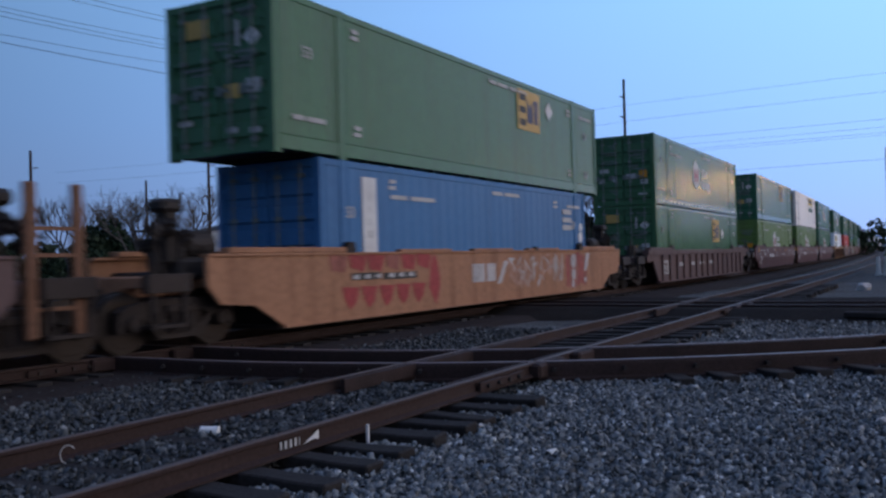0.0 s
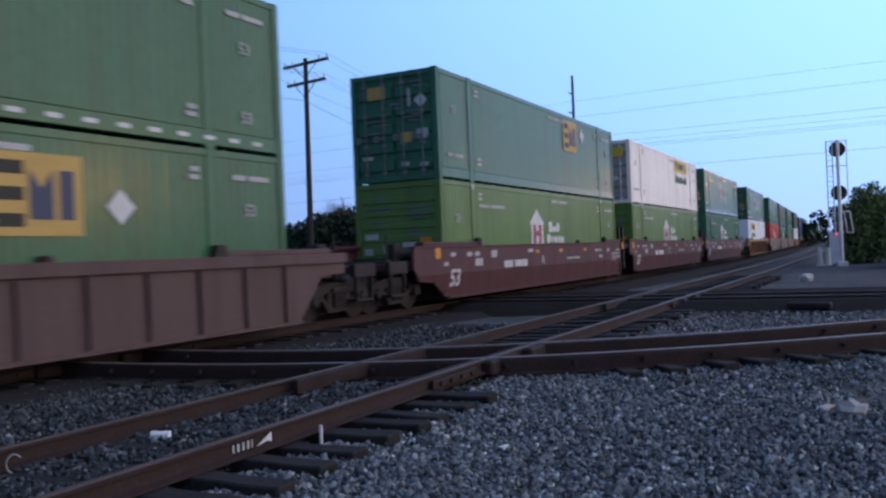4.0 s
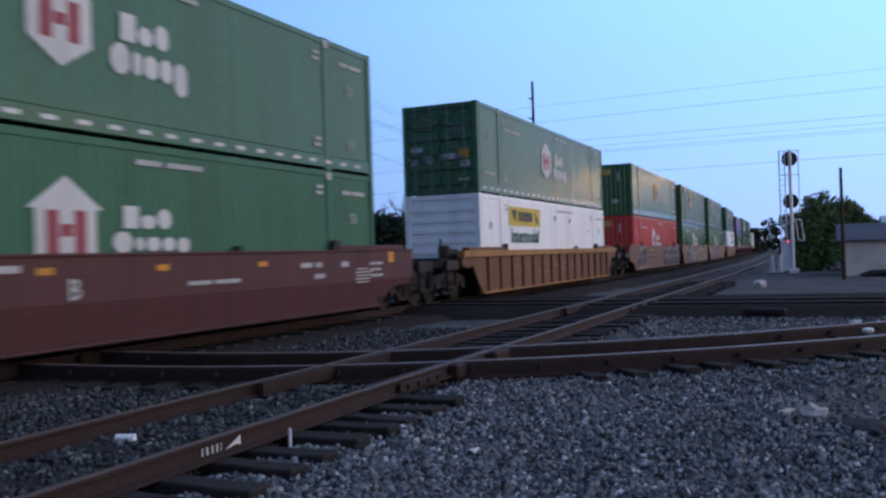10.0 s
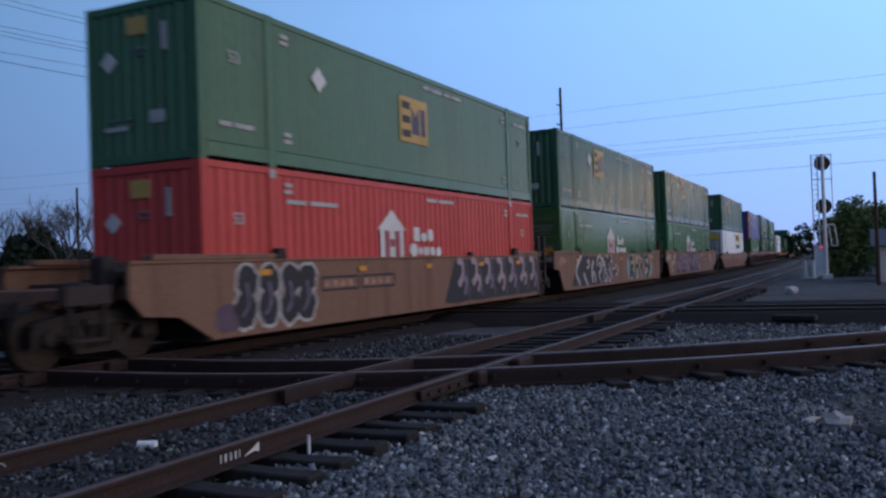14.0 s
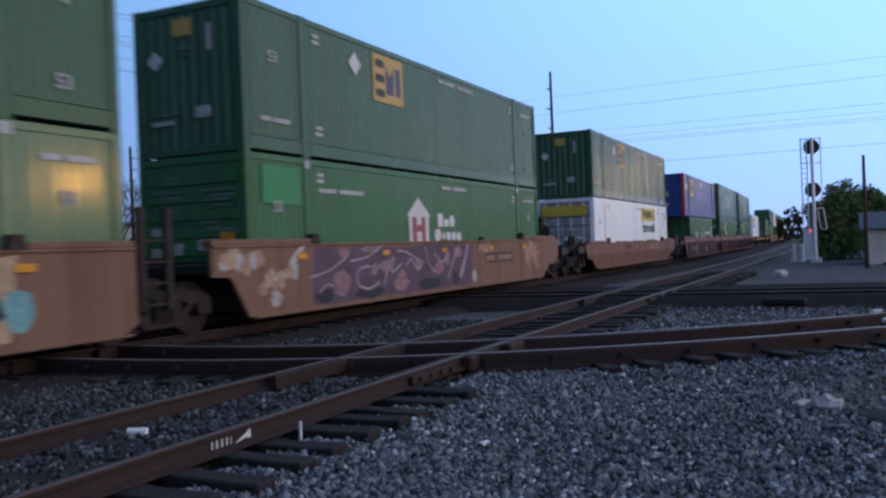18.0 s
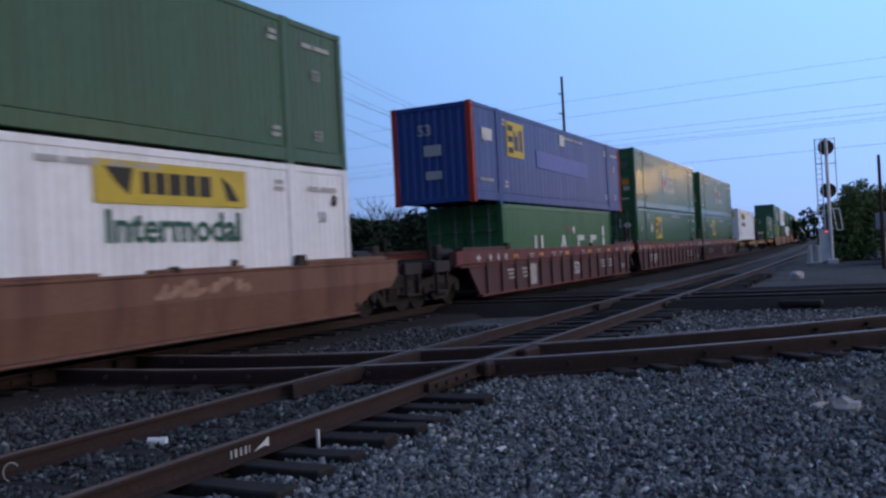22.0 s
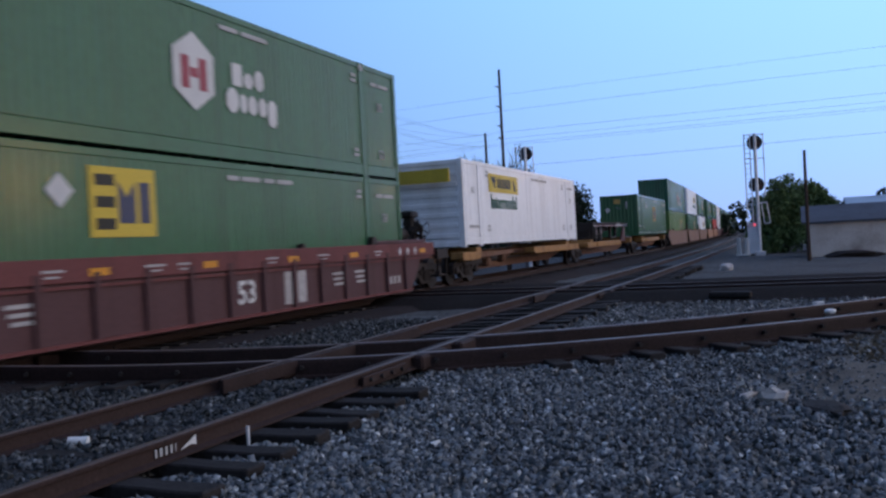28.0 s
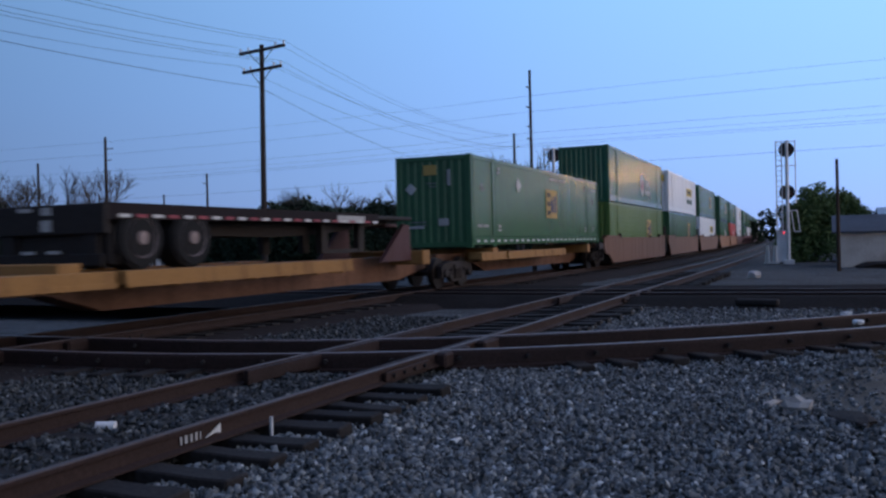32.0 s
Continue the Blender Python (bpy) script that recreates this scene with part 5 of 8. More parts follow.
def swept(pts, steps=5):
    """A smooth line through a few points."""
    p = [Vector(pts[0])] + [Vector(q) for q in pts] + [Vector(pts[-1])]
    out = []
    for i in range(1, len(p) - 2):
        for k in range(steps):
            f = k / steps
            out.append(0.5 * (2 * p[i] + (p[i + 1] - p[i - 1]) * f + (2 * p[i - 1] - 5 * p[i] + 4 * p[i + 1] - p[i + 2]) * f * f + (3 * p[i] - p[i - 1] - 3 * p[i + 1] + p[i + 2]) * f ** 3))
    return out + [p[-2]]


PAINT_LAYER = [0]


def paint_depth(layer):
    """Each coat lies a hair in front of the one before."""
    PAINT_LAYER[0] += 1
    return YS - 0.003 - 0.002 * layer - 0.000004 * (PAINT_LAYER[0] % 300)


def stroke(car, pts, width, mat, layer, name="graffiti_stroke", taper=0.75):
    """One sprayed line of even width with soft, rounded ends."""
    line = swept(pts)
    y = paint_depth(layer)
    bm = bmesh.new()
    lo, hi = [], []
    for i, p in enumerate(line):
        d = (line[min(i + 1, len(line) - 1)] - line[max(i - 1, 0)]).normalized()
        f = i / (len(line) - 1)
        w = width / 2 * (taper if f in (0, 1) else 1.0 + 0.18 * math.sin(7 * f + 40 * width))
        n = Vector((-d.y, d.x)) * w
        lo.append(bm.verts.new((p.x - n.x, y, p.y - n.y)))
        hi.append(bm.verts.new((p.x + n.x, y, p.y + n.y)))
    for i in range(len(line) - 1):
        bm.faces.new((lo[i], lo[i + 1], hi[i + 1], hi[i]))
    return part(name, bm, mat, car, "sprayed stroke")


def blob(car, cx, cz, rx, rz, mat, layer, seed=0, name="graffiti_fill", wobble=0.12):
    rng = random.Random(seed + int(100 * cx))
    y = paint_depth(layer)
    bm = bmesh.new()
    bm.faces.new([bm.verts.new((cx + rx * (1 + rng.uniform(-wobble, wobble)) * math.cos(a), y, cz + rz * (1 + rng.uniform(-wobble, wobble)) * math.sin(a))) for a in np.linspace(0, math.tau, 19)[:-1]])
    return part(name, bm, mat, car, "sprayed patch of colour")


def painted_ground(car, x0, x1, z0, z1, slant0, slant1, mat, seed):
    """A rough painted field with slanted, ragged ends."""
    rng = random.Random(seed)
    y = paint_depth(0)
    bm = bmesh.new()
    k = 14
    lo = [(x0 + (x1 - x0) * i / k, z0 + rng.uniform(0, 0.05)) for i in range(k + 1)]
    hi = [(x0 + slant0 + (x1 + slant1 - x0 - slant0) * i / k, z1 - rng.uniform(0, 0.10)) for i in range(k, -1, -1)]
    bm.faces.new([bm.verts.new((x, y, z)) for x, z in lo + hi])
    part("graffiti_ground", bm, mat, car, "sprayed ground colour")


def throw_up(car):
    """Four fat black bubble shapes with pale outlines, two rows high."""
    for i, x in enumerate((-7.15, -6.5, -5.85, -5.3)):
        for j, (z, r) in enumerate(((0.62, 0.34), (1.12, 0.31))):
            blob(car, x + 0.05 * j, z, 0.36, r + 0.05, M_GRAF_WHITE, 0, i + 7 * j, "graffiti_outline")
    for i, x in enumerate((-7.15, -6.5, -5.85, -5.3)):
        for j, (z, r) in enumerate(((0.62, 0.32), (1.12, 0.29))):
            blob(car, x + 0.05 * j, z, 0.30, r, M_GRAF_BLACK, 1, i + 7 * j)
        stroke(car, [(x - 0.1, 0.5), (x + 0.08, 0.75), (x + 0.02, 1.1)], 0.05, M_GRAF_LILAC, 2)
    blob(car, -7.6, 0.5, 0.4, 0.25, M_GRAF_DUSK, 0, 3)


def toothed(car):
    """Pale pink hooks hanging down over a black field."""
    painted_ground(car, 0.9, 8.1, 0.24, 1.46, 0.7, 0.0, M_GRAF_BLACK, 22)
    for i in range(7):
        x = 1.75 + 0.93 * i
        stroke(car, [(x, 1.40), (x + 0.32, 1.30), (x + 0.30, 0.95), (x + 0.05, 0.72)], 0.19, M_GRAF_PALE, 1)
        stroke(car, [(x + 0.30, 0.95), (x + 0.55, 0.80), (x + 0.42, 0.45 + 0.05 * (i % 3))], 0.16, M_GRAF_PALE if i % 2 else M_GRAF_LILAC, 2)
        stroke(car, [(x + 0.55, 1.42), (x + 0.62, 1.0), (x + 0.72, 0.35)], 0.035, M_GRAF_LILAC, 3, "graffiti_outline")


def arrow_word(car):
    """Large grey-white curves and an arrow over a black field."""
    painted_ground(car, -7.25, -1.7, 0.24, 1.47, 0.65, -0.1, M_GRAF_BLACK, 23)
    for pts, w in (([(-5.95, 1.46), (-6.75, 0.88), (-6.25, 0.34)], 0.17), ([(-5.75, 0.74), (-5.5, 0.5), (-5.2, 0.26)], 0.16), ([(-5.3, 1.18), (-5.0, 1.22), (-5.1, 0.98), (-5.35, 0.97)], 0.12),
                   ([(-4.35, 1.22), (-4.55, 1.0), (-4.62, 0.75), (-4.5, 0.34)], 0.17), ([(-4.5, 0.72), (-4.25, 0.70), (-4.12, 0.34)], 0.15), ([(-3.85, 0.95), (-3.8, 1.3), (-3.35, 1.40), (-3.05, 1.15), (-3.3, 0.82), (-3.62, 0.66), (-3.25, 0.28)], 0.13),
                   ([(-3.6, 1.02), (-3.42, 1.12), (-3.38, 0.92)], 0.12), ([(-2.86, 1.46), (-2.9, 1.1), (-2.72, 0.92), (-2.74, 1.2)], 0.11), ([(-2.45, 0.86), (-2.8, 0.78), (-2.86, 0.40), (-2.5, 0.36), (-2.42, 0.66), (-2.66, 0.66)], 0.10),
                   ([(-2.05, 1.06), (-1.85, 0.90), (-2.1, 0.78), (-1.82, 0.66), (-1.9, 0.36), (-2.15, 0.34), (-2.12, 0.62)], 0.09), ([(-2.5, 1.44), (-2.3, 1.36), (-2.15, 1.45)], 0.09), ([(-1.75, 1.40), (-1.45, 1.36)], 0.09), ([(-1.75, 1.12), (-1.5, 1.2), (-1.3, 1.1)], 0.10),
                   ([(-1.62, 0.44), (-1.5, 0.82), (-1.0, 0.84)], 0.07), ([(-0.98, 1.02), (-0.52, 0.80), (-0.98, 0.52)], 0.10), ([(-0.98, 1.02), (-1.02, 0.78), (-0.98, 0.52)], 0.06)):
        stroke(car, pts, w, M_GRAF_WHITE, 1)
        stroke(car, [(x + 0.10, z - 0.05) for x, z in pts], 0.035, M_GRAF_LILAC, 2, "graffiti_outline")
    blob(car, -1.12, 0.70, 0.38, 0.12, M_GRAF_BLACK, 0, 2)
    for cx, cz in ((-8.4, 1.32), (-8.1, 1.25), (-8.55, 1.2)):
        blob(car, cx, cz, 0.2, 0.09, M_GRAF_FADED, 0, 5)


def block_word(car):
    """Four heavy black block shapes on a cream field with teal spots."""
    painted_ground(car, 1.3, 5.95, 0.26, 1.46, 0.1, 0.15, M_GRAF_TAN, 24)
    for cx, cz, rx, rz in ((1.35, 0.85, 0.25, 0.42), (2.15, 0.42, 0.2, 0.14), (2.1, 1.36, 0.2, 0.1), (2.75, 1.36, 0.22, 0.09), (3.0, 0.5, 0.13, 0.22), (3.4, 1.36, 0.12, 0.1), (4.05, 0.72, 0.14, 0.16), (4.5, 1.28, 0.16, 0.1), (4.7, 0.42, 0.14, 0.13), (5.35, 1.32, 0.14, 0.11), (5.6, 0.85, 0.17, 0.24), (5.45, 0.4, 0.14, 0.12), (6.1, 0.72, 0.24, 0.3)):
        blob(car, cx, cz, rx, rz, M_GRAF_TEAL, 1, 9)
    for pts in ([(1.6, 1.35), (1.75, 0.85), (1.62, 0.32)], [(1.62, 1.3), (2.3, 1.22)], [(1.7, 0.85), (2.3, 0.88)], [(1.65, 0.36), (2.05, 0.62), (2.4, 0.32)], [(2.6, 1.42), (2.72, 0.9), (2.6, 0.3)], [(2.65, 0.84), (3.35, 0.9)], [(3.4, 1.4), (3.3, 0.8), (3.42, 0.3)],
                [(3.75, 0.3), (3.8, 1.36), (4.35, 1.3), (4.1, 0.9), (3.85, 0.86)], [(4.0, 0.86), (4.2, 0.55), (4.5, 0.3)], [(5.35, 1.3), (4.85, 1.28), (4.9, 0.92), (5.35, 0.82), (5.4, 0.45), (4.85, 0.36)], [(4.62, 1.40), (4.66, 1.0), (4.6, 0.6)], [(5.7, 1.35), (5.62, 1.0), (5.8, 0.6)]):
        stroke(car, pts, 0.23, M_GRAF_BLACK, 2, taper=1.0)


def script_word(car):
    """Thin pale script and pink patches over a dusky purple field, beside a field of cream blots."""
    rng = random.Random(25)
    for i in range(26):
        x = rng.uniform(-9.0, -6.5)
        blob(car, x, rng.uniform(1.12 if x < -7.9 else 0.40, 1.34), rng.uniform(0.08, 0.22), rng.uniform(0.06, 0.18), (M_GRAF_TAN, M_GRAF_WHITE, M_GRAF_FADED, M_GRAF_TAN)[i % 4], i % 3, i, wobble=0.3)
    stroke(car, [(-7.0, 1.1), (-6.5, 1.5)], 0.14, M_GRAF_WHITE, 3)
    painted_ground(car, -6.25, 1.75, 0.24, 1.47, 0.1, 0.25, M_GRAF_DUSK, 26)
    for cx, cz, rx, rz in ((-5.1, 0.66, 0.36, 0.26), (-5.0, 1.3, 0.22, 0.1), (-2.45, 0.5, 0.4, 0.17), (-2.4, 0.72, 0.2, 0.14), (-3.2, 0.95, 0.26, 0.14), (-1.5, 0.95, 0.22, 0.14), (-0.3, 0.82, 0.26, 0.16), (0.2, 1.05, 0.2, 0.2), (-3.9, 1.36, 0.4, 0.07), (0.9, 1.2, 0.3, 0.15)):
        blob(car, cx, cz, rx, rz, M_GRAF_PINK, 1, 4, wobble=0.2)
    for cx, cz, rx, rz in ((-4.0, 0.4, 0.6, 0.14), (-0.9, 0.42, 0.7, 0.15), (0.7, 0.5, 0.2, 0.2), (-5.8, 0.42, 0.35, 0.15)):
        blob(car, cx, cz, rx, rz, M_GRAF_BLACK, 1, 6, wobble=0.2)
    for pts, w in (([(-6.3, 0.84), (-5.6, 0.95), (-4.9, 1.22)], 0.05), ([(-6.0, 0.5), (-5.7, 0.66), (-5.45, 0.6)], 0.04), ([(-4.75, 1.12), (-4.0, 1.2), (-3.3, 1.46)], 0.05), ([(-3.9, 0.98), (-4.4, 0.92), (-4.45, 0.6), (-4.0, 0.48), (-3.5, 0.6)], 0.06), ([(-3.9, 0.8), (-3.7, 1.05), (-3.75, 0.78), (-3.5, 1.02)], 0.045),
                   ([(-3.3, 0.5), (-3.1, 0.9), (-2.8, 1.15), (-2.9, 0.8), (-2.4, 1.0)], 0.05), ([(-2.6, 1.3), (-2.1, 1.25), (-1.4, 1.0)], 0.05), ([(-2.2, 0.9), (-1.9, 1.08), (-1.6, 0.82), (-1.2, 1.02)], 0.05), ([(-1.1, 1.4), (-0.9, 0.9), (-0.5, 0.7)], 0.05), ([(-0.6, 1.2), (-0.1, 0.95), (0.3, 1.2)], 0.05), ([(0.2, 0.5), (0.5, 0.9), (0.9, 1.3)], 0.06), ([(1.0, 0.5), (1.3, 0.9), (1.6, 1.4)], 0.16)):
        stroke(car, pts, w, M_GRAF_PALE, 2)
    blob(car, 2.0, 0.5, 0.16, 0.16, M_GRAF_WHITE, 1, 8)
    for i in range(7):
        blob(car, 2.5 + 0.14 * i, 1.28 + 0.08 * math.sin(3 * i), 0.13, 0.1, M_GRAF_FADED, 1, i, wobble=0.3)


def plate_frame(car, x0, x1, z0, z1):
    """A car number that cannot be read: a dark outline round pale bars."""
    for pts in ([(x0, z0), (x1, z0)], [(x0, z1), (x1, z1)], [(x0, z0), (x0, z1)], [(x1, z0), (x1, z1)]):
        stroke(car, pts, 0.05, M_GRAF_BLACK, 2, "number_frame", 1.0)
    k = max(2, int((x1 - x0) / 0.3))
    for i in range(k):
        u = x0 + 0.1 + (x1 - x0 - 0.2) * i / k
        stroke(car, [(u, (z0 + z1) / 2), (u + 0.6 * (x1 - x0 - 0.2) / k, (z0 + z1) / 2)], 0.5 * (z1 - z0), M_GRAF_FADED, 1, "number_bar", 1.0)


def reporting(car, small=True, side=-3.4):
    """Car number and data panels that cannot be read, as plain bars."""
    q = [rect(side - 0.95 + 0.17 * i, side - 0.82 + 0.17 * i, 0.84, 1.04) for i in range(4)] + [rect(side - 0.12 + 0.17 * i, side + 0.01 + 0.17 * i, 0.84, 1.04) for i in range(6)]
    if small:
        q += [rect(1.3, 1.9, 0.95, 1.02), rect(2.0, 2.7, 0.95, 1.02), rect(6.3, 6.6, 1.14, 1.26), rect(7.6, 8.2, 1.16, 1.22), rect(7.6, 8.1, 1.02, 1.08), rect(7.6, 8.2, 0.88, 0.94), rect(-6.4, -5.9, 0.95, 1.15), rect(-6.9, -6.6, 1.22, 1.34), rect(-6.4, -6.1, 1.22, 1.34), rect(-5.3, -4.9, 1.16, 1.36)]
    for i, o in enumerate(q):
        car_marks(car, ("rep", side, i), [o], M_WHITE if i < 10 else M_GREY_MARK, "number_panel", "white number panel")
    if small:
        for i in range(5):
            car_marks(car, ("data", i), [rect(6.95 - 0.05 * (i % 2), 7.5 + 0.06 * ((i * 3) % 4), 1.06 - 0.075 * i, 1.09 - 0.075 * i)], M_PALE_MARK, "data_print", "faint small print")
        for i, (x0, x1, z) in enumerate(((5.2, 5.6, 0.92), (5.25, 5.5, 1.16), (4.7, 5.1, 1.16), (-7.9, -7.6, 1.24), (-8.3, -8.05, 1.0), (-2.4, -2.0, 1.26))):
            car_marks(car, ("data2", i), [rect(x0, x1, z, z + 0.10)], M_GREY_MARK, "data_print", "small white print")
    for i, x in enumerate((-8.6, 8.65, -1.6, 0.7, 3.4)):
        z = 1.22 if i > 1 else 1.2
        car_marks(car, ("amb", i), [rect(x - 0.14, x + 0.14, z, z + (0.1 if i > 1 else 0.28))], M_AMBER, "reflector", "amber reflector")


# car ahead of the first whole one
well_car("faded tan well car with tall ladder posts at its end", -11.3, "brown", "smooth", "c", "c", heavy=True)
# 1
L1 = 11.63
w1 = well_car("faded orange well car with red and white graffiti", L1, "orange", "smooth", "c", "c", heavy=True)
c1 = container("blue", "blue steel container with a white upright panel", L1 + H, Z0, length=13.7, rib="flat", end="doors", marks=[("small", "hub", 6.85)])
decal(c1, "upright", "upright_panel", [rect(-5.5, -5.0, 0.7, 2.62)], M_WHITE, "white upright panel")
decal(c1, "upright_bars", "panel_bar", [[(u[0], u[1]) for u in rect(-5.36, -5.14, z, z + 0.14)] for z in (0.9, 1.15, 1.4, 1.65, 1.9, 2.15)], M_GREY_MARK)
decal(c1, "c1bars", "code_panel", [rect(5.0, 5.7, z, z + 0.15) for z in (1.72, 1.95, 2.2)], M_GREY_MARK, "small faded code panel")
decal(c1, "c1blob", "paint_blob", [ring(6.45, 1.5, 0.18, 9), ring(6.5, 1.82, 0.13, 9)], M_WHITE, "white painted blob")
stack(L1, None, ("green", DG, dict(marks=EMP(2.72, 2.13) + [("dia", 4.15, 2.3)])))
for i in range(6):
    x = -6.75 + 0.62 * i
    car_marks(w1, ("redtop", i), [[(x + 0.02, 1.12 + 0.05 * (i % 2)), (x + 0.44, 1.08), (x + 0.56, 1.40), (x - 0.04, 1.42)]], M_GRAF_RED if i % 3 else M_GRAF_ROSE, "paint_patch", "red sprayed patch")
    if i < 5:
        car_marks(w1, ("redlow", i), [[(x + 0.35, 0.80), (x + 0.90, 0.78), (x + 0.80, 0.50), (x + 0.62, 0.36), (x + 0.45, 0.52)]], M_GRAF_RED, "paint_patch", "red sprayed patch")
blob(w1, -2.95, 0.85, 0.22, 0.5, M_GRAF_RED, 0, 3, wobble=0.2)
scrawl(w1, 7, 0.9, 4.6, 0.42, 1.36, [M_GRAF_FADED, M_PALE_MARK, M_GRAF_FADED], 8, 0.045)
for i, (cx, cz, rx, rz) in enumerate(((5.15, 0.95, 0.34, 0.42), (5.7, 0.6, 0.4, 0.3), (5.75, 1.15, 0.42, 0.26), (6.3, 0.9, 0.36, 0.4), (5.2, 0.45, 0.3, 0.14), (6.4, 0.5, 0.25, 0.18))):
    blob(w1, cx, cz, rx, rz, M_GRAF_ROSE, 0, i, wobble=0.16)
for pts in ([(4.9, 1.3), (5.0, 0.8), (4.9, 0.36)], [(5.85, 1.36), (5.95, 0.9), (5.9, 0.36)], [(6.1, 1.3), (6.2, 0.8), (6.15, 0.4)]):
    stroke(w1, pts, 0.09, M_GRAF_RED, 1)
for i, (cx, cz, r) in enumerate(((5.45, 1.12, 0.22), (5.45, 0.72, 0.18), (5.4, 0.42, 0.12), (6.45, 0.52, 0.09))):
    car_marks(w1, ("rp", i), [ring(cx, cz, r, 9)], M_GRAF_WHITE, "paint_blob", "white sprayed blob", y=YS - 0.011)
car_marks(w1, "rps", [[(6.35, 0.8), (6.55, 0.8), (6.85, 1.35), (6.55, 1.35)]], M_GRAF_WHITE, "paint_stroke", "white sprayed stroke", y=YS - 0.011)
for i, o in enumerate((rect(-1.15, -0.5, 0.7, 1.15), rect(-0.38, 0.1, 0.7, 1.15), [(0.2, 0.62), (0.42, 0.62), (0.85, 1.2), (0.62, 1.2)])):
    car_marks(w1, ("ttx", i), [o], M_GRAF_WHITE, "block_mark", "white block mark")
car_marks(w1, "plate1", [rect(-6.1, -5.1, 0.92, 1.06)], M_SIGN_DARK, "number_panel", "dark number panel")
car_marks(w1, "plate2", [rect(-5.0, -3.7, 0.9, 1.04)], M_SIGN_DARK, "number_panel", "dark number panel")
for i in range(6):
    stroke(w1, [(-6.05 + 0.38 * i + (0.1 if i > 2 else 0), 0.985), (-5.83 + 0.38 * i + (0.1 if i > 2 else 0), 0.985)], 0.08, M_PALE_MARK, 5, "number_bar", 1.0)
# 2
L2 = 34.55
w2 = well_car("brown ribbed well car with faded white marks", L2, "brown", "rib", "c", "c", top=1.42)
stack(L2, ("green", DG, dict(marks=EMP(2.68, 1.98) + [("dia", 4.11, 1.85)])), ("green", "green steel container with a white six-sided mark", dict(marks=HUB(-1.17, 1.66, True) + [("dash", HH)])))
letters(w2, "53", -7.25, YS - 0.008, 0.66, 0.8, M_GREY_MARK, "size_mark")
for i, (x, w) in enumerate(((-5.1, 0.9), (-3.4, 0.9), (-1.5, 0.9), (0.5, 0.8))):
    car_marks(w2, ("w2", i), [rect(x, x + w, 0.72, 0.86)], M_GREY_MARK, "number_panel", "faded number panel")
# 3, 4, 5: one articulated car
M345 = "maroon smooth-sided well car with white and yellow marks"
L3, L4, L5 = 57.25, 76.25, 95.25
w3 = well_car(M345, L3, "maroon", "smooth", "c", "j", top=1.52)
w4 = well_car(M345, L4, "maroon", "smooth", "n", "j", top=1.52)
w5 = well_car(M345, L5, "maroon", "smooth", "n", "c", top=1.52)
for w, ch in ((w3, "A"), (w4, "C"), (w5, "B")):
    letters(w, "53", -7.63, YS + 0.02, 0.66, 0.62, M_WHITE, "size_mark").matrix_basis = pose(-7.63, YS + 0.018, 0.66, 10.2)
    letters(w, ch, -1.1, YS - 0.005, 0.98, 0.42, M_GREY_MARK)
    reporting(w)
stack(L3, ("hub_green", HG, dict(marks=HUB(-1.2, 1.52, False), end="slats")), ("blue_green", DG, dict(marks=EMP(2.57, 2.15) + [("dia", 3.98, 2.3)])))
stack(L4, ("hub_green", HG, dict(marks=HUB(-1.05, 1.52, False), end="slats")), ("cream", "dirty cream-white steel container with a yellow name panel", dict(marks=[("small", "pale", HH), ("hunt", 3.35, 2.4)], end="grey_doors", rib="flat")))
stack(L5, ("matt_green", HG, dict(marks=HUB(-1.1, 1.52, False), end="slats")), ("blue_green", "green steel container with a white six-sided mark", dict(marks=HUB(-1.12, 1.66, True) + [("dash", HH)])))
# 6
L6 = 118.3
w6 = well_car("rusty tan ribbed well car with a yellow top sill", L6, "rust_yellow", "rib", "c", "c", top=1.45)
stack(L6, ("white", "white corrugated container with a yellow name panel", dict(marks=[("small", "pale", HH), ("spots", 2), ("hunt", -3.65, 2.25, False)], end="slats")), ("green", "green steel container with a white six-sided mark", dict(marks=HUB(-0.91, 1.6, True) + [("dash", HH)])))
rw = random.Random(6)
for i in range(8):
    x = -5.1 + 1.12 * i
    pts = [(x + rw.uniform(-0.1, 0.6), rw.uniform(0.5, 1.0)) for _ in range(4)]
    stroke(w6, pts, 0.03, M_GRAF_FADED, 0)
# 7, 8, 9
L7, L8, L9 = 141.45, 160.5, 179.65
M789 = "faded orange well car covered in graffiti"
w7 = well_car(M789, L7, "tan_orange", "smooth", "c", "j", top=1.52)
w8 = well_car(M789, L8, "tan_orange", "smooth", "n", "j", top=1.52)
w9 = well_car(M789, L9, "tan_orange", "smooth", "n", "c", top=1.52, heavy=True)
stack(L7, ("red", "red corrugated container with a white house mark", dict(marks=HUB(-1.57, 1.52, False), rib="deep", end="ribs")), ("green", DG, dict(marks=EMP(-0.26, 1.65) + [("dia", -4.45, 1.95)], end="ribs")))
stack(L8, ("gloss_green", HG, dict(marks=HUB(-1.1, 1.52, False), end="slats")), ("deep_green", DG, dict(marks=EMP(-2.6, 2.05) + [("dia", -4.0, 2.1)], end="ribs")))
stack(L9, ("mid_green", HG, dict(marks=HUB(-1.16, 1.52, False), end="slats")), ("deep_green", DG, dict(marks=EMP(-2.5, 2.15) + [("dia", -4.05, 2.3)], end="ribs")))
ninth = [ob for ob, mid, z in MOVERS if abs(mid - L9 - H) < 0.01 and z == Z0][0]
decal(ninth, "patch9", "painted_patch", [[(-7.62, 1.95), (-6.36, 1.92), (-6.34, 2.66), (-7.60, 2.68)]], PAINT["fresh_green"], "fresh bright green paint patch")
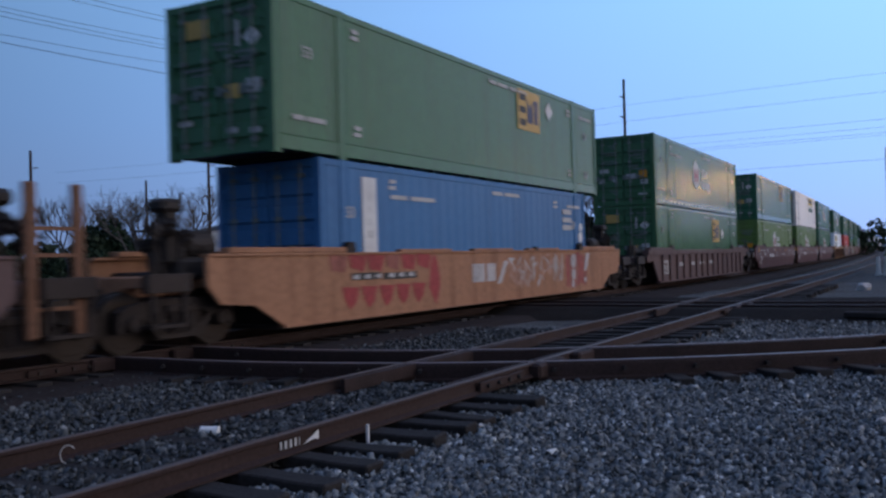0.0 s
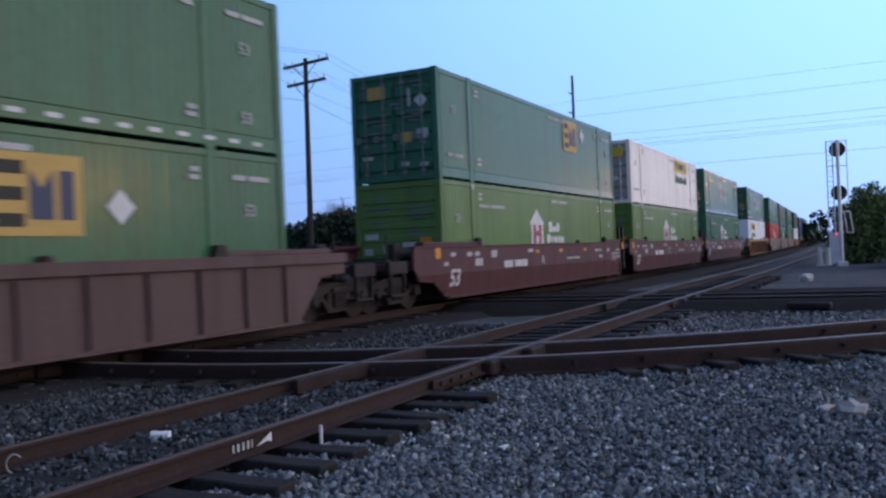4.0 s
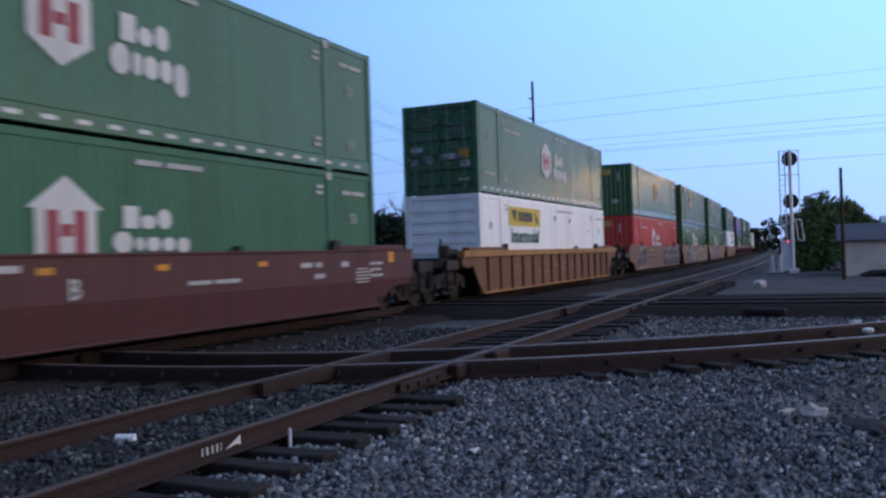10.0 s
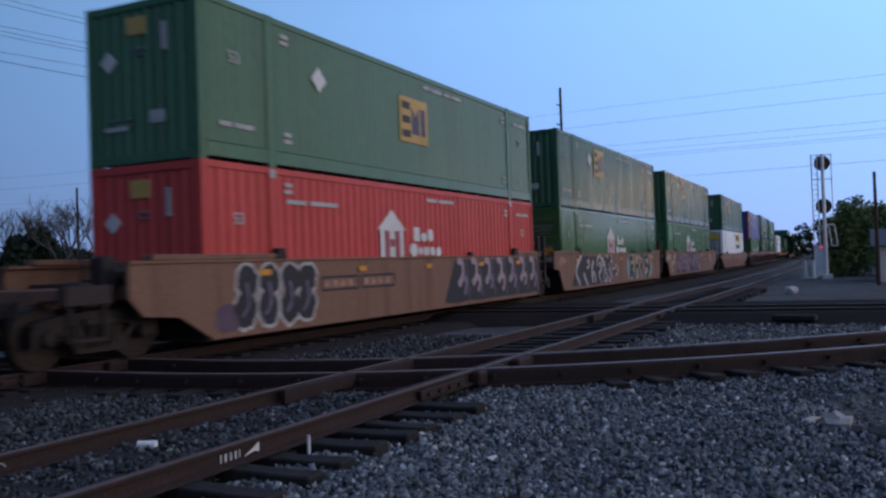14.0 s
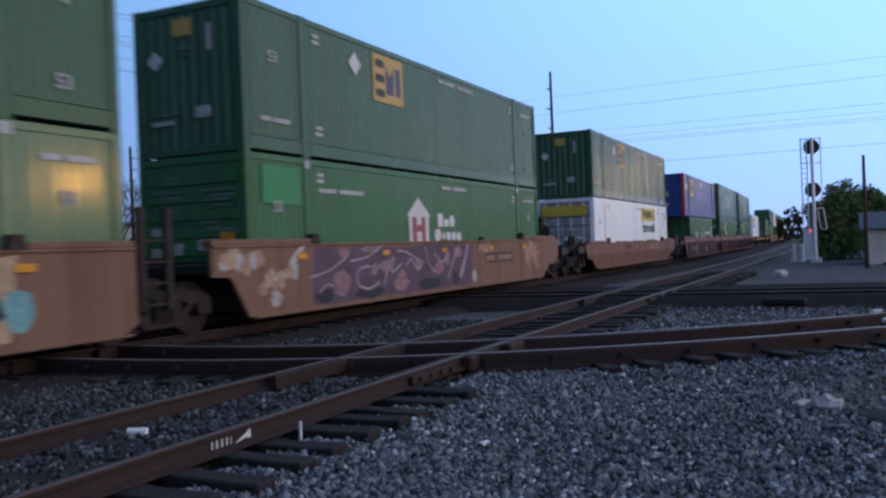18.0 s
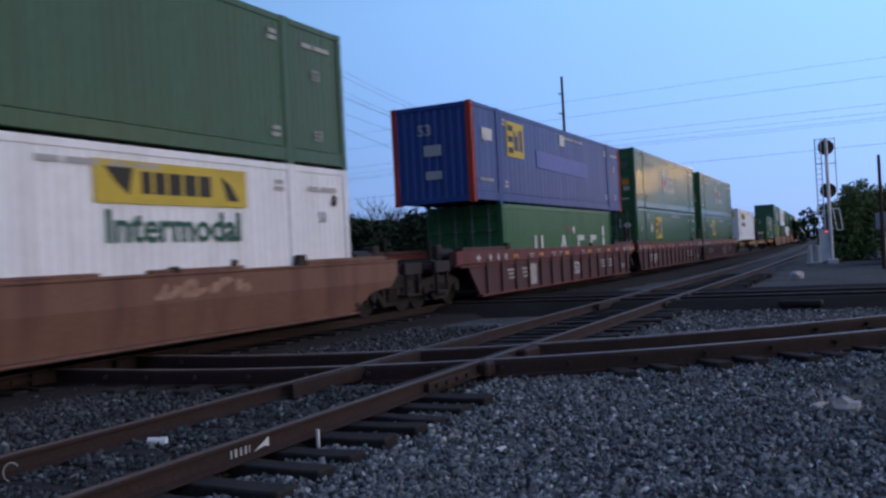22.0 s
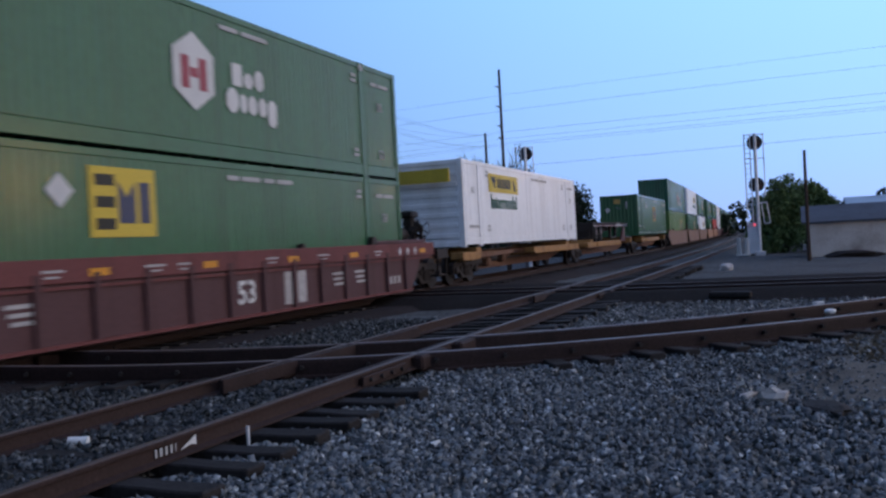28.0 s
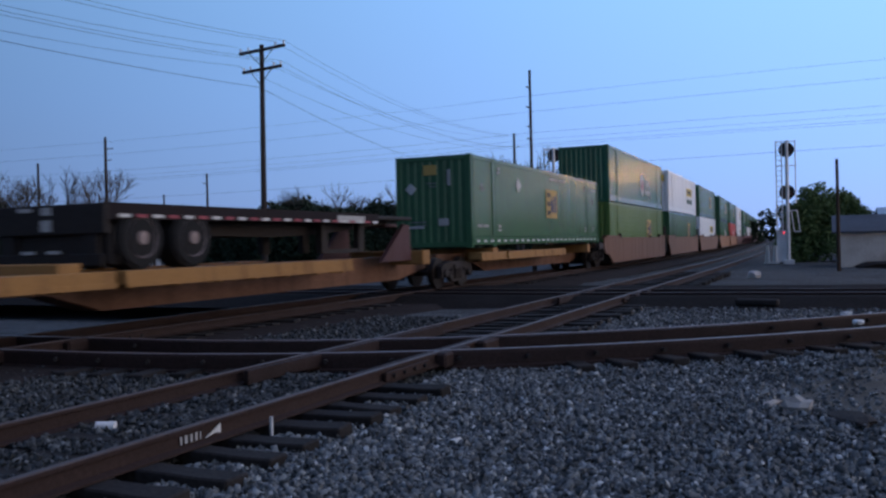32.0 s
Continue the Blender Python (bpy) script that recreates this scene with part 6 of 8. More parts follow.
throw_up(w7)
plate_frame(w7, -4.75, -3.35, 0.86, 1.12)
plate_frame(w7, -3.2, -1.75, 0.86, 1.12)
toothed(w7)
arrow_word(w8)
block_word(w8)
script_word(w9)
plate_frame(w9, 2.9, 3.7, 0.86, 1.10)
plate_frame(w9, 3.85, 5.1, 0.86, 1.10)
scrawl(w9, 40, 6.3, 7.6, 0.5, 1.45, [M_GRAF_FADED, M_GRAF_FADED], 3, 0.13)
for w in (w7, w8, w9):
    for i, x in enumerate((-6.6, -3.2, 0.0, 3.3, 6.2)):
        car_marks(w, ("amb2", i), [rect(x - 0.16, x + 0.16, 1.22, 1.33)], M_AMBER, "reflector", "amber reflector", y=YS - 0.03)
# 10
L10 = 203.0
w10 = well_car("faded orange and maroon low well car", L10, "dull_orange", "smooth", "c", "c", top=1.28)
stack(L10, ("white", "white corrugated container with a yellow name panel", dict(marks=[("small", "pale", HH), ("spots", 3), ("hunt", 2.97, 2.33)], end="grey_doors")), ("deep_green", DG, dict(marks=EMP(-2.71, 2.15) + [("dia", -4.2, 2.3)], end="ribs")))
scrawl(w10, 31, 2.2, 4.6, 0.86, 1.16, [M_GRAF_FADED], 4, 0.05)
car_marks(w10, "amb10", [rect(-0.9, -0.5, 0.98, 1.06)], M_AMBER, "reflector", "amber reflector")
scrawl(w10, 33, -2.9, -1.9, 0.82, 1.2, [M_GRAF_BLACK], 2, 0.05)
# 11, 12, 13
L11, L12, L13 = 225.85, 244.75, 263.3
MS = "red-brown ribbed well car with a deep marked top sill"
w11 = well_car(MS, L11, "brick", "sill", "c", "j", top=1.40)
w12 = well_car(MS, L12, "brick", "sill", "n", "j", top=1.40)
w13 = well_car(MS, L13, "brick", "sill", "n", "c", top=1.40, heavy=True)
c11 = container("mid_green", "green steel container with large white block letters", L11 + H, 0.22, length=12.192, end="doors", tall=2.591)
for i, (x, sh) in enumerate(((-3.4, [rect(0, 0.22, 0, 1.0), rect(0.62, 0.84, 0, 1.0), rect(0.0, 0.84, 0, 0.2)]), (-0.9, [[(0, 0), (0.25, 0), (0.55, 0.75), (0.85, 0), (1.1, 0), (0.68, 1.0), (0.42, 1.0)]]), (1.3, [rect(0, 0.85, 0.8, 1.0), rect(0, 0.22, 0.4, 0.8), rect(0, 0.85, 0.4, 0.58), rect(0.63, 0.85, 0, 0.4)]), (3.0, [rect(0, 0.8, 0.8, 1.0), rect(0, 0.24, 0.0, 0.8)]), (4.6, [rect(0.1, 0.4, 0.0, 0.42), rect(0.1, 0.4, 0.48, 0.9), rect(0.1, 0.4, 0.96, 1.35)]))):
    decal(c11, ("big", i), "block_letter", [[(x + u, 0.60 + v) for u, v in o] for o in sh], M_WHITE, "large white block letter")
decal(c11, "dia11r", "diamond_placard", [[(0.2, 1.8), (0.36, 1.64), (0.52, 1.8), (0.36, 1.96)]], M_SIGN_RED, "small red diamond placard")
decal(c11, "dia11", "diamond_placard", [[(0.75, 1.8), (0.91, 1.64), (1.07, 1.8), (0.91, 1.96)]], M_WHITE, "small diamond placard")
NAVY_END = [rect(-0.30, 0.25, 1.40, 1.72), rect(-0.28, 0.22, 0.72, 0.96)]
c11b = container("navy", "navy blue steel container with red corner posts", L11 + H, 2.82, post="post_red", rib="flat", end="ribs", marks=[("ys", -4.69, 2.05, False), ("small", "emp", HH)])
for o in NAVY_END:
    bm = bmesh.new()
    (y0, z0), (y1, z1) = min(o), max(o)
    box(bm, -HH - 0.012, -HH + 0.02, y0, y1, z0, z1)
    part("end_placard", bm, M_GREY_MARK, c11b, "white end placard")
letters(c11b, "53", 0, 0, 0, 0.46, M_GREY_MARK, "size_mark").matrix_basis = pose(-HH - 0.012, 0.2, 2.15, 0, 0, -90)
decal(c11b, "lil", "painted_patch", [[(-2.78, 1.32), (3.05, 1.22), (3.05, 1.82), (-2.78, 1.9)]], PAINT["lilac"], "lilac painted-over patch")
decal(c11b, "wsq", "square_placard", [rect(-0.25, 0.3, 2.28, 2.68), rect(-7.35, -6.6, 1.85, 2.2)], M_WHITE, "white square placard")
stack(L12, ("green", DG, dict(marks=EMP(-3.26, 1.94, False) + [("dia", -4.9, 1.95)], end="doors")), ("green", "green steel container with a white six-sided mark", dict(marks=HUB(-1.18, 1.55, True), end="slats")))
stack(L13, ("green", DG, dict(marks=EMP(-2.5, 2.05, False) + [("dia", -3.82, 2.2)], end="ribs")), ("green", "green steel container with a white six-sided mark", dict(marks=HUB(-0.54, 1.6, True), end="slats")))
for i in range(1, 5):
    MOVERS[-i] = MOVERS[-i][:2] + (MOVERS[-i][2] - 0.14,)
for w, x in ((w11, 0.67), (w12, -5.34), (w13, 0.56)):
    letters(w, "53", x, YS - 0.01, 0.57, 0.62, M_WHITE, "size_mark")
    for i, (a, b) in enumerate(((-8.6, -8.3), (-7.7, -7.5), (-7.1, -6.92), (-6.5, -6.32), (7.4, 7.58), (7.9, 8.08), (8.4, 8.58))):
        car_marks(w, ("sl", i), [rect(a, b, 1.165, 1.215), rect((a + b) / 2 - 0.035, (a + b) / 2 + 0.035, 1.09, 1.163), rect((a + b) / 2 - 0.035, (a + b) / 2 + 0.035, 1.217, 1.29)], M_WHITE, "sill_mark", "white sill mark", y=YS - 0.064)
    for i, x2 in enumerate((-5.6, -3.3, -0.6, 2.2, 4.9, 9.0)):
        car_marks(w, ("sa", i), [rect(x2 - 0.2, x2 + 0.2, 1.12, 1.24)], M_AMBER, "reflector", "amber reflector", y=YS - 0.064)
    for i, x2 in enumerate((-6.2, -5.0, 3.9, 5.0)):
        for j, (d0, d1, z) in enumerate(((0.0, 0.62, 0.74), (0.05, 0.5, 0.62), (0.1, 0.62, 0.50))):
            car_marks(w, ("sn", i, j), [rect(x2 + d0, x2 + d1, z, z + 0.06)], M_PALE_MARK, "number_panel", "faded number panel")
    for i, (x2, wd) in enumerate(((-2.3, 0.5), (-1.5, 0.35), (1.2, 0.4), (3.2, 0.5), (6.0, 0.4), (-4.4, 0.4))):
        car_marks(w, ("sf", i), [rect(x2, x2 + wd, 1.20, 1.24), rect(x2 + 0.05, x2 + 0.8 * wd, 1.12, 1.15)], M_PALE_MARK, "sill_print", "faint small print", y=YS - 0.064)
    for i in range(3):
        stroke(w, [(6.9 + 0.25 * i, 0.45), (7.05 + 0.25 * i, 0.45)], 0.2, M_PALE_MARK, 2, "number_bar", 1.0)
for pts in ([(0.3, 0.95), (-0.2, 0.88), (-0.25, 0.6), (0.25, 0.56), (0.3, 0.28), (-0.25, 0.26)], [(1.5, 0.92), (0.95, 0.8), (0.9, 0.4), (1.4, 0.26), (1.75, 0.55), (1.5, 0.92)], [(2.2, 0.92), (2.5, 0.6), (3.0, 0.28)], [(3.1, 0.95), (2.75, 0.62), (2.3, 0.26)], [(4.0, 0.95), (3.7, 0.62), (3.45, 0.55)], [(3.4, 0.28), (4.1, 0.30)]):
    stroke(w12, pts, 0.06, M_GRAF_FADED, 1)
car_marks(w13, "w13sq", [rect(1.9, 2.75, 0.24, 0.92)], M_GRAF_WHITE, "paint_patch", "pale paint patch")
car_marks(w11, "w11sq", [rect(-4.4, -3.7, 0.24, 0.9)], M_GRAF_WHITE, "paint_patch", "pale paint patch")


# spine cars
def spine_car(label, mid, left, right, length=17.6, shelves=((-7.6, -5.3), (-5.1, 1.9))):
    car = thing("spine_car", label, "railway car", "spine cars of the train")
    h = length / 2
    def spine(bm):
        prism(bm, [(-h + 0.2, 0.72), (-h + 3.2, 0.66), (-h + 4.3, 0.34), (h - 2.4, 0.34), (h - 0.6, 0.62), (h - 0.6, 1.0), (-h + 0.2, 1.0)], -0.3, 0.3)
    part("center_spine", cached(("spine",), spine, "center_spine", PAINT["rust_yellow"]), None, car)
    for s in (-1, 1):
        for x0, x1 in shelves:
            def shelf(bm):
                y = s * 1.2
                box(bm, x0, x1, y - 0.22, y + 0.22, 0.80, 1.02, 0.015)
                for x in np.arange(x0 + 0.3, x1, 1.1):
                    box(bm, x, x + 0.1, min(0, y), max(0, y), 0.72, 0.80)
                box(bm, x0, x1, y + s * 0.22 - 0.02, y + s * 0.22 + 0.02, 0.76, 0.84)
            part("side_platform", cached(("shelf", s, x0), shelf, "side_platform", PAINT["yellow"]), None, car, "yellow side platform")
    for x in (-6.1, 6.1):
        def saddle(bm):
            box(bm, x - 0.22, x + 0.22, -1.32, 1.32, 0.78, 1.16, 0.02)
        part("container_saddle", cached(("saddle", x), saddle, "container_saddle", PAINT["yellow"]), None, car)
    def stand(bm):
        for y in (-0.95, 0.95):
            prism(bm, [(h - 4.7, 0.9), (h - 3.0, 0.9), (h - 3.1, 1.84), (h - 3.4, 1.88)], y - 0.06, y + 0.06)
        box(bm, h - 3.7, h - 3.0, -0.6, 0.6, 1.80, 1.895, 0.02)
    if shelves[0][1] < -6:
        for i, (u0, u1, y0, y1, z0, z1) in enumerate(((-5.6, -4.9, -1.0, -0.5, 0.52, 0.86), (-4.6, -4.2, -1.1, -0.6, 0.45, 0.78), (-3.9, -3.0, -0.95, -0.6, 0.60, 0.90), (-2.8, -2.5, -1.1, -0.7, 0.55, 0.95))):
            def rig(bm):
                box(bm, u0, u1, y0, y1, z0, z1, 0.07)
            part("brake_rigging", cached(("rig", i), rig, "brake_rigging", PAINT["rust_yellow"] if i % 2 else M_TRUCK), None, car, "rusty brake rigging")
        def rod(bm):
            tube(bm, (-6.4, -0.8, 0.62), (0.2, -0.8, 0.70), 0.03, seg=6)
        part("brake_rod", cached(("rod",), rod, "brake_rod", M_TRUCK), None, car)
        def outrigger(bm):
            prism(bm, [(-6.3, 0.98), (-2.2, 0.98), (-2.5, 0.86), (-5.9, 0.80)], -1.32, -1.26)
        part("side_brace", cached(("outr",), outrigger, "side_brace", PAINT["rust_yellow"]), None, car)
    if left == "t" or right == "t":
        part("hitch_stand", cached(("stand",), stand, "hitch_stand", PAINT["brick"]), None, car, "rusty trailer hitch stand")
    if left == "c":
        truck(car, -h + 2.0)
        coupler(car, -h + 0.2, -h - 1.4)
    truck(car, h)
    if right == "c":
        coupler(car, h + 0.4, h + 1.4)
    MOVERS.append((car, mid, 0.0))
    return car


spine_car("yellow and rust spine car under a white container", 291.65, "c", "j", shelves=((-7.9, -6.45), (0.2, 7.9)))
container("white", "white corrugated container with a yellow name panel", 292.03, 1.2, end="slats", length=15.4, marks=[("small", "pale", 7.7), ("hunt", -3.36, 2.23)])
spine_car("yellow and rust spine car with a trailer hitch stand", 309.2, "j", "t")
spine_car("yellow and rust spine car under a green container", 326.8, "j", "c")
container("green", DG, 326.8, 1.2, end="ribs", marks=EMP(0.47, 1.6) + [("dia", -3.57, 2.15), ("dash", HH)])


M_RIM = surface("dull_rusty_rim", (0.30, 0.24, 0.23), 0.5, 0.2, var=0.3, grain=10)


def flat_trailer(mid):
    t = thing("flatbed_trailer", "empty black flatbed road trailer with white marker strips", "trailer")
    x0, x1 = -5.4, 3.4
    def deck(bm):
        box(bm, x0, x1, -1.165, 1.165, 1.98, 2.08, 0.02)
    dark_paint = surface("dark_maroon_trailer_paint", (0.013, 0.008, 0.010), 0.75, var=0.3, dirt=(0.03, 0.018, 0.018), dirt_amount=0.5)
    part("deck", cached("tdeck", deck, "deck", dark_paint), None, t)
    for y in (-1.25, 1.17):
        def rail(bm):
            prism(bm, [(x0, 1.83), (x1, 1.86), (x1, 2.09), (x0, 2.09)], y, y + 0.08)
        part("side_rail", cached(("trail", y), rail, "side_rail", dark_paint), None, t)
    def crossbeam(bm):
        box(bm, 0, 0.08, -1.16, 1.16, 1.86, 1.978)
    for x in np.arange(x0 + 0.6, x1, 0.9):
        part("crossbeam", cached("tcross", crossbeam, "crossbeam", M_DARK), None, t).matrix_basis = pose(float(x), 0, 0)
    for y in (-0.5, 0.5):
        def beam(bm):
            prism(bm, [(x0 + 0.4, 1.62), (0, 1.55), (x1 - 1.5, 1.62), (x1 + 1.8, 1.90), (x1 + 1.8, 1.98), (x0 + 0.4, 1.98)], y - 0.07, y + 0.07)
        part("frame_beam", cached(("tbeam", y), beam, "frame_beam", M_DARK), None, t)
    def tail(bm):
        box(bm, x0 - 0.04, x0 + 0.06, -1.25, 1.25, 1.60, 2.08, 0.02)
        box(bm, x0 + 0.1, x0 + 0.16, -1.22, 1.22, 1.12, 1.75, 0.02)
        box(bm, x0 - 0.02, x0 + 0.05, -1.15, 1.15, 1.10, 1.30, 0.02)
        for y in (-0.9, 0.9):
            box(bm, x0, x0 + 0.08, y - 0.14, y + 0.14, 1.2, 1.8)
        for y in (-0.75, 0.75):
            box(bm, x0 + 0.3, x0 + 0.34, y - 0.4, y + 0.4, 1.12, 1.75)
    part("tail_frame", cached("ttail", tail, "tail_frame", M_DARK), None, t)
    for x in (x0 + 0.75, x0 + 1.98):
        for y in (-0.99, 0.99):
            def wheel(bm):
                tube(bm, (0, -0.26, 0), (0, 0.26, 0), 0.515, 0.515, 32)
                bmesh.ops.bevel(bm, geom=[e for e in bm.edges if abs(e.verts[0].co.y - e.verts[1].co.y) < 1e-4], offset=0.05, segments=2, affect="EDGES")
            w = part("wheel", cached("twheel", wheel, "wheel", M_RUBBER), None, t)
            w.matrix_basis = pose(x, y, 1.535)
            def rim(bm):
                tube(bm, (0, -0.272, 0), (0, -0.262, 0), 0.33, 0.33, 24, caps=False)
                tube(bm, (0, -0.272, 0), (0, -0.18, 0), 0.325, 0.25, 24, caps=False)
                tube(bm, (0, -0.19, 0), (0, -0.18, 0), 0.25, 0.25, 20)
                tube(bm, (0, -0.29, 0), (0, -0.18, 0), 0.11, 0.12, 12)
                for k in range(8):
                    u, v = 0.19 * math.cos(k * math.tau / 8), 0.19 * math.sin(k * math.tau / 8)
                    tube(bm, (u, -0.215, v), (u, -0.185, v), 0.022, seg=6)
            part("rim", cached("trim", rim, "rim", M_RIM), None, w)
    bm = bmesh.new()
    box(bm, x1 - 0.1, x1 + 2.0, -1.2, 1.2, 1.96, 2.06, 0.02)
    part("gooseneck", bm, M_DARK, t)
    bm = bmesh.new()
    box(bm, x1 - 1.9, x1 - 0.2, -0.86, -0.78, 1.16, 1.26, 0.01)
    part("leg_brace", bm, M_DARK, t)
    bm = bmesh.new()
    box(bm, x1 - 1.95, x1 - 0.7, -1.262, -1.252, 1.86, 2.02)
    part("side_placard", bm, M_GREY_MARK, t, "pale side placard")
    for i, x in enumerate(np.arange(x0 + 0.25, x1, 0.375)):
        def strip(bm):
            prism(bm, rect(0, 0.24, 1.86, 1.915), -1.262, -1.251)
        m = M_WHITE if i % 2 == 0 else M_SIGN_RED
        part("marker_strip", cached(("tstrip", i % 2), strip, "marker_strip", m), None, t, "white reflective strip" if i % 2 == 0 else "red reflective strip").matrix_basis = pose(float(x), 0, 0)
    for y, z, w, hh in ((-0.3, 1.30, 0.28, 0.05), (0.25, 1.30, 0.28, 0.05), (-0.12, 1.66, 0.22, 0.18), (-0.12, 1.92, 0.2, 0.12), (0.3, 1.98, 0.3, 0.06)):
        bm = bmesh.new()
        box(bm, x0 - 0.055, x0 - 0.03, y, y + w, z, z + hh)
        part("tail_marker", bm, M_GREY_MARK, t)
    for x in (x1 - 1.9, x1 - 0.2):
        for y in (-0.8, 0.8):
            def leg(bm):
                box(bm, x - 0.14, x + 0.14, y - 0.08, y + 0.08, 1.16, 1.9, 0.01)
            part("landing_leg", cached(("tleg", x, y), leg, "landing_leg", M_DARK), None, t)
    MOVERS.append((t, mid, 0.0))


flat_trailer(309.3)

# tail of the train, far off for the whole clip
TAIL = [("tan_orange", "smooth", "c", "j", ("hub_green", "emp"), ("blue_green", "hub")), ("tan_orange", "smooth", "n", "j", ("green", "emp"), ("white", "hunt")), ("tan_orange", "smooth", "n", "c", ("white", "hunt"), ("green", "emp")),
        ("orange", "smooth", "c", "j", ("green", "hub"), ("green", "emp")), ("orange", "smooth", "n", "j", ("red", "hub"), ("green", "emp")), ("maroon", "smooth", "n", "c", ("white", "hunt"), ("white", "hunt")),
        ("brick", "sill", "c", "j", ("green", "hub"), ("green", "emp")), ("brick", "sill", "n", "j", ("white", "hunt"), ("green", "emp")), ("brick", "sill", "n", "c", ("white", "hunt"), ("green", "hub")),
        ("maroon", "smooth", "c", "j", ("hub_green", "hub"), ("green", "emp")), ("maroon", "smooth", "n", "j", ("hub_green", "hub"), ("blue_green", "hub")), ("maroon", "smooth", "n", "c", ("green", "hub"), ("white", "hunt")),
        ("orange", "smooth", "c", "c", ("blue", ""), ("green", "emp")), ("brown", "rib", "c", "c", ("green", "emp"), ("green", "hub")), ("rust_yellow", "rib", "c", "c", ("white", "hunt"), ("green", "hub"))]
place = 337.3
for colour, kind, le, ri, low, high in TAIL:
    well_car("weathered well car far down the train", place, colour, kind, le, ri, top=1.45)
    for (c, m), z in ((low, Z0), (high, Z1)):
        mk = {"emp": [("ys", 3.0, 1.6, True)], "hub": [("house", 1.0, 1.3, z > 1)], "hunt": [("hunt", 3.6, 1.8)], "": []}[m]
        container(c, "distant %s container on the train" % c.replace("_", " "), place + H, z, marks=mk, end="ribs")
    place += 19.05 if ri == "j" else 22.9


def run(t):
    """How far the train has come by t seconds; it slows a little."""
    return 9.38 * t - 0.0062 * t * t


def motions():
    for ob, mid, z in MOVERS:
        rows = [(t, on_track(mid - run(t), z)) for t in (0, 1, 2, 4, 6, 8, 10, 12, 14, 16, 18, 20, 22, 24, 26, 28, 30, 31, 32)]
        walk(ob, rows)

# ---- standing things ----
M_CASE = surface("brown_grey_case_paint", (0.16, 0.14, 0.13), 0.6, var=0.2, grain=12)
def signal_mast(name, at, height, heads, turn, label):
    s = thing(name, label, "railway signal", "railway signals", at=at)
    def mast(bm):
        tube(bm, (0, 0, 0), (0, 0, height), 0.12, 0.10, 12)
        box(bm, -0.3, 0.3, -0.3, 0.3, -0.05, 0.25, 0.03)
    part("mast", *(lambda b: (mast(b), (b, M_GALV))[1])(bmesh.new()), s)
    bm = bmesh.new()
    for x in (-0.62, -0.28):
        tube(bm, (x, 0.12, 0.8), (x, 0.12, height), 0.036, seg=6)
    for z in np.arange(1.0, height, 0.32):
        tube(bm, (-0.62, 0.12, z), (-0.28, 0.12, z), 0.024, seg=6)
    part("ladder", bm, M_GALV, s)
    bm = bmesh.new()
    box(bm, -0.34, 0.14, 0.14, 0.5, 0.1, 2.55, 0.03)
    part("case", bm, M_CASE, s, "brown-grey equipment case")
    bm = bmesh.new()
    for x in (0.36, 0.70):
        tube(bm, (x, -0.05, 2.0), (x - 0.16, -0.05, 3.3), 0.03, seg=6)
    tube(bm, (0.36, -0.05, 2.0), (0.70, -0.05, 2.0), 0.03, seg=6)
    tube(bm, (0.0, -0.05, 3.3), (0.56, -0.05, 3.3), 0.03, seg=6)
    part("step_frame", bm, M_GALV, s)
    bm = bmesh.new()
    for z in (height - 0.05, height - 1.55):
        for x in (-0.62, 0.52):
            tube(bm, (x, -0.1, z), (x, 0.2, z), 0.025, seg=6)
        tube(bm, (-0.62, 0.12, z), (0.52, 0.12, z), 0.03, seg=6)
    tube(bm, (0.52, 0.12, height - 3.9), (0.52, 0.12, height), 0.036, seg=6)
    tube(bm, (-0.62, 0.12, height - 1.5), (-0.62, 0.12, height), 0.036, seg=6)
    part("cage_rail", bm, M_GALV, s)
    for z in heads:
        h = part("signal_head", *(lambda b: (tube(b, (0.02, 0.16, z), (0.02, 0.24, z), 0.46, 0.46, 28), (b, M_BLACK))[1])(bmesh.new()), s, "round black signal head")
        for a in range(3):
            ang = math.tau * a / 3 + math.pi / 2
            x, zz = 0.02 + 0.22 * math.cos(ang), z + 0.22 * math.sin(ang)
            bm = bmesh.new()
            tube(bm, (x, 0.24, zz), (x, 0.55, zz), 0.115, 0.115, 14, caps=False)
            part("hood", bm, M_BLACK, h)
            bm = bmesh.new()
            tube(bm, (x, 0.135, zz), (x, 0.165, zz), 0.13, 0.13, 14)
            part("lens_housing", bm, M_LENS, h)
    return s


signal_mast("signal_mast", pose(58.0, 2.25, -0.42, 0, 0, -78), 7.65, (7.1, 4.45), 0, "silver two-headed railway signal mast with ladder")
signal_mast("signal_mast", pose(57.2, 17.0, -0.8, 0, 0, -75), 8.5, (8.0, 5.1), 0, "silver railway signal beyond the train, seen from behind")


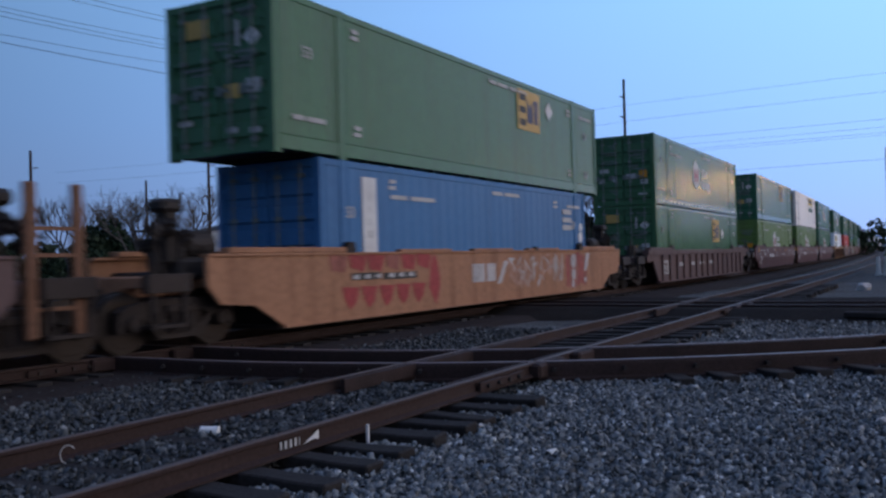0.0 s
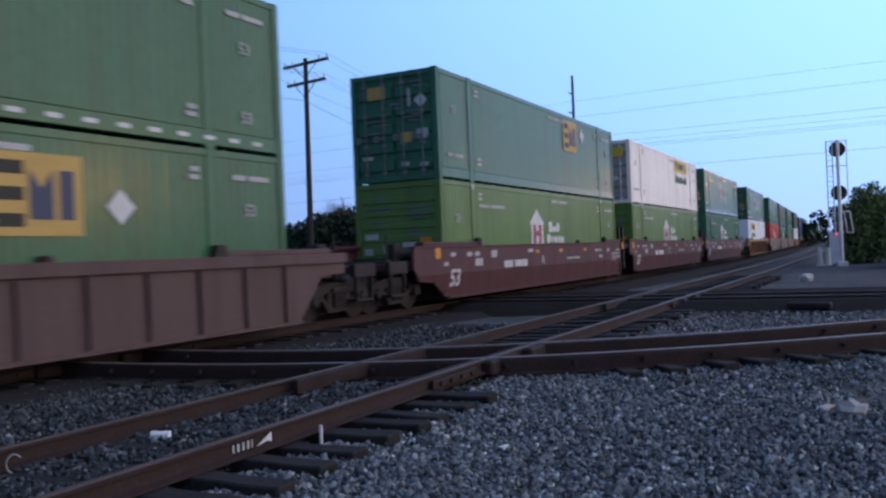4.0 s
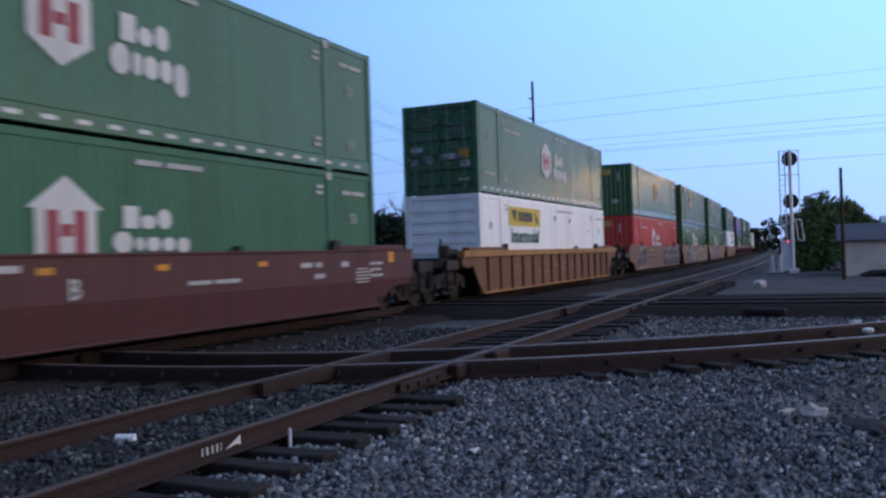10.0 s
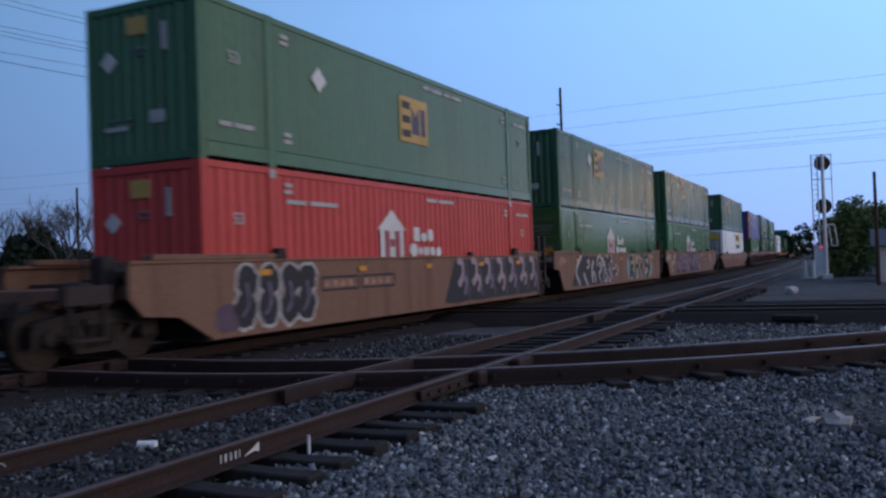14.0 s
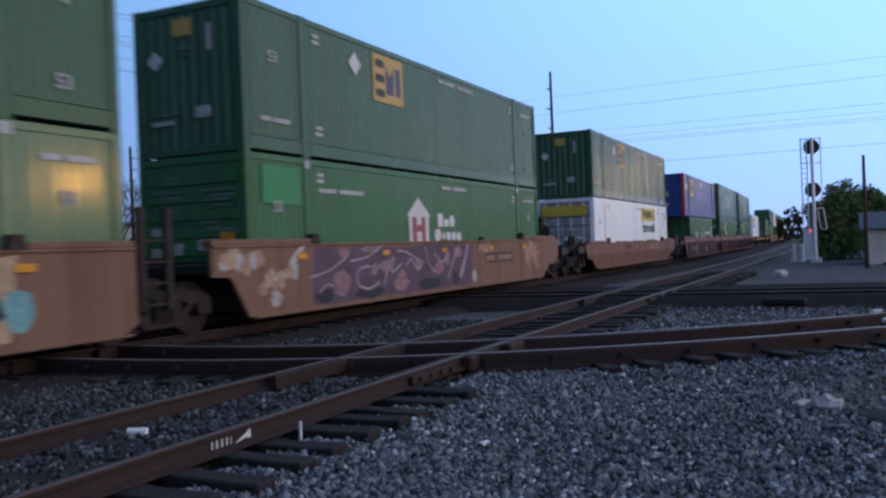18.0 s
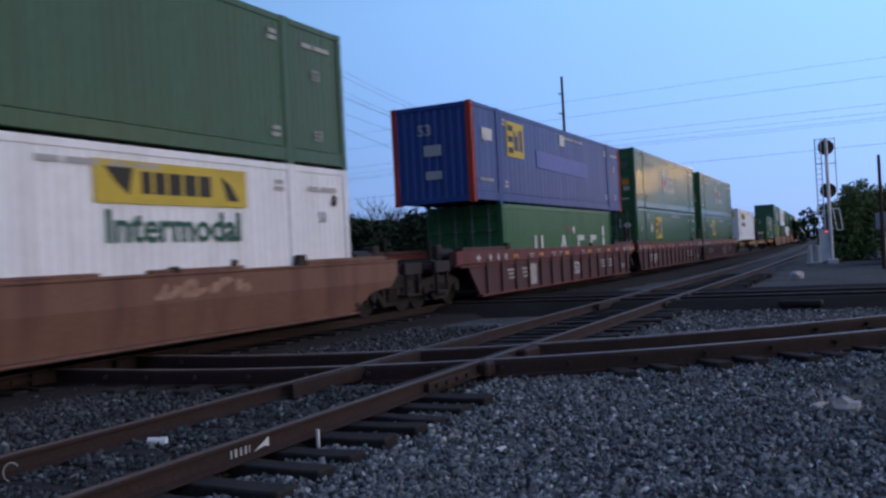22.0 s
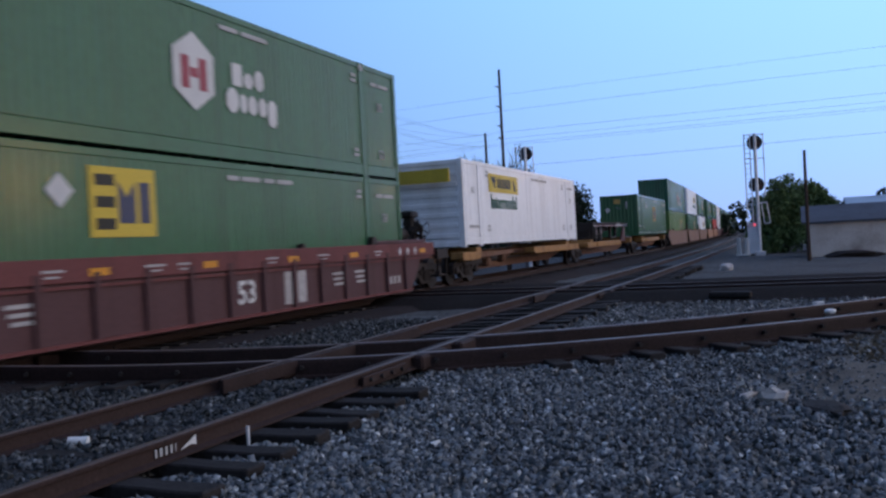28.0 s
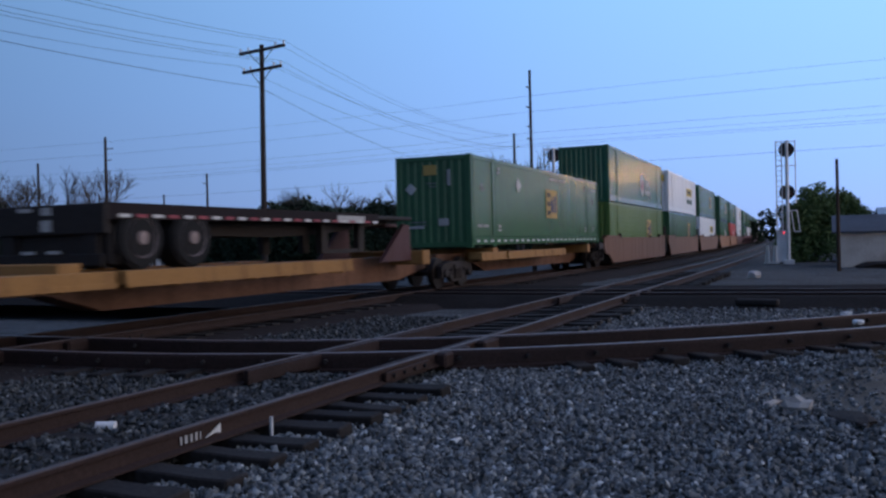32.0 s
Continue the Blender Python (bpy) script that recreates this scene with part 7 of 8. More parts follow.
def relay_posts():
    for y in (3.0, 3.45):
        t = thing("marker_post", "short white post beside the signal", "post", "posts beside the signal", at=pose(57.6, y, -0.42))
        bm = bmesh.new()
        tube(bm, (0, 0, 0), (0, 0, 1.15), 0.16, 0.09, 10)
        box(bm, -0.22, 0.22, -0.22, 0.22, 0, 0.12, 0.02)
        part("post", bm, M_WHITE, t)
    c = thing("relay_case", "grey steel relay cabinet beside the signal mast", "cabinet", at=pose(58.3, 2.55, -0.42))
    bm = bmesh.new()
    box(bm, -0.3, 0.3, -0.38, 0.38, 0.1, 2.0, 0.03)
    box(bm, -0.36, 0.36, -0.44, 0.44, 2.0, 2.07, 0.02)
    part("body", bm, M_GALV, c)
    bm = bmesh.new()
    tube(bm, (-0.36, -0.05, 1.93), (-0.30, -0.05, 1.93), 0.04, seg=10)
    part("lamp", bm, glow("red_marker_lamp", (1.0, 0.05, 0.06), 3.0), c, "small lit red lamp")


relay_posts()


def utility_pole(at, height, arms=(), lean=0.0, label="weathered wooden utility pole", spikes=(), r=0.17):
    p = thing("utility_pole", label, "utility pole", "utility poles", at=at)
    bm = bmesh.new()
    tube(bm, (0, 0, -0.5), (0, 0, height), r, r * 0.65, 10)
    part("pole", bm, M_POLE, p)
    for z, w, turn in arms:
        bm = bmesh.new()
        box(bm, -w, w, -0.06, 0.06, z - 0.07, z + 0.07, 0.01)
        a = part("crossarm", bm, M_POLE, p)
        a.matrix_basis = pose(0, 0, 0, 0, 0, turn)
        bm = bmesh.new()
        for k in (-0.95, -0.6, 0.6, 0.95):
            tube(bm, (k * w, 0, z + 0.07), (k * w, 0, z + 0.24), 0.04, 0.05, 8)
        part("insulator", bm, M_GALV, a)
        bm = bmesh.new()
        for e in (-1, 1):
            tube(bm, (e * w * 0.55, 0.07, z - 0.05), (0, 0.1, z - 0.8), 0.02, seg=5)
        part("brace", bm, M_DARK, a)
    for z, w in spikes:
        bm = bmesh.new()
        tube(bm, (0, 0, z), (w, 0, z + 0.12), 0.05, 0.04, 6)
        part("bracket", bm, M_POLE, p)
    return p


def polar(azimuth, dist, z):
    return Vector((dist * math.cos(radians(azimuth)), dist * math.sin(radians(azimuth)), z))


utility_pole(pose(36.6, 26.2, -0.8, 0, 1.0), 12.5, ((12.25, 1.62, 80), (11.25, 1.38, 80)), label="wooden utility pole with two crossarms")
utility_pole(pose(77.7, 26.9, -0.8), 12.4)
utility_pole(pose(55.0, 17.85, -0.8, 0, 0, 108), 13.5, spikes=((12.3, 0.28), (11.0, 0.32), (9.7, 0.28), (8.9, 0.25)), r=0.13, label="tall bare wooden utility pole")
for az, el, d, sp in ((45.08, 7.06, 80, ((11.0, 0.9), (10.0, 0.7), (9.0, 0.5))), (48.88, 5.39, 95, ()), (39.08, 4.84, 105, ((9.8, -0.8),)), (41.72, 3.53, 140, ()), (55.4, 7.1, 80, ((10.6, 0.7),))):
    q = polar(az, d, -0.8)
    utility_pole(Matrix.Translation(q), 1.31 + d * math.tan(radians(el)) + 0.8, spikes=sp)
utility_pole(pose(44.5, -0.45, -0.45), 5.3, r=0.10, label="short bare wooden pole beside the hut")


def wire(a, b, sag, r=0.008, label="thin black overhead wire above the tracks"):
    bm = bmesh.new()
    a, b = Vector(a), Vector(b)
    pts = []
    for i in range(17):
        f = i / 16
        p = a.lerp(b, f)
        p.z -= sag * 4 * f * (1 - f)
        pts.append(p)
    side = (b - a).cross(Vector((0, 0, 1))).normalized()
    rows = [[bm.verts.new(p + side * (r * math.cos(k * math.tau / 4)) + Vector((0, 0, r * math.sin(k * math.tau / 4)))) for k in range(4)] for p in pts]
    for u, v in zip(rows, rows[1:]):
        for k in range(4):
            bm.faces.new((u[k], u[(k + 1) % 4], v[(k + 1) % 4], v[k]))
    ob = part("overhead_wire", bm, M_WIRE)
    return tagged(ob, label, "wire", "overhead wires")


for dy, z in ((-1.5, 11.72), (-0.95, 11.72), (1.5, 11.72), (-1.3, 10.72), (-0.8, 10.72), (1.3, 10.72)):
    wire((-14, 26.2 + dy, z), (36.6, 26.2 + dy, z), 1.5)
    wire((36.6, 26.2 + dy, z), (77.7, 26.9 + dy * 0.6, z - 0.4), 1.2)
wire((-14, 26.2, 9.6), (36.6, 26.2, 9.5), 0.9, 0.011, "thick black overhead cable beyond the train")
wire((36.6, 26.2, 9.5), (77.7, 26.9, 7.5), 1.2, 0.012, "thick black overhead cable beyond the train")
for z0, z1, r in ((11.0, 11.1, 0.006), (9.95, 10.0, 0.007), (8.55, 8.75, 0.007), (8.1, 8.3, 0.006), (7.8, 7.95, 0.007), (7.65, 7.8, 0.006), (6.2, 6.75, 0.008)):
    wire((55.0, 17.85, z0), (55.6, -45, z1 - 0.2), -0.25 if z0 > 9 else 0.0, r)
    wire((55.0, 17.85, z0), (54.5, 75, z0 - 0.2), 0.4, r)


def limb(bm, a, b, r0, r1, seg):
    """A tapered length of trunk, branch or twig."""
    d = (b - a).normalized()
    u = d.orthogonal().normalized()
    v = d.cross(u)
    lo, hi = ([bm.verts.new(p + (u * math.cos(k * math.tau / seg) + v * math.sin(k * math.tau / seg)) * r) for k in range(seg)] for p, r in ((a, r0), (b, r1)))
    for k in range(seg):
        bm.faces.new((lo[k], lo[(k + 1) % seg], hi[(k + 1) % seg], hi[k]))


def tree(name, at, height, spread, seed, leafy, label, category="tree"):
    rng = random.Random(seed)
    t = thing(name, label, category, "trees beyond the tracks", at=at)
    bm = bmesh.new()

    def grow(p, d, length, r, depth):
        q = p + d * length
        limb(bm, p, q, r, r * 0.68, 3 if depth > 2 else 6)
        if depth >= 5 or r < 0.005:
            return
        for _ in range(rng.choice((2, 3, 3)) if leafy or depth < 2 else rng.choice((2, 3, 3, 4))):
            nd = (d + Vector((rng.uniform(-1, 1), rng.uniform(-1, 1), rng.uniform(-0.25, 0.7) if leafy else rng.uniform(-0.1, 0.95))) * 0.75).normalized()
            grow(p + d * length * rng.uniform(0.6, 1.0), nd, length * (rng.uniform(0.6, 0.85) if leafy else rng.uniform(0.66, 0.86)), r * (0.58 if leafy else 0.64), depth + 1)

    grow(Vector((0, 0, -0.2)), Vector((0.03, 0.02, 1)).normalized(), height * (0.28 if leafy else 0.285), (0.02 if leafy else 0.0165) * height, 0)
    part("trunk", bm, M_BARK, t)
    if leafy:
        part("crown", leaf_mesh(seed, height, spread, leafy), None, t)
    return t


def leaf_cloud(name, seed, count, centres, radii, mat, size=(0.06, 0.16)):
    """Many small leaves round a set of clump centres."""
    rng = np.random.default_rng(seed)
    centres, radii = np.array(centres, float), np.array(radii, float)
    pick = rng.integers(0, len(centres), count)
    dirs = rng.normal(0, 1, (count, 3))
    dirs /= np.linalg.norm(dirs, axis=1)[:, None]
    c = centres[pick] + dirs * (radii[pick] * rng.uniform(0.45, 1.08, count) ** 0.6)[:, None]
    s = rng.uniform(size[0], size[1], count)
    a = rng.normal(0, 1, (count, 3))
    a /= np.linalg.norm(a, axis=1)[:, None]
    b = np.cross(a, rng.normal(0, 1, (count, 3)))
    b /= np.linalg.norm(b, axis=1)[:, None]
    v = np.stack([c - a * s[:, None], c + b * s[:, None] * 0.6, c + a * s[:, None], c - b * s[:, None] * 0.6], 1).reshape(-1, 3)
    me = bpy.data.meshes.new(name)
    me.from_pydata(v.tolist(), [], np.arange(4 * count).reshape(-1, 4).tolist())
    me.materials.append(mat)
    return me


def leaf_mesh(seed, height, spread, mat):
    rng = np.random.default_rng(seed)
    k = 34
    f = rng.uniform(0, 1, k)
    ang, rad = rng.uniform(0, math.tau, k), spread * 0.62 * np.sqrt(rng.uniform(0, 1, k)) * (1.05 - 0.75 * f)
    centres = np.stack([rad * np.cos(ang), rad * np.sin(ang), height * (0.14 + 0.74 * f)], 1)
    return leaf_cloud("crown", seed, 9000, centres, spread * rng.uniform(0.16, 0.36, k), mat, (0.13, 0.30) if mat is M_PINE else (0.06, 0.16))


tree("bush", pose(63, 0.75, -0.5), 5.1, 3.4, 11, M_LEAF, "dense dark green bush behind the hut", "bush")
tree("bush", pose(64, -0.9, -0.5), 4.8, 3.0, 12, M_LEAF, "dense dark green bush behind the hut", "bush")
tree("bush", pose(62, 1.6, -0.5), 3.8, 2.6, 13, M_LEAF, "dense dark green bush behind the hut", "bush")
tree("bush", pose(63, -1.9, -0.5), 3.7, 2.0, 14, M_LEAF, "dense dark green bush behind the hut", "bush")

# bare trees and evergreens beyond the train
rt = random.Random(8)
for az, el, d in ((47.6, 5.2, 78), (49.8, 5.0, 80), (45.4, 4.6, 90), (51.8, 4.6, 84), (25.2, 4.6, 90), (22.8, 5.4, 86), (17.6, 4.8, 90), (29.6, 4.7, 90), (48.5, 5.6, 84), (46.2, 5.9, 82), (50.6, 4.6, 88), (53.5, 4.4, 86), (39.8, 3.3, 100), (33.4, 4.6, 84), (31.0, 4.6, 92), (28.2, 5.0, 88), (26.5, 5.4, 86), (24.0, 5.6, 84), (21.8, 6.6, 80), (20.4, 6.9, 80), (19.0, 6.9, 82), (36.2, 3.4, 92), (14.5, 3.6, 110), (33.2, 4.7, 80), (27.3, 4.0, 86), (18.7, 7.2, 78), (40.0, 3.5, 100)):
    tree("bare_tree", Matrix.Translation(polar(az, d, -0.9)) @ pose(0, 0, 0, 0, 0, rt.uniform(0, 360)), (1.31 + d * math.tan(radians(el)) + 0.4) * (1.2 if az > 40 else 1.1), 3.0, rt.randint(0, 9999), None, "bare leafless tree beyond the tracks")
for az, el, d, w in ((32.0, 2.7, 76, 2.8), (29.6, 2.3, 78, 2.8), (27.2, 2.6, 78, 2.8), (24.4, 2.6, 80, 2.8), (22.2, 2.4, 80, 2.6), (36.4, 2.0, 84, 2.6), (49.4, 1.9, 90, 2.6), (46.6, 1.7, 92, 2.6), (35.0, 2.9, 78, 2.4), (33.2, 3.1, 80, 2.6), (30.8, 2.4, 82, 2.4), (28.5, 2.8, 80, 2.8), (25.6, 3.0, 82, 2.6), (23.2, 3.0, 82, 2.6), (21.0, 2.6, 84, 2.6), (51.6, 2.9, 82, 2.6), (37.6, 1.9, 90, 2.4), (13.6, 3.6, 120, 3.0)):
    tree("evergreen_tree", Matrix.Translation(polar(az, d, -0.9)), 1.31 + d * math.tan(radians(0.88 * el)) + 0.9, w * 2.0, rt.randint(0, 9999), M_PINE, "dark evergreen tree beyond the tracks")

# far woods all round the skyline
rng = np.random.default_rng(2)
cs, rs = [], []
for az in np.concatenate([np.arange(-45, 14, 0.55), np.arange(14, 75, 0.42), np.arange(75, 315, 3.0)]):
    d = (135 if az > 12 else 210) + rng.uniform(-14, 14)
    h = d * math.tan(radians(1.5 + 0.45 * math.sin(az * 0.9) + 0.3 * math.sin(az * 2.3 + 1)))
    for k in range(3):
        p = polar(az + rng.uniform(-0.4, 0.4), d, 0.3 + h * (0.2 + 0.33 * k))
        cs.append(tuple(p))
        rs.append(rng.uniform(0.9, 2.0))
tagged(new("far_woods", leaf_cloud("far_woods", 4, 110000, cs, rs, M_PINE, (0.28, 0.62))), "dark line of woods along the skyline", "woods", kind="stuff")

def hut():
    h = thing("trackside_hut", "low pale block hut with a dark grey pitched roof", "hut", at=pose(50.5, -0.55, -0.45, 0, 0, -90))
    L, D, E, R = 16.0, 5.0, 1.95, 2.74
    bm = bmesh.new()
    box(bm, 0, L, -0.1, 0.1, 0, E)
    part("front_wall", bm, M_CONCRETE, h)
    bm = bmesh.new()
    box(bm, 0, L, D - 0.1, D + 0.1, 0, E)
    part("back_wall", bm, M_CONCRETE, h)
    for x in (0.1, L - 0.1):
        bm = bmesh.new()
        vs = [(0.1, 0), (D - 0.1, 0), (D - 0.1, E), (D / 2, R - 0.1), (0.1, E)]
        a = [bm.verts.new((x - 0.1, y, z)) for y, z in vs]
        b = [bm.verts.new((x + 0.1, y, z)) for y, z in vs]
        bm.faces.new(a), bm.faces.new(b)
        for i in range(5):
            bm.faces.new((a[i], a[(i + 1) % 5], b[(i + 1) % 5], b[i]))
        bmesh.ops.recalc_face_normals(bm, faces=bm.faces)
        part("gable_wall", bm, M_CONCRETE, h)
    for s in (-1, 1):
        bm = bmesh.new()
        e0 = D / 2 + s * (D / 2 + 0.35)
        o = [(e0, E - 0.12), (D / 2, R), (D / 2, R + 0.09), (e0, E - 0.03)]
        a = [bm.verts.new((-0.35, y, z)) for y, z in o]
        b = [bm.verts.new((L + 0.35, y, z)) for y, z in o]
        bm.faces.new(a), bm.faces.new(b)
        for i in range(4):
            bm.faces.new((a[i], a[(i + 1) % 4], b[(i + 1) % 4], b[i]))
        bmesh.ops.recalc_face_normals(bm, faces=bm.faces)
        part("roof", bm, M_ROOF, h)


hut()


def back_shed():
    h = thing("storage_shed", "long shed with a pale blue metal roof behind the hut", "shed", at=pose(62.0, -3.3, -0.5, 0, 0, -90))
    bm = bmesh.new()
    box(bm, 0, 30, 0, 7.0, 0, 2.75)
    part("wall", bm, M_CONCRETE, h)
    paint = surface("pale_blue_metal_roof", (0.30, 0.38, 0.46), 0.5, 0.2, var=0.12, grain=4, stain=0.4)
    for side in (-1, 1):
        bm = bmesh.new()
        e0 = 3.5 + side * 3.9
        o = [(e0, 2.7), (3.5, 3.5), (3.5, 3.58), (e0, 2.78)]
        u, v = ([bm.verts.new((x, y, z)) for y, z in o] for x in (-0.3, 30.3))
        bm.faces.new(u), bm.faces.new(v)
        for i in range(4):
            bm.faces.new((u[i], u[(i + 1) % 4], v[(i + 1) % 4], v[i]))
        bmesh.ops.recalc_face_normals(bm, faces=bm.faces)
        part("roof", bm, paint, h)


back_shed()


def far_building():
    h = thing("far_building", "pale building with a grey lean-to roof beyond the tracks", "building", at=Matrix.Translation(polar(44.0, 92, -0.9)) @ pose(0, 0, 0, 0, 0, -44))
    siding = surface("pale_siding", (0.62, 0.64, 0.66), 0.8, var=0.2, grain=4, stain=0.6)
    bm = bmesh.new()
    prism(bm, [(-3.2, 0), (2.0, 0), (2.0, 6.3), (-3.2, 5.3)], -1.7, 1.8)
    part("wall", bm, siding, h)
    bm = bmesh.new()
    box(bm, 2.0, 3.1, -1.9, 1.9, 0, 6.75)
    part("end_wall", bm, surface("white_siding", (0.78, 0.79, 0.80), 0.8, var=0.12, grain=5, stain=0.4), h)
    bm = bmesh.new()
    prism(bm, [(-3.6, 5.24), (2.0, 6.32), (2.0, 6.95), (-3.6, 5.60)], -2.0, 2.1)
    part("roof", bm, M_ROOF, h)
    for x in (-2.2, -0.4):
        bm = bmesh.new()
        box(bm, x, x + 0.8, -1.74, -1.69, 1.6, 4.4)
        part("window", bm, M_DARK, h, "dark window")
    g = thing("steel_gantry", "dark steel gantry frame beside the far building", "gantry", at=Matrix.Translation(polar(42.4, 88, -0.9)) @ pose(0, 0, 0, 0, 0, -47))
    for y in (-1.5, 1.5):
        bm = bmesh.new()
        box(bm, -0.12, 0.12, y - 0.12, y + 0.12, 0, 4.9)
        part("leg", bm, M_DARK, g)
    bm = bmesh.new()
    box(bm, -0.12, 0.12, -2.0, 1.7, 4.7, 4.95)
    part("beam", bm, M_DARK, g)


far_building()

M_LAMP_WHITE = glow("white_yard_lamp", (1.0, 0.95, 0.8), 12.0)
M_LAMP_WARM = glow("warm_lamp", (1.0, 0.62, 0.28), 3.5)
M_LAMP_HALO = glow("warm_lamp_halo", (1.0, 0.42, 0.12), 0.9)
for az, el, d, r, m in ((50.0, 0.5, 100, 0.26, M_LAMP_WHITE), (38.2, 0.2, 100, 0.30, M_LAMP_WHITE), (38.0, -0.28, 100, 0.26, M_LAMP_WHITE), (35.62, 0.48, 100, 0.16, M_LAMP_WHITE), (32.54, 0.4, 100, 0.12, M_LAMP_WHITE), (31.8, -0.15, 100, 0.13, M_LAMP_WHITE), (30.6, -0.02, 100, 0.17, M_LAMP_WHITE), (17.85, 1.55, 47, 0.20, M_LAMP_WARM)):
    p = polar(az, d, 1.31 + d * math.tan(radians(el)))
    lp = thing("yard_lamp", "small lit lamp far beyond the tracks", "lamp", "yard lamps", at=Matrix.Translation((p.x, p.y, -0.9)))
    bm = bmesh.new()
    tube(bm, (0, 0, 0), (0, 0, p.z + 0.9 - r), 0.05, seg=6)
    part("post", bm, M_DARK, lp)
    bm = bmesh.new()
    bmesh.ops.create_icosphere(bm, subdivisions=2, radius=r, matrix=Matrix.Translation((0, 0, p.z + 0.9)))
    part("globe", bm, m, lp, "glowing globe")
    # added emitting disc behind the globe stands for the lamp's orange halo
    if m is M_LAMP_WARM:
        bm = bmesh.new()
        f = Vector((-p.x, -p.y, 0)).normalized()
        c = Vector((0, 0, p.z + 0.9)) - f * 0.12
        tube(bm, c, c + f * 0.05, 0.29, 0.27, 20)
        part("reflector", bm, M_LAMP_HALO, lp, "orange glowing disc for the lamp halo")

# sodium street lamps on the road behind the viewer's right, which shine back from the container sides
for x, y, z in ((31.0, -15.0, 5.2), (225.0, -30.0, 18.3)):
    lp = thing("street_lamp", "street lamp with an orange sodium head", "street lamp", "street lamps", at=pose(x, y, -0.4))
    bm = bmesh.new()
    tube(bm, (0, 0, 0), (0, 0, z + 0.4), 0.09, 0.06, 8)
    tube(bm, (0, 0, z + 0.4), (-0.6, 1.0, z + 0.55), 0.04, seg=6)
    part("post", bm, M_GALV, lp)
    bm = bmesh.new()
    box(bm, -0.78, -0.52, 0.95, 1.35, z + 0.40, z + 0.58, 0.05)
    part("lamp_head", bm, glow("sodium_lamp_head", (1.0, 0.50, 0.09), 1300.0 if x < 100 else 11000.0), lp, "glowing orange lamp head")


# ---- litter and small things on the ground ----
def litter(name, label, category, at, build, mat):
    bm = bmesh.new()
    build(bm)
    ob = part(name, bm, mat)
    ob.matrix_basis = at
    return tagged(ob, label, category)


def crumple(bm, sx, sy, sz, seed):
    bmesh.ops.create_icosphere(bm, subdivisions=2, radius=1.0)
    r = random.Random(seed)
    for v in bm.verts:
        k = 1 + r.uniform(-0.28, 0.28)
        v.co = Vector((v.co.x * sx * k, v.co.y * sy * k, v.co.z * sz * k))


M_RAG = surface("dirty_pale_cloth", (0.40, 0.38, 0.36), 0.9, var=0.15, grain=20)
litter("paper_cup", "white paper cup lying between the rails", "litter", pose(5.44, 5.52, -0.130, 0, 8, -64.5), lambda b: (tube(b, (-0.075, 0, 0), (0.075, 0, 0.006), 0.030, 0.042, 14), tube(b, (0.075, 0, 0.006), (0.082, 0, 0.006), 0.046, 0.046, 14)), M_PAPER)
litter("white_stone", "large pale stone beyond the far crossing track", "stone", pose(36.6, 2.72, -0.22), lambda b: crumple(b, 0.2, 0.26, 0.17, 2), M_STONE_WHITE)
litter("pale_rag", "dirty pale rag lying on the ballast", "litter", pose(8.35, 0.27, -0.20, 0, 0, 20), lambda b: crumple(b, 0.10, 0.13, 0.085, 3), M_RAG)
litter("pale_rag", "dirty pale rag lying on the ballast", "litter", pose(8.5, 0.5, -0.215, 0, 0, 70), lambda b: crumple(b, 0.04, 0.18, 0.025, 7), M_RAG)
litter("dark_clod", "low dark clod of burnt earth among the stones", "clod", pose(8.0, -0.16, -0.235, 0, 0, 30), lambda b: crumple(b, 0.26, 0.16, 0.05, 11), M_TIE)
litter("white_chip", "white plastic scrap by the crossing rail", "litter", pose(14.1, -0.38, 0.02, 0, 0, 40), lambda b: crumple(b, 0.06, 0.09, 0.04, 4), M_PAPER)
litter("white_chip", "white plastic scrap by the crossing rail", "litter", pose(15.6, -0.25, 0.02, 0, 0, 20), lambda b: crumple(b, 0.05, 0.09, 0.035, 5), M_PAPER)
litter("scrap_timber", "dark scrap timber on the ballast", "timber", pose(20.2, 1.45, -0.12, 0, 0, 80), lambda b: box(b, -0.45, 0.45, -0.12, 0.12, -0.08, 0.06, 0.03), M_TIE)
# this second heap stands for dark weeds and dirt at the hut's foot
litter("scrap_timber", "low dark heap for weeds and dirt before the hut", "timber", pose(48.2, -2.6, -0.3, 0, 0, 85), lambda b: crumple(b, 1.3, 0.5, 0.22, 6), M_TIE)
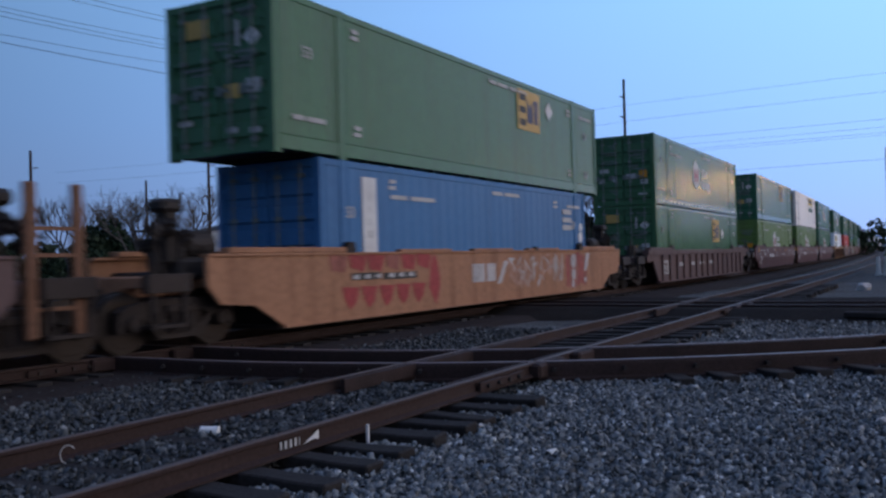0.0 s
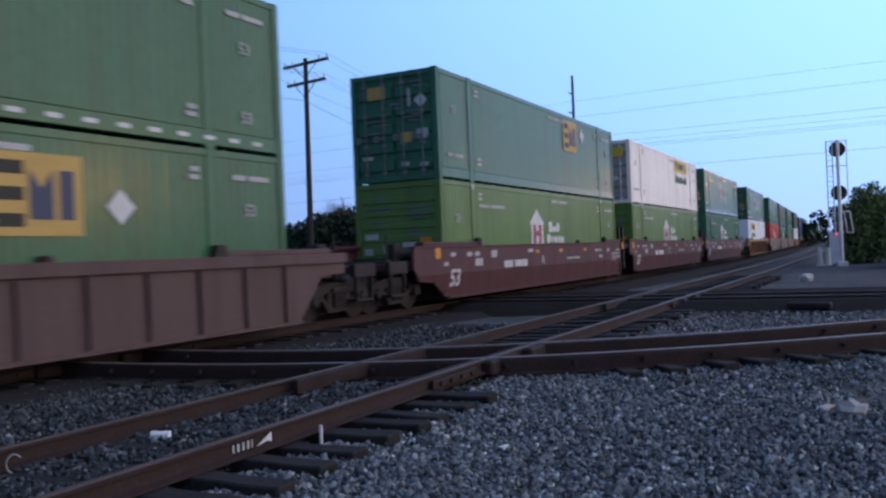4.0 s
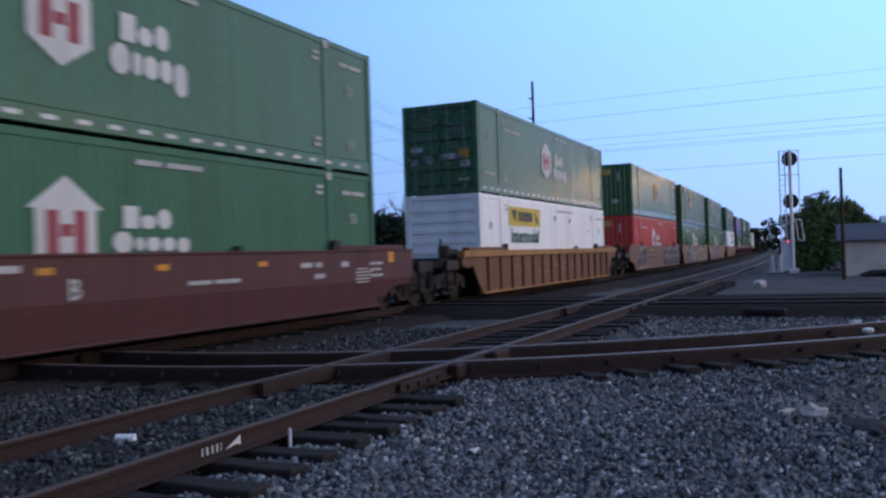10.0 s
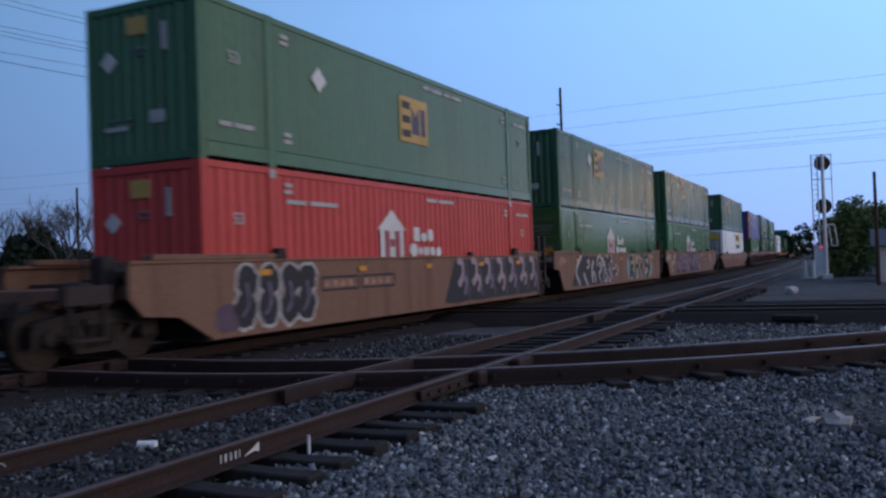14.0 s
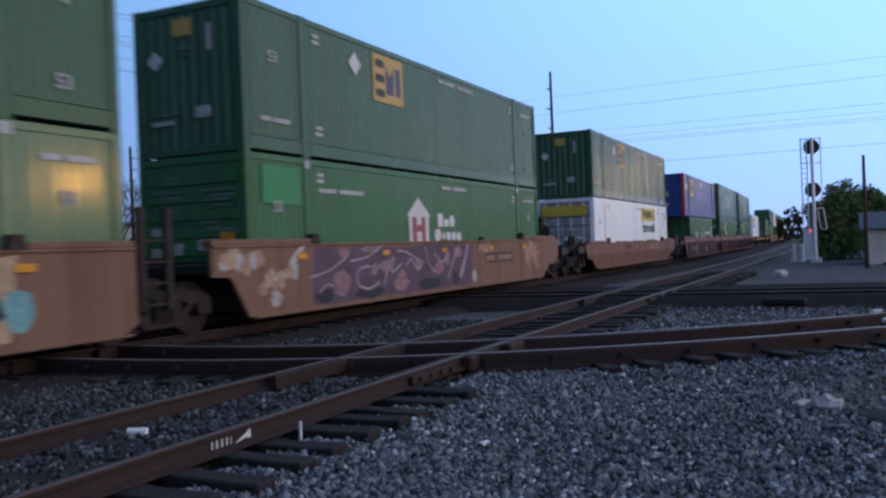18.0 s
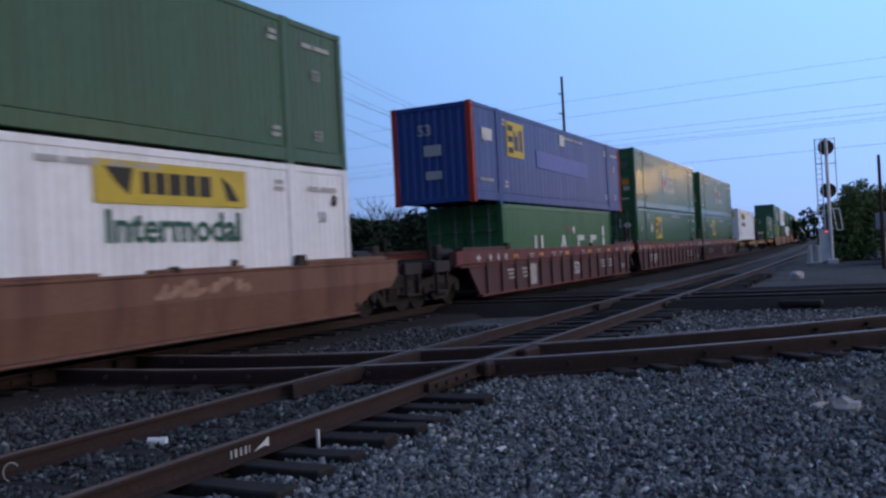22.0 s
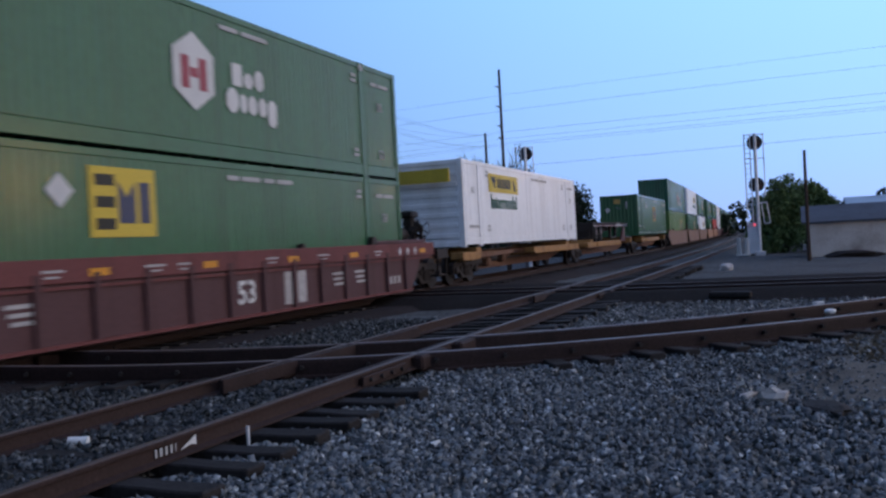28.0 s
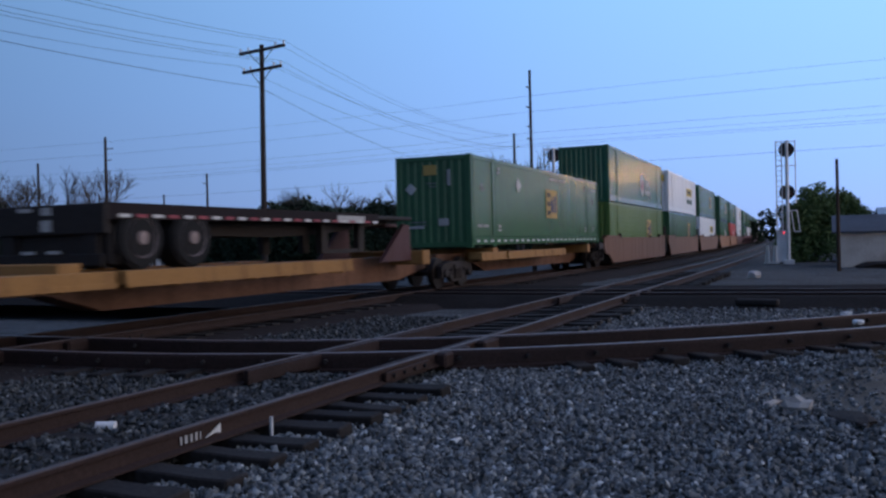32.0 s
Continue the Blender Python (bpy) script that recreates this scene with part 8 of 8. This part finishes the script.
litter("rail_stake", "white tipped marker stake beside the rail", "stake", pose(6.02, 4.27, -0.2), lambda b: box(b, -0.012, 0.012, -0.012, 0.012, -0.05, 0.11, 0.003), M_STONE_WHITE)


def hook(b):
    pts = [(0.09 * math.cos(a) * 0.6, 0.0, 0.06 + 0.07 * math.sin(a)) for a in np.linspace(0.6, 4.4, 12)] + [(0.03, 0.0, -0.06)]
    for p, q in zip(pts, pts[1:]):
        tube(b, p, q, 0.005, seg=5, caps=False)


litter("bent_rod", "pale bent wire hook beside the rail", "wire", pose(4.25, 5.78, -0.17, 0, 0, -40), hook, M_RAG)
# chalk marks on the web of the near rail
chalk = thing("chalk_mark", "white chalk marks on the side of the near rail", "chalk mark", at=pose(5.2, Y_B - GAUGE - 0.014, -0.09))
for i, (x, w) in enumerate(((-0.16, 0.03), (-0.11, 0.045), (-0.05, 0.04), (0.005, 0.04), (0.06, 0.015))):
    bm = bmesh.new()
    box(bm, x, x + w * 0.6, -0.004, 0.002, -0.03, 0.03)
    part("chalk_stroke", bm, M_GREY_MARK, chalk)
bm = bmesh.new()
prism(bm, [(0.12, -0.035), (0.30, 0.045), (0.30, -0.03), (0.24, -0.015)], -0.005, 0.002)
part("chalk_arrow", bm, M_WHITE, chalk)
# dry grass and earth patch near the right edge
def dry_patch():
    bm = bmesh.new()
    rng = np.random.default_rng(9)
    for _ in range(9000):
        a, r = rng.uniform(0, math.tau), math.sqrt(rng.uniform(0, 1))
        x, y = 12.2 + 1.9 * r * math.cos(a), -1.1 + 0.62 * r * math.sin(a)
        z = ground_height(x, y) + 0.03
        t = rng.uniform(0, math.tau)
        l = rng.uniform(0.03, 0.11)
        dx, dy = math.cos(t), math.sin(t)
        vs = [bm.verts.new((x - dy * 0.004, y + dx * 0.004, z)), bm.verts.new((x + dy * 0.004, y - dx * 0.004, z)), bm.verts.new((x + dx * l * 0.8, y + dy * l * 0.8, z + l * 0.6))]
        bm.faces.new(vs)
    tagged(part("dry_grass", bm, surface("dry_straw_grass", (0.135, 0.105, 0.062), 0.9, var=0.3)), "thin dry straw-coloured grass on the ballast edge", "grass", kind="stuff")


dry_patch()

motions()
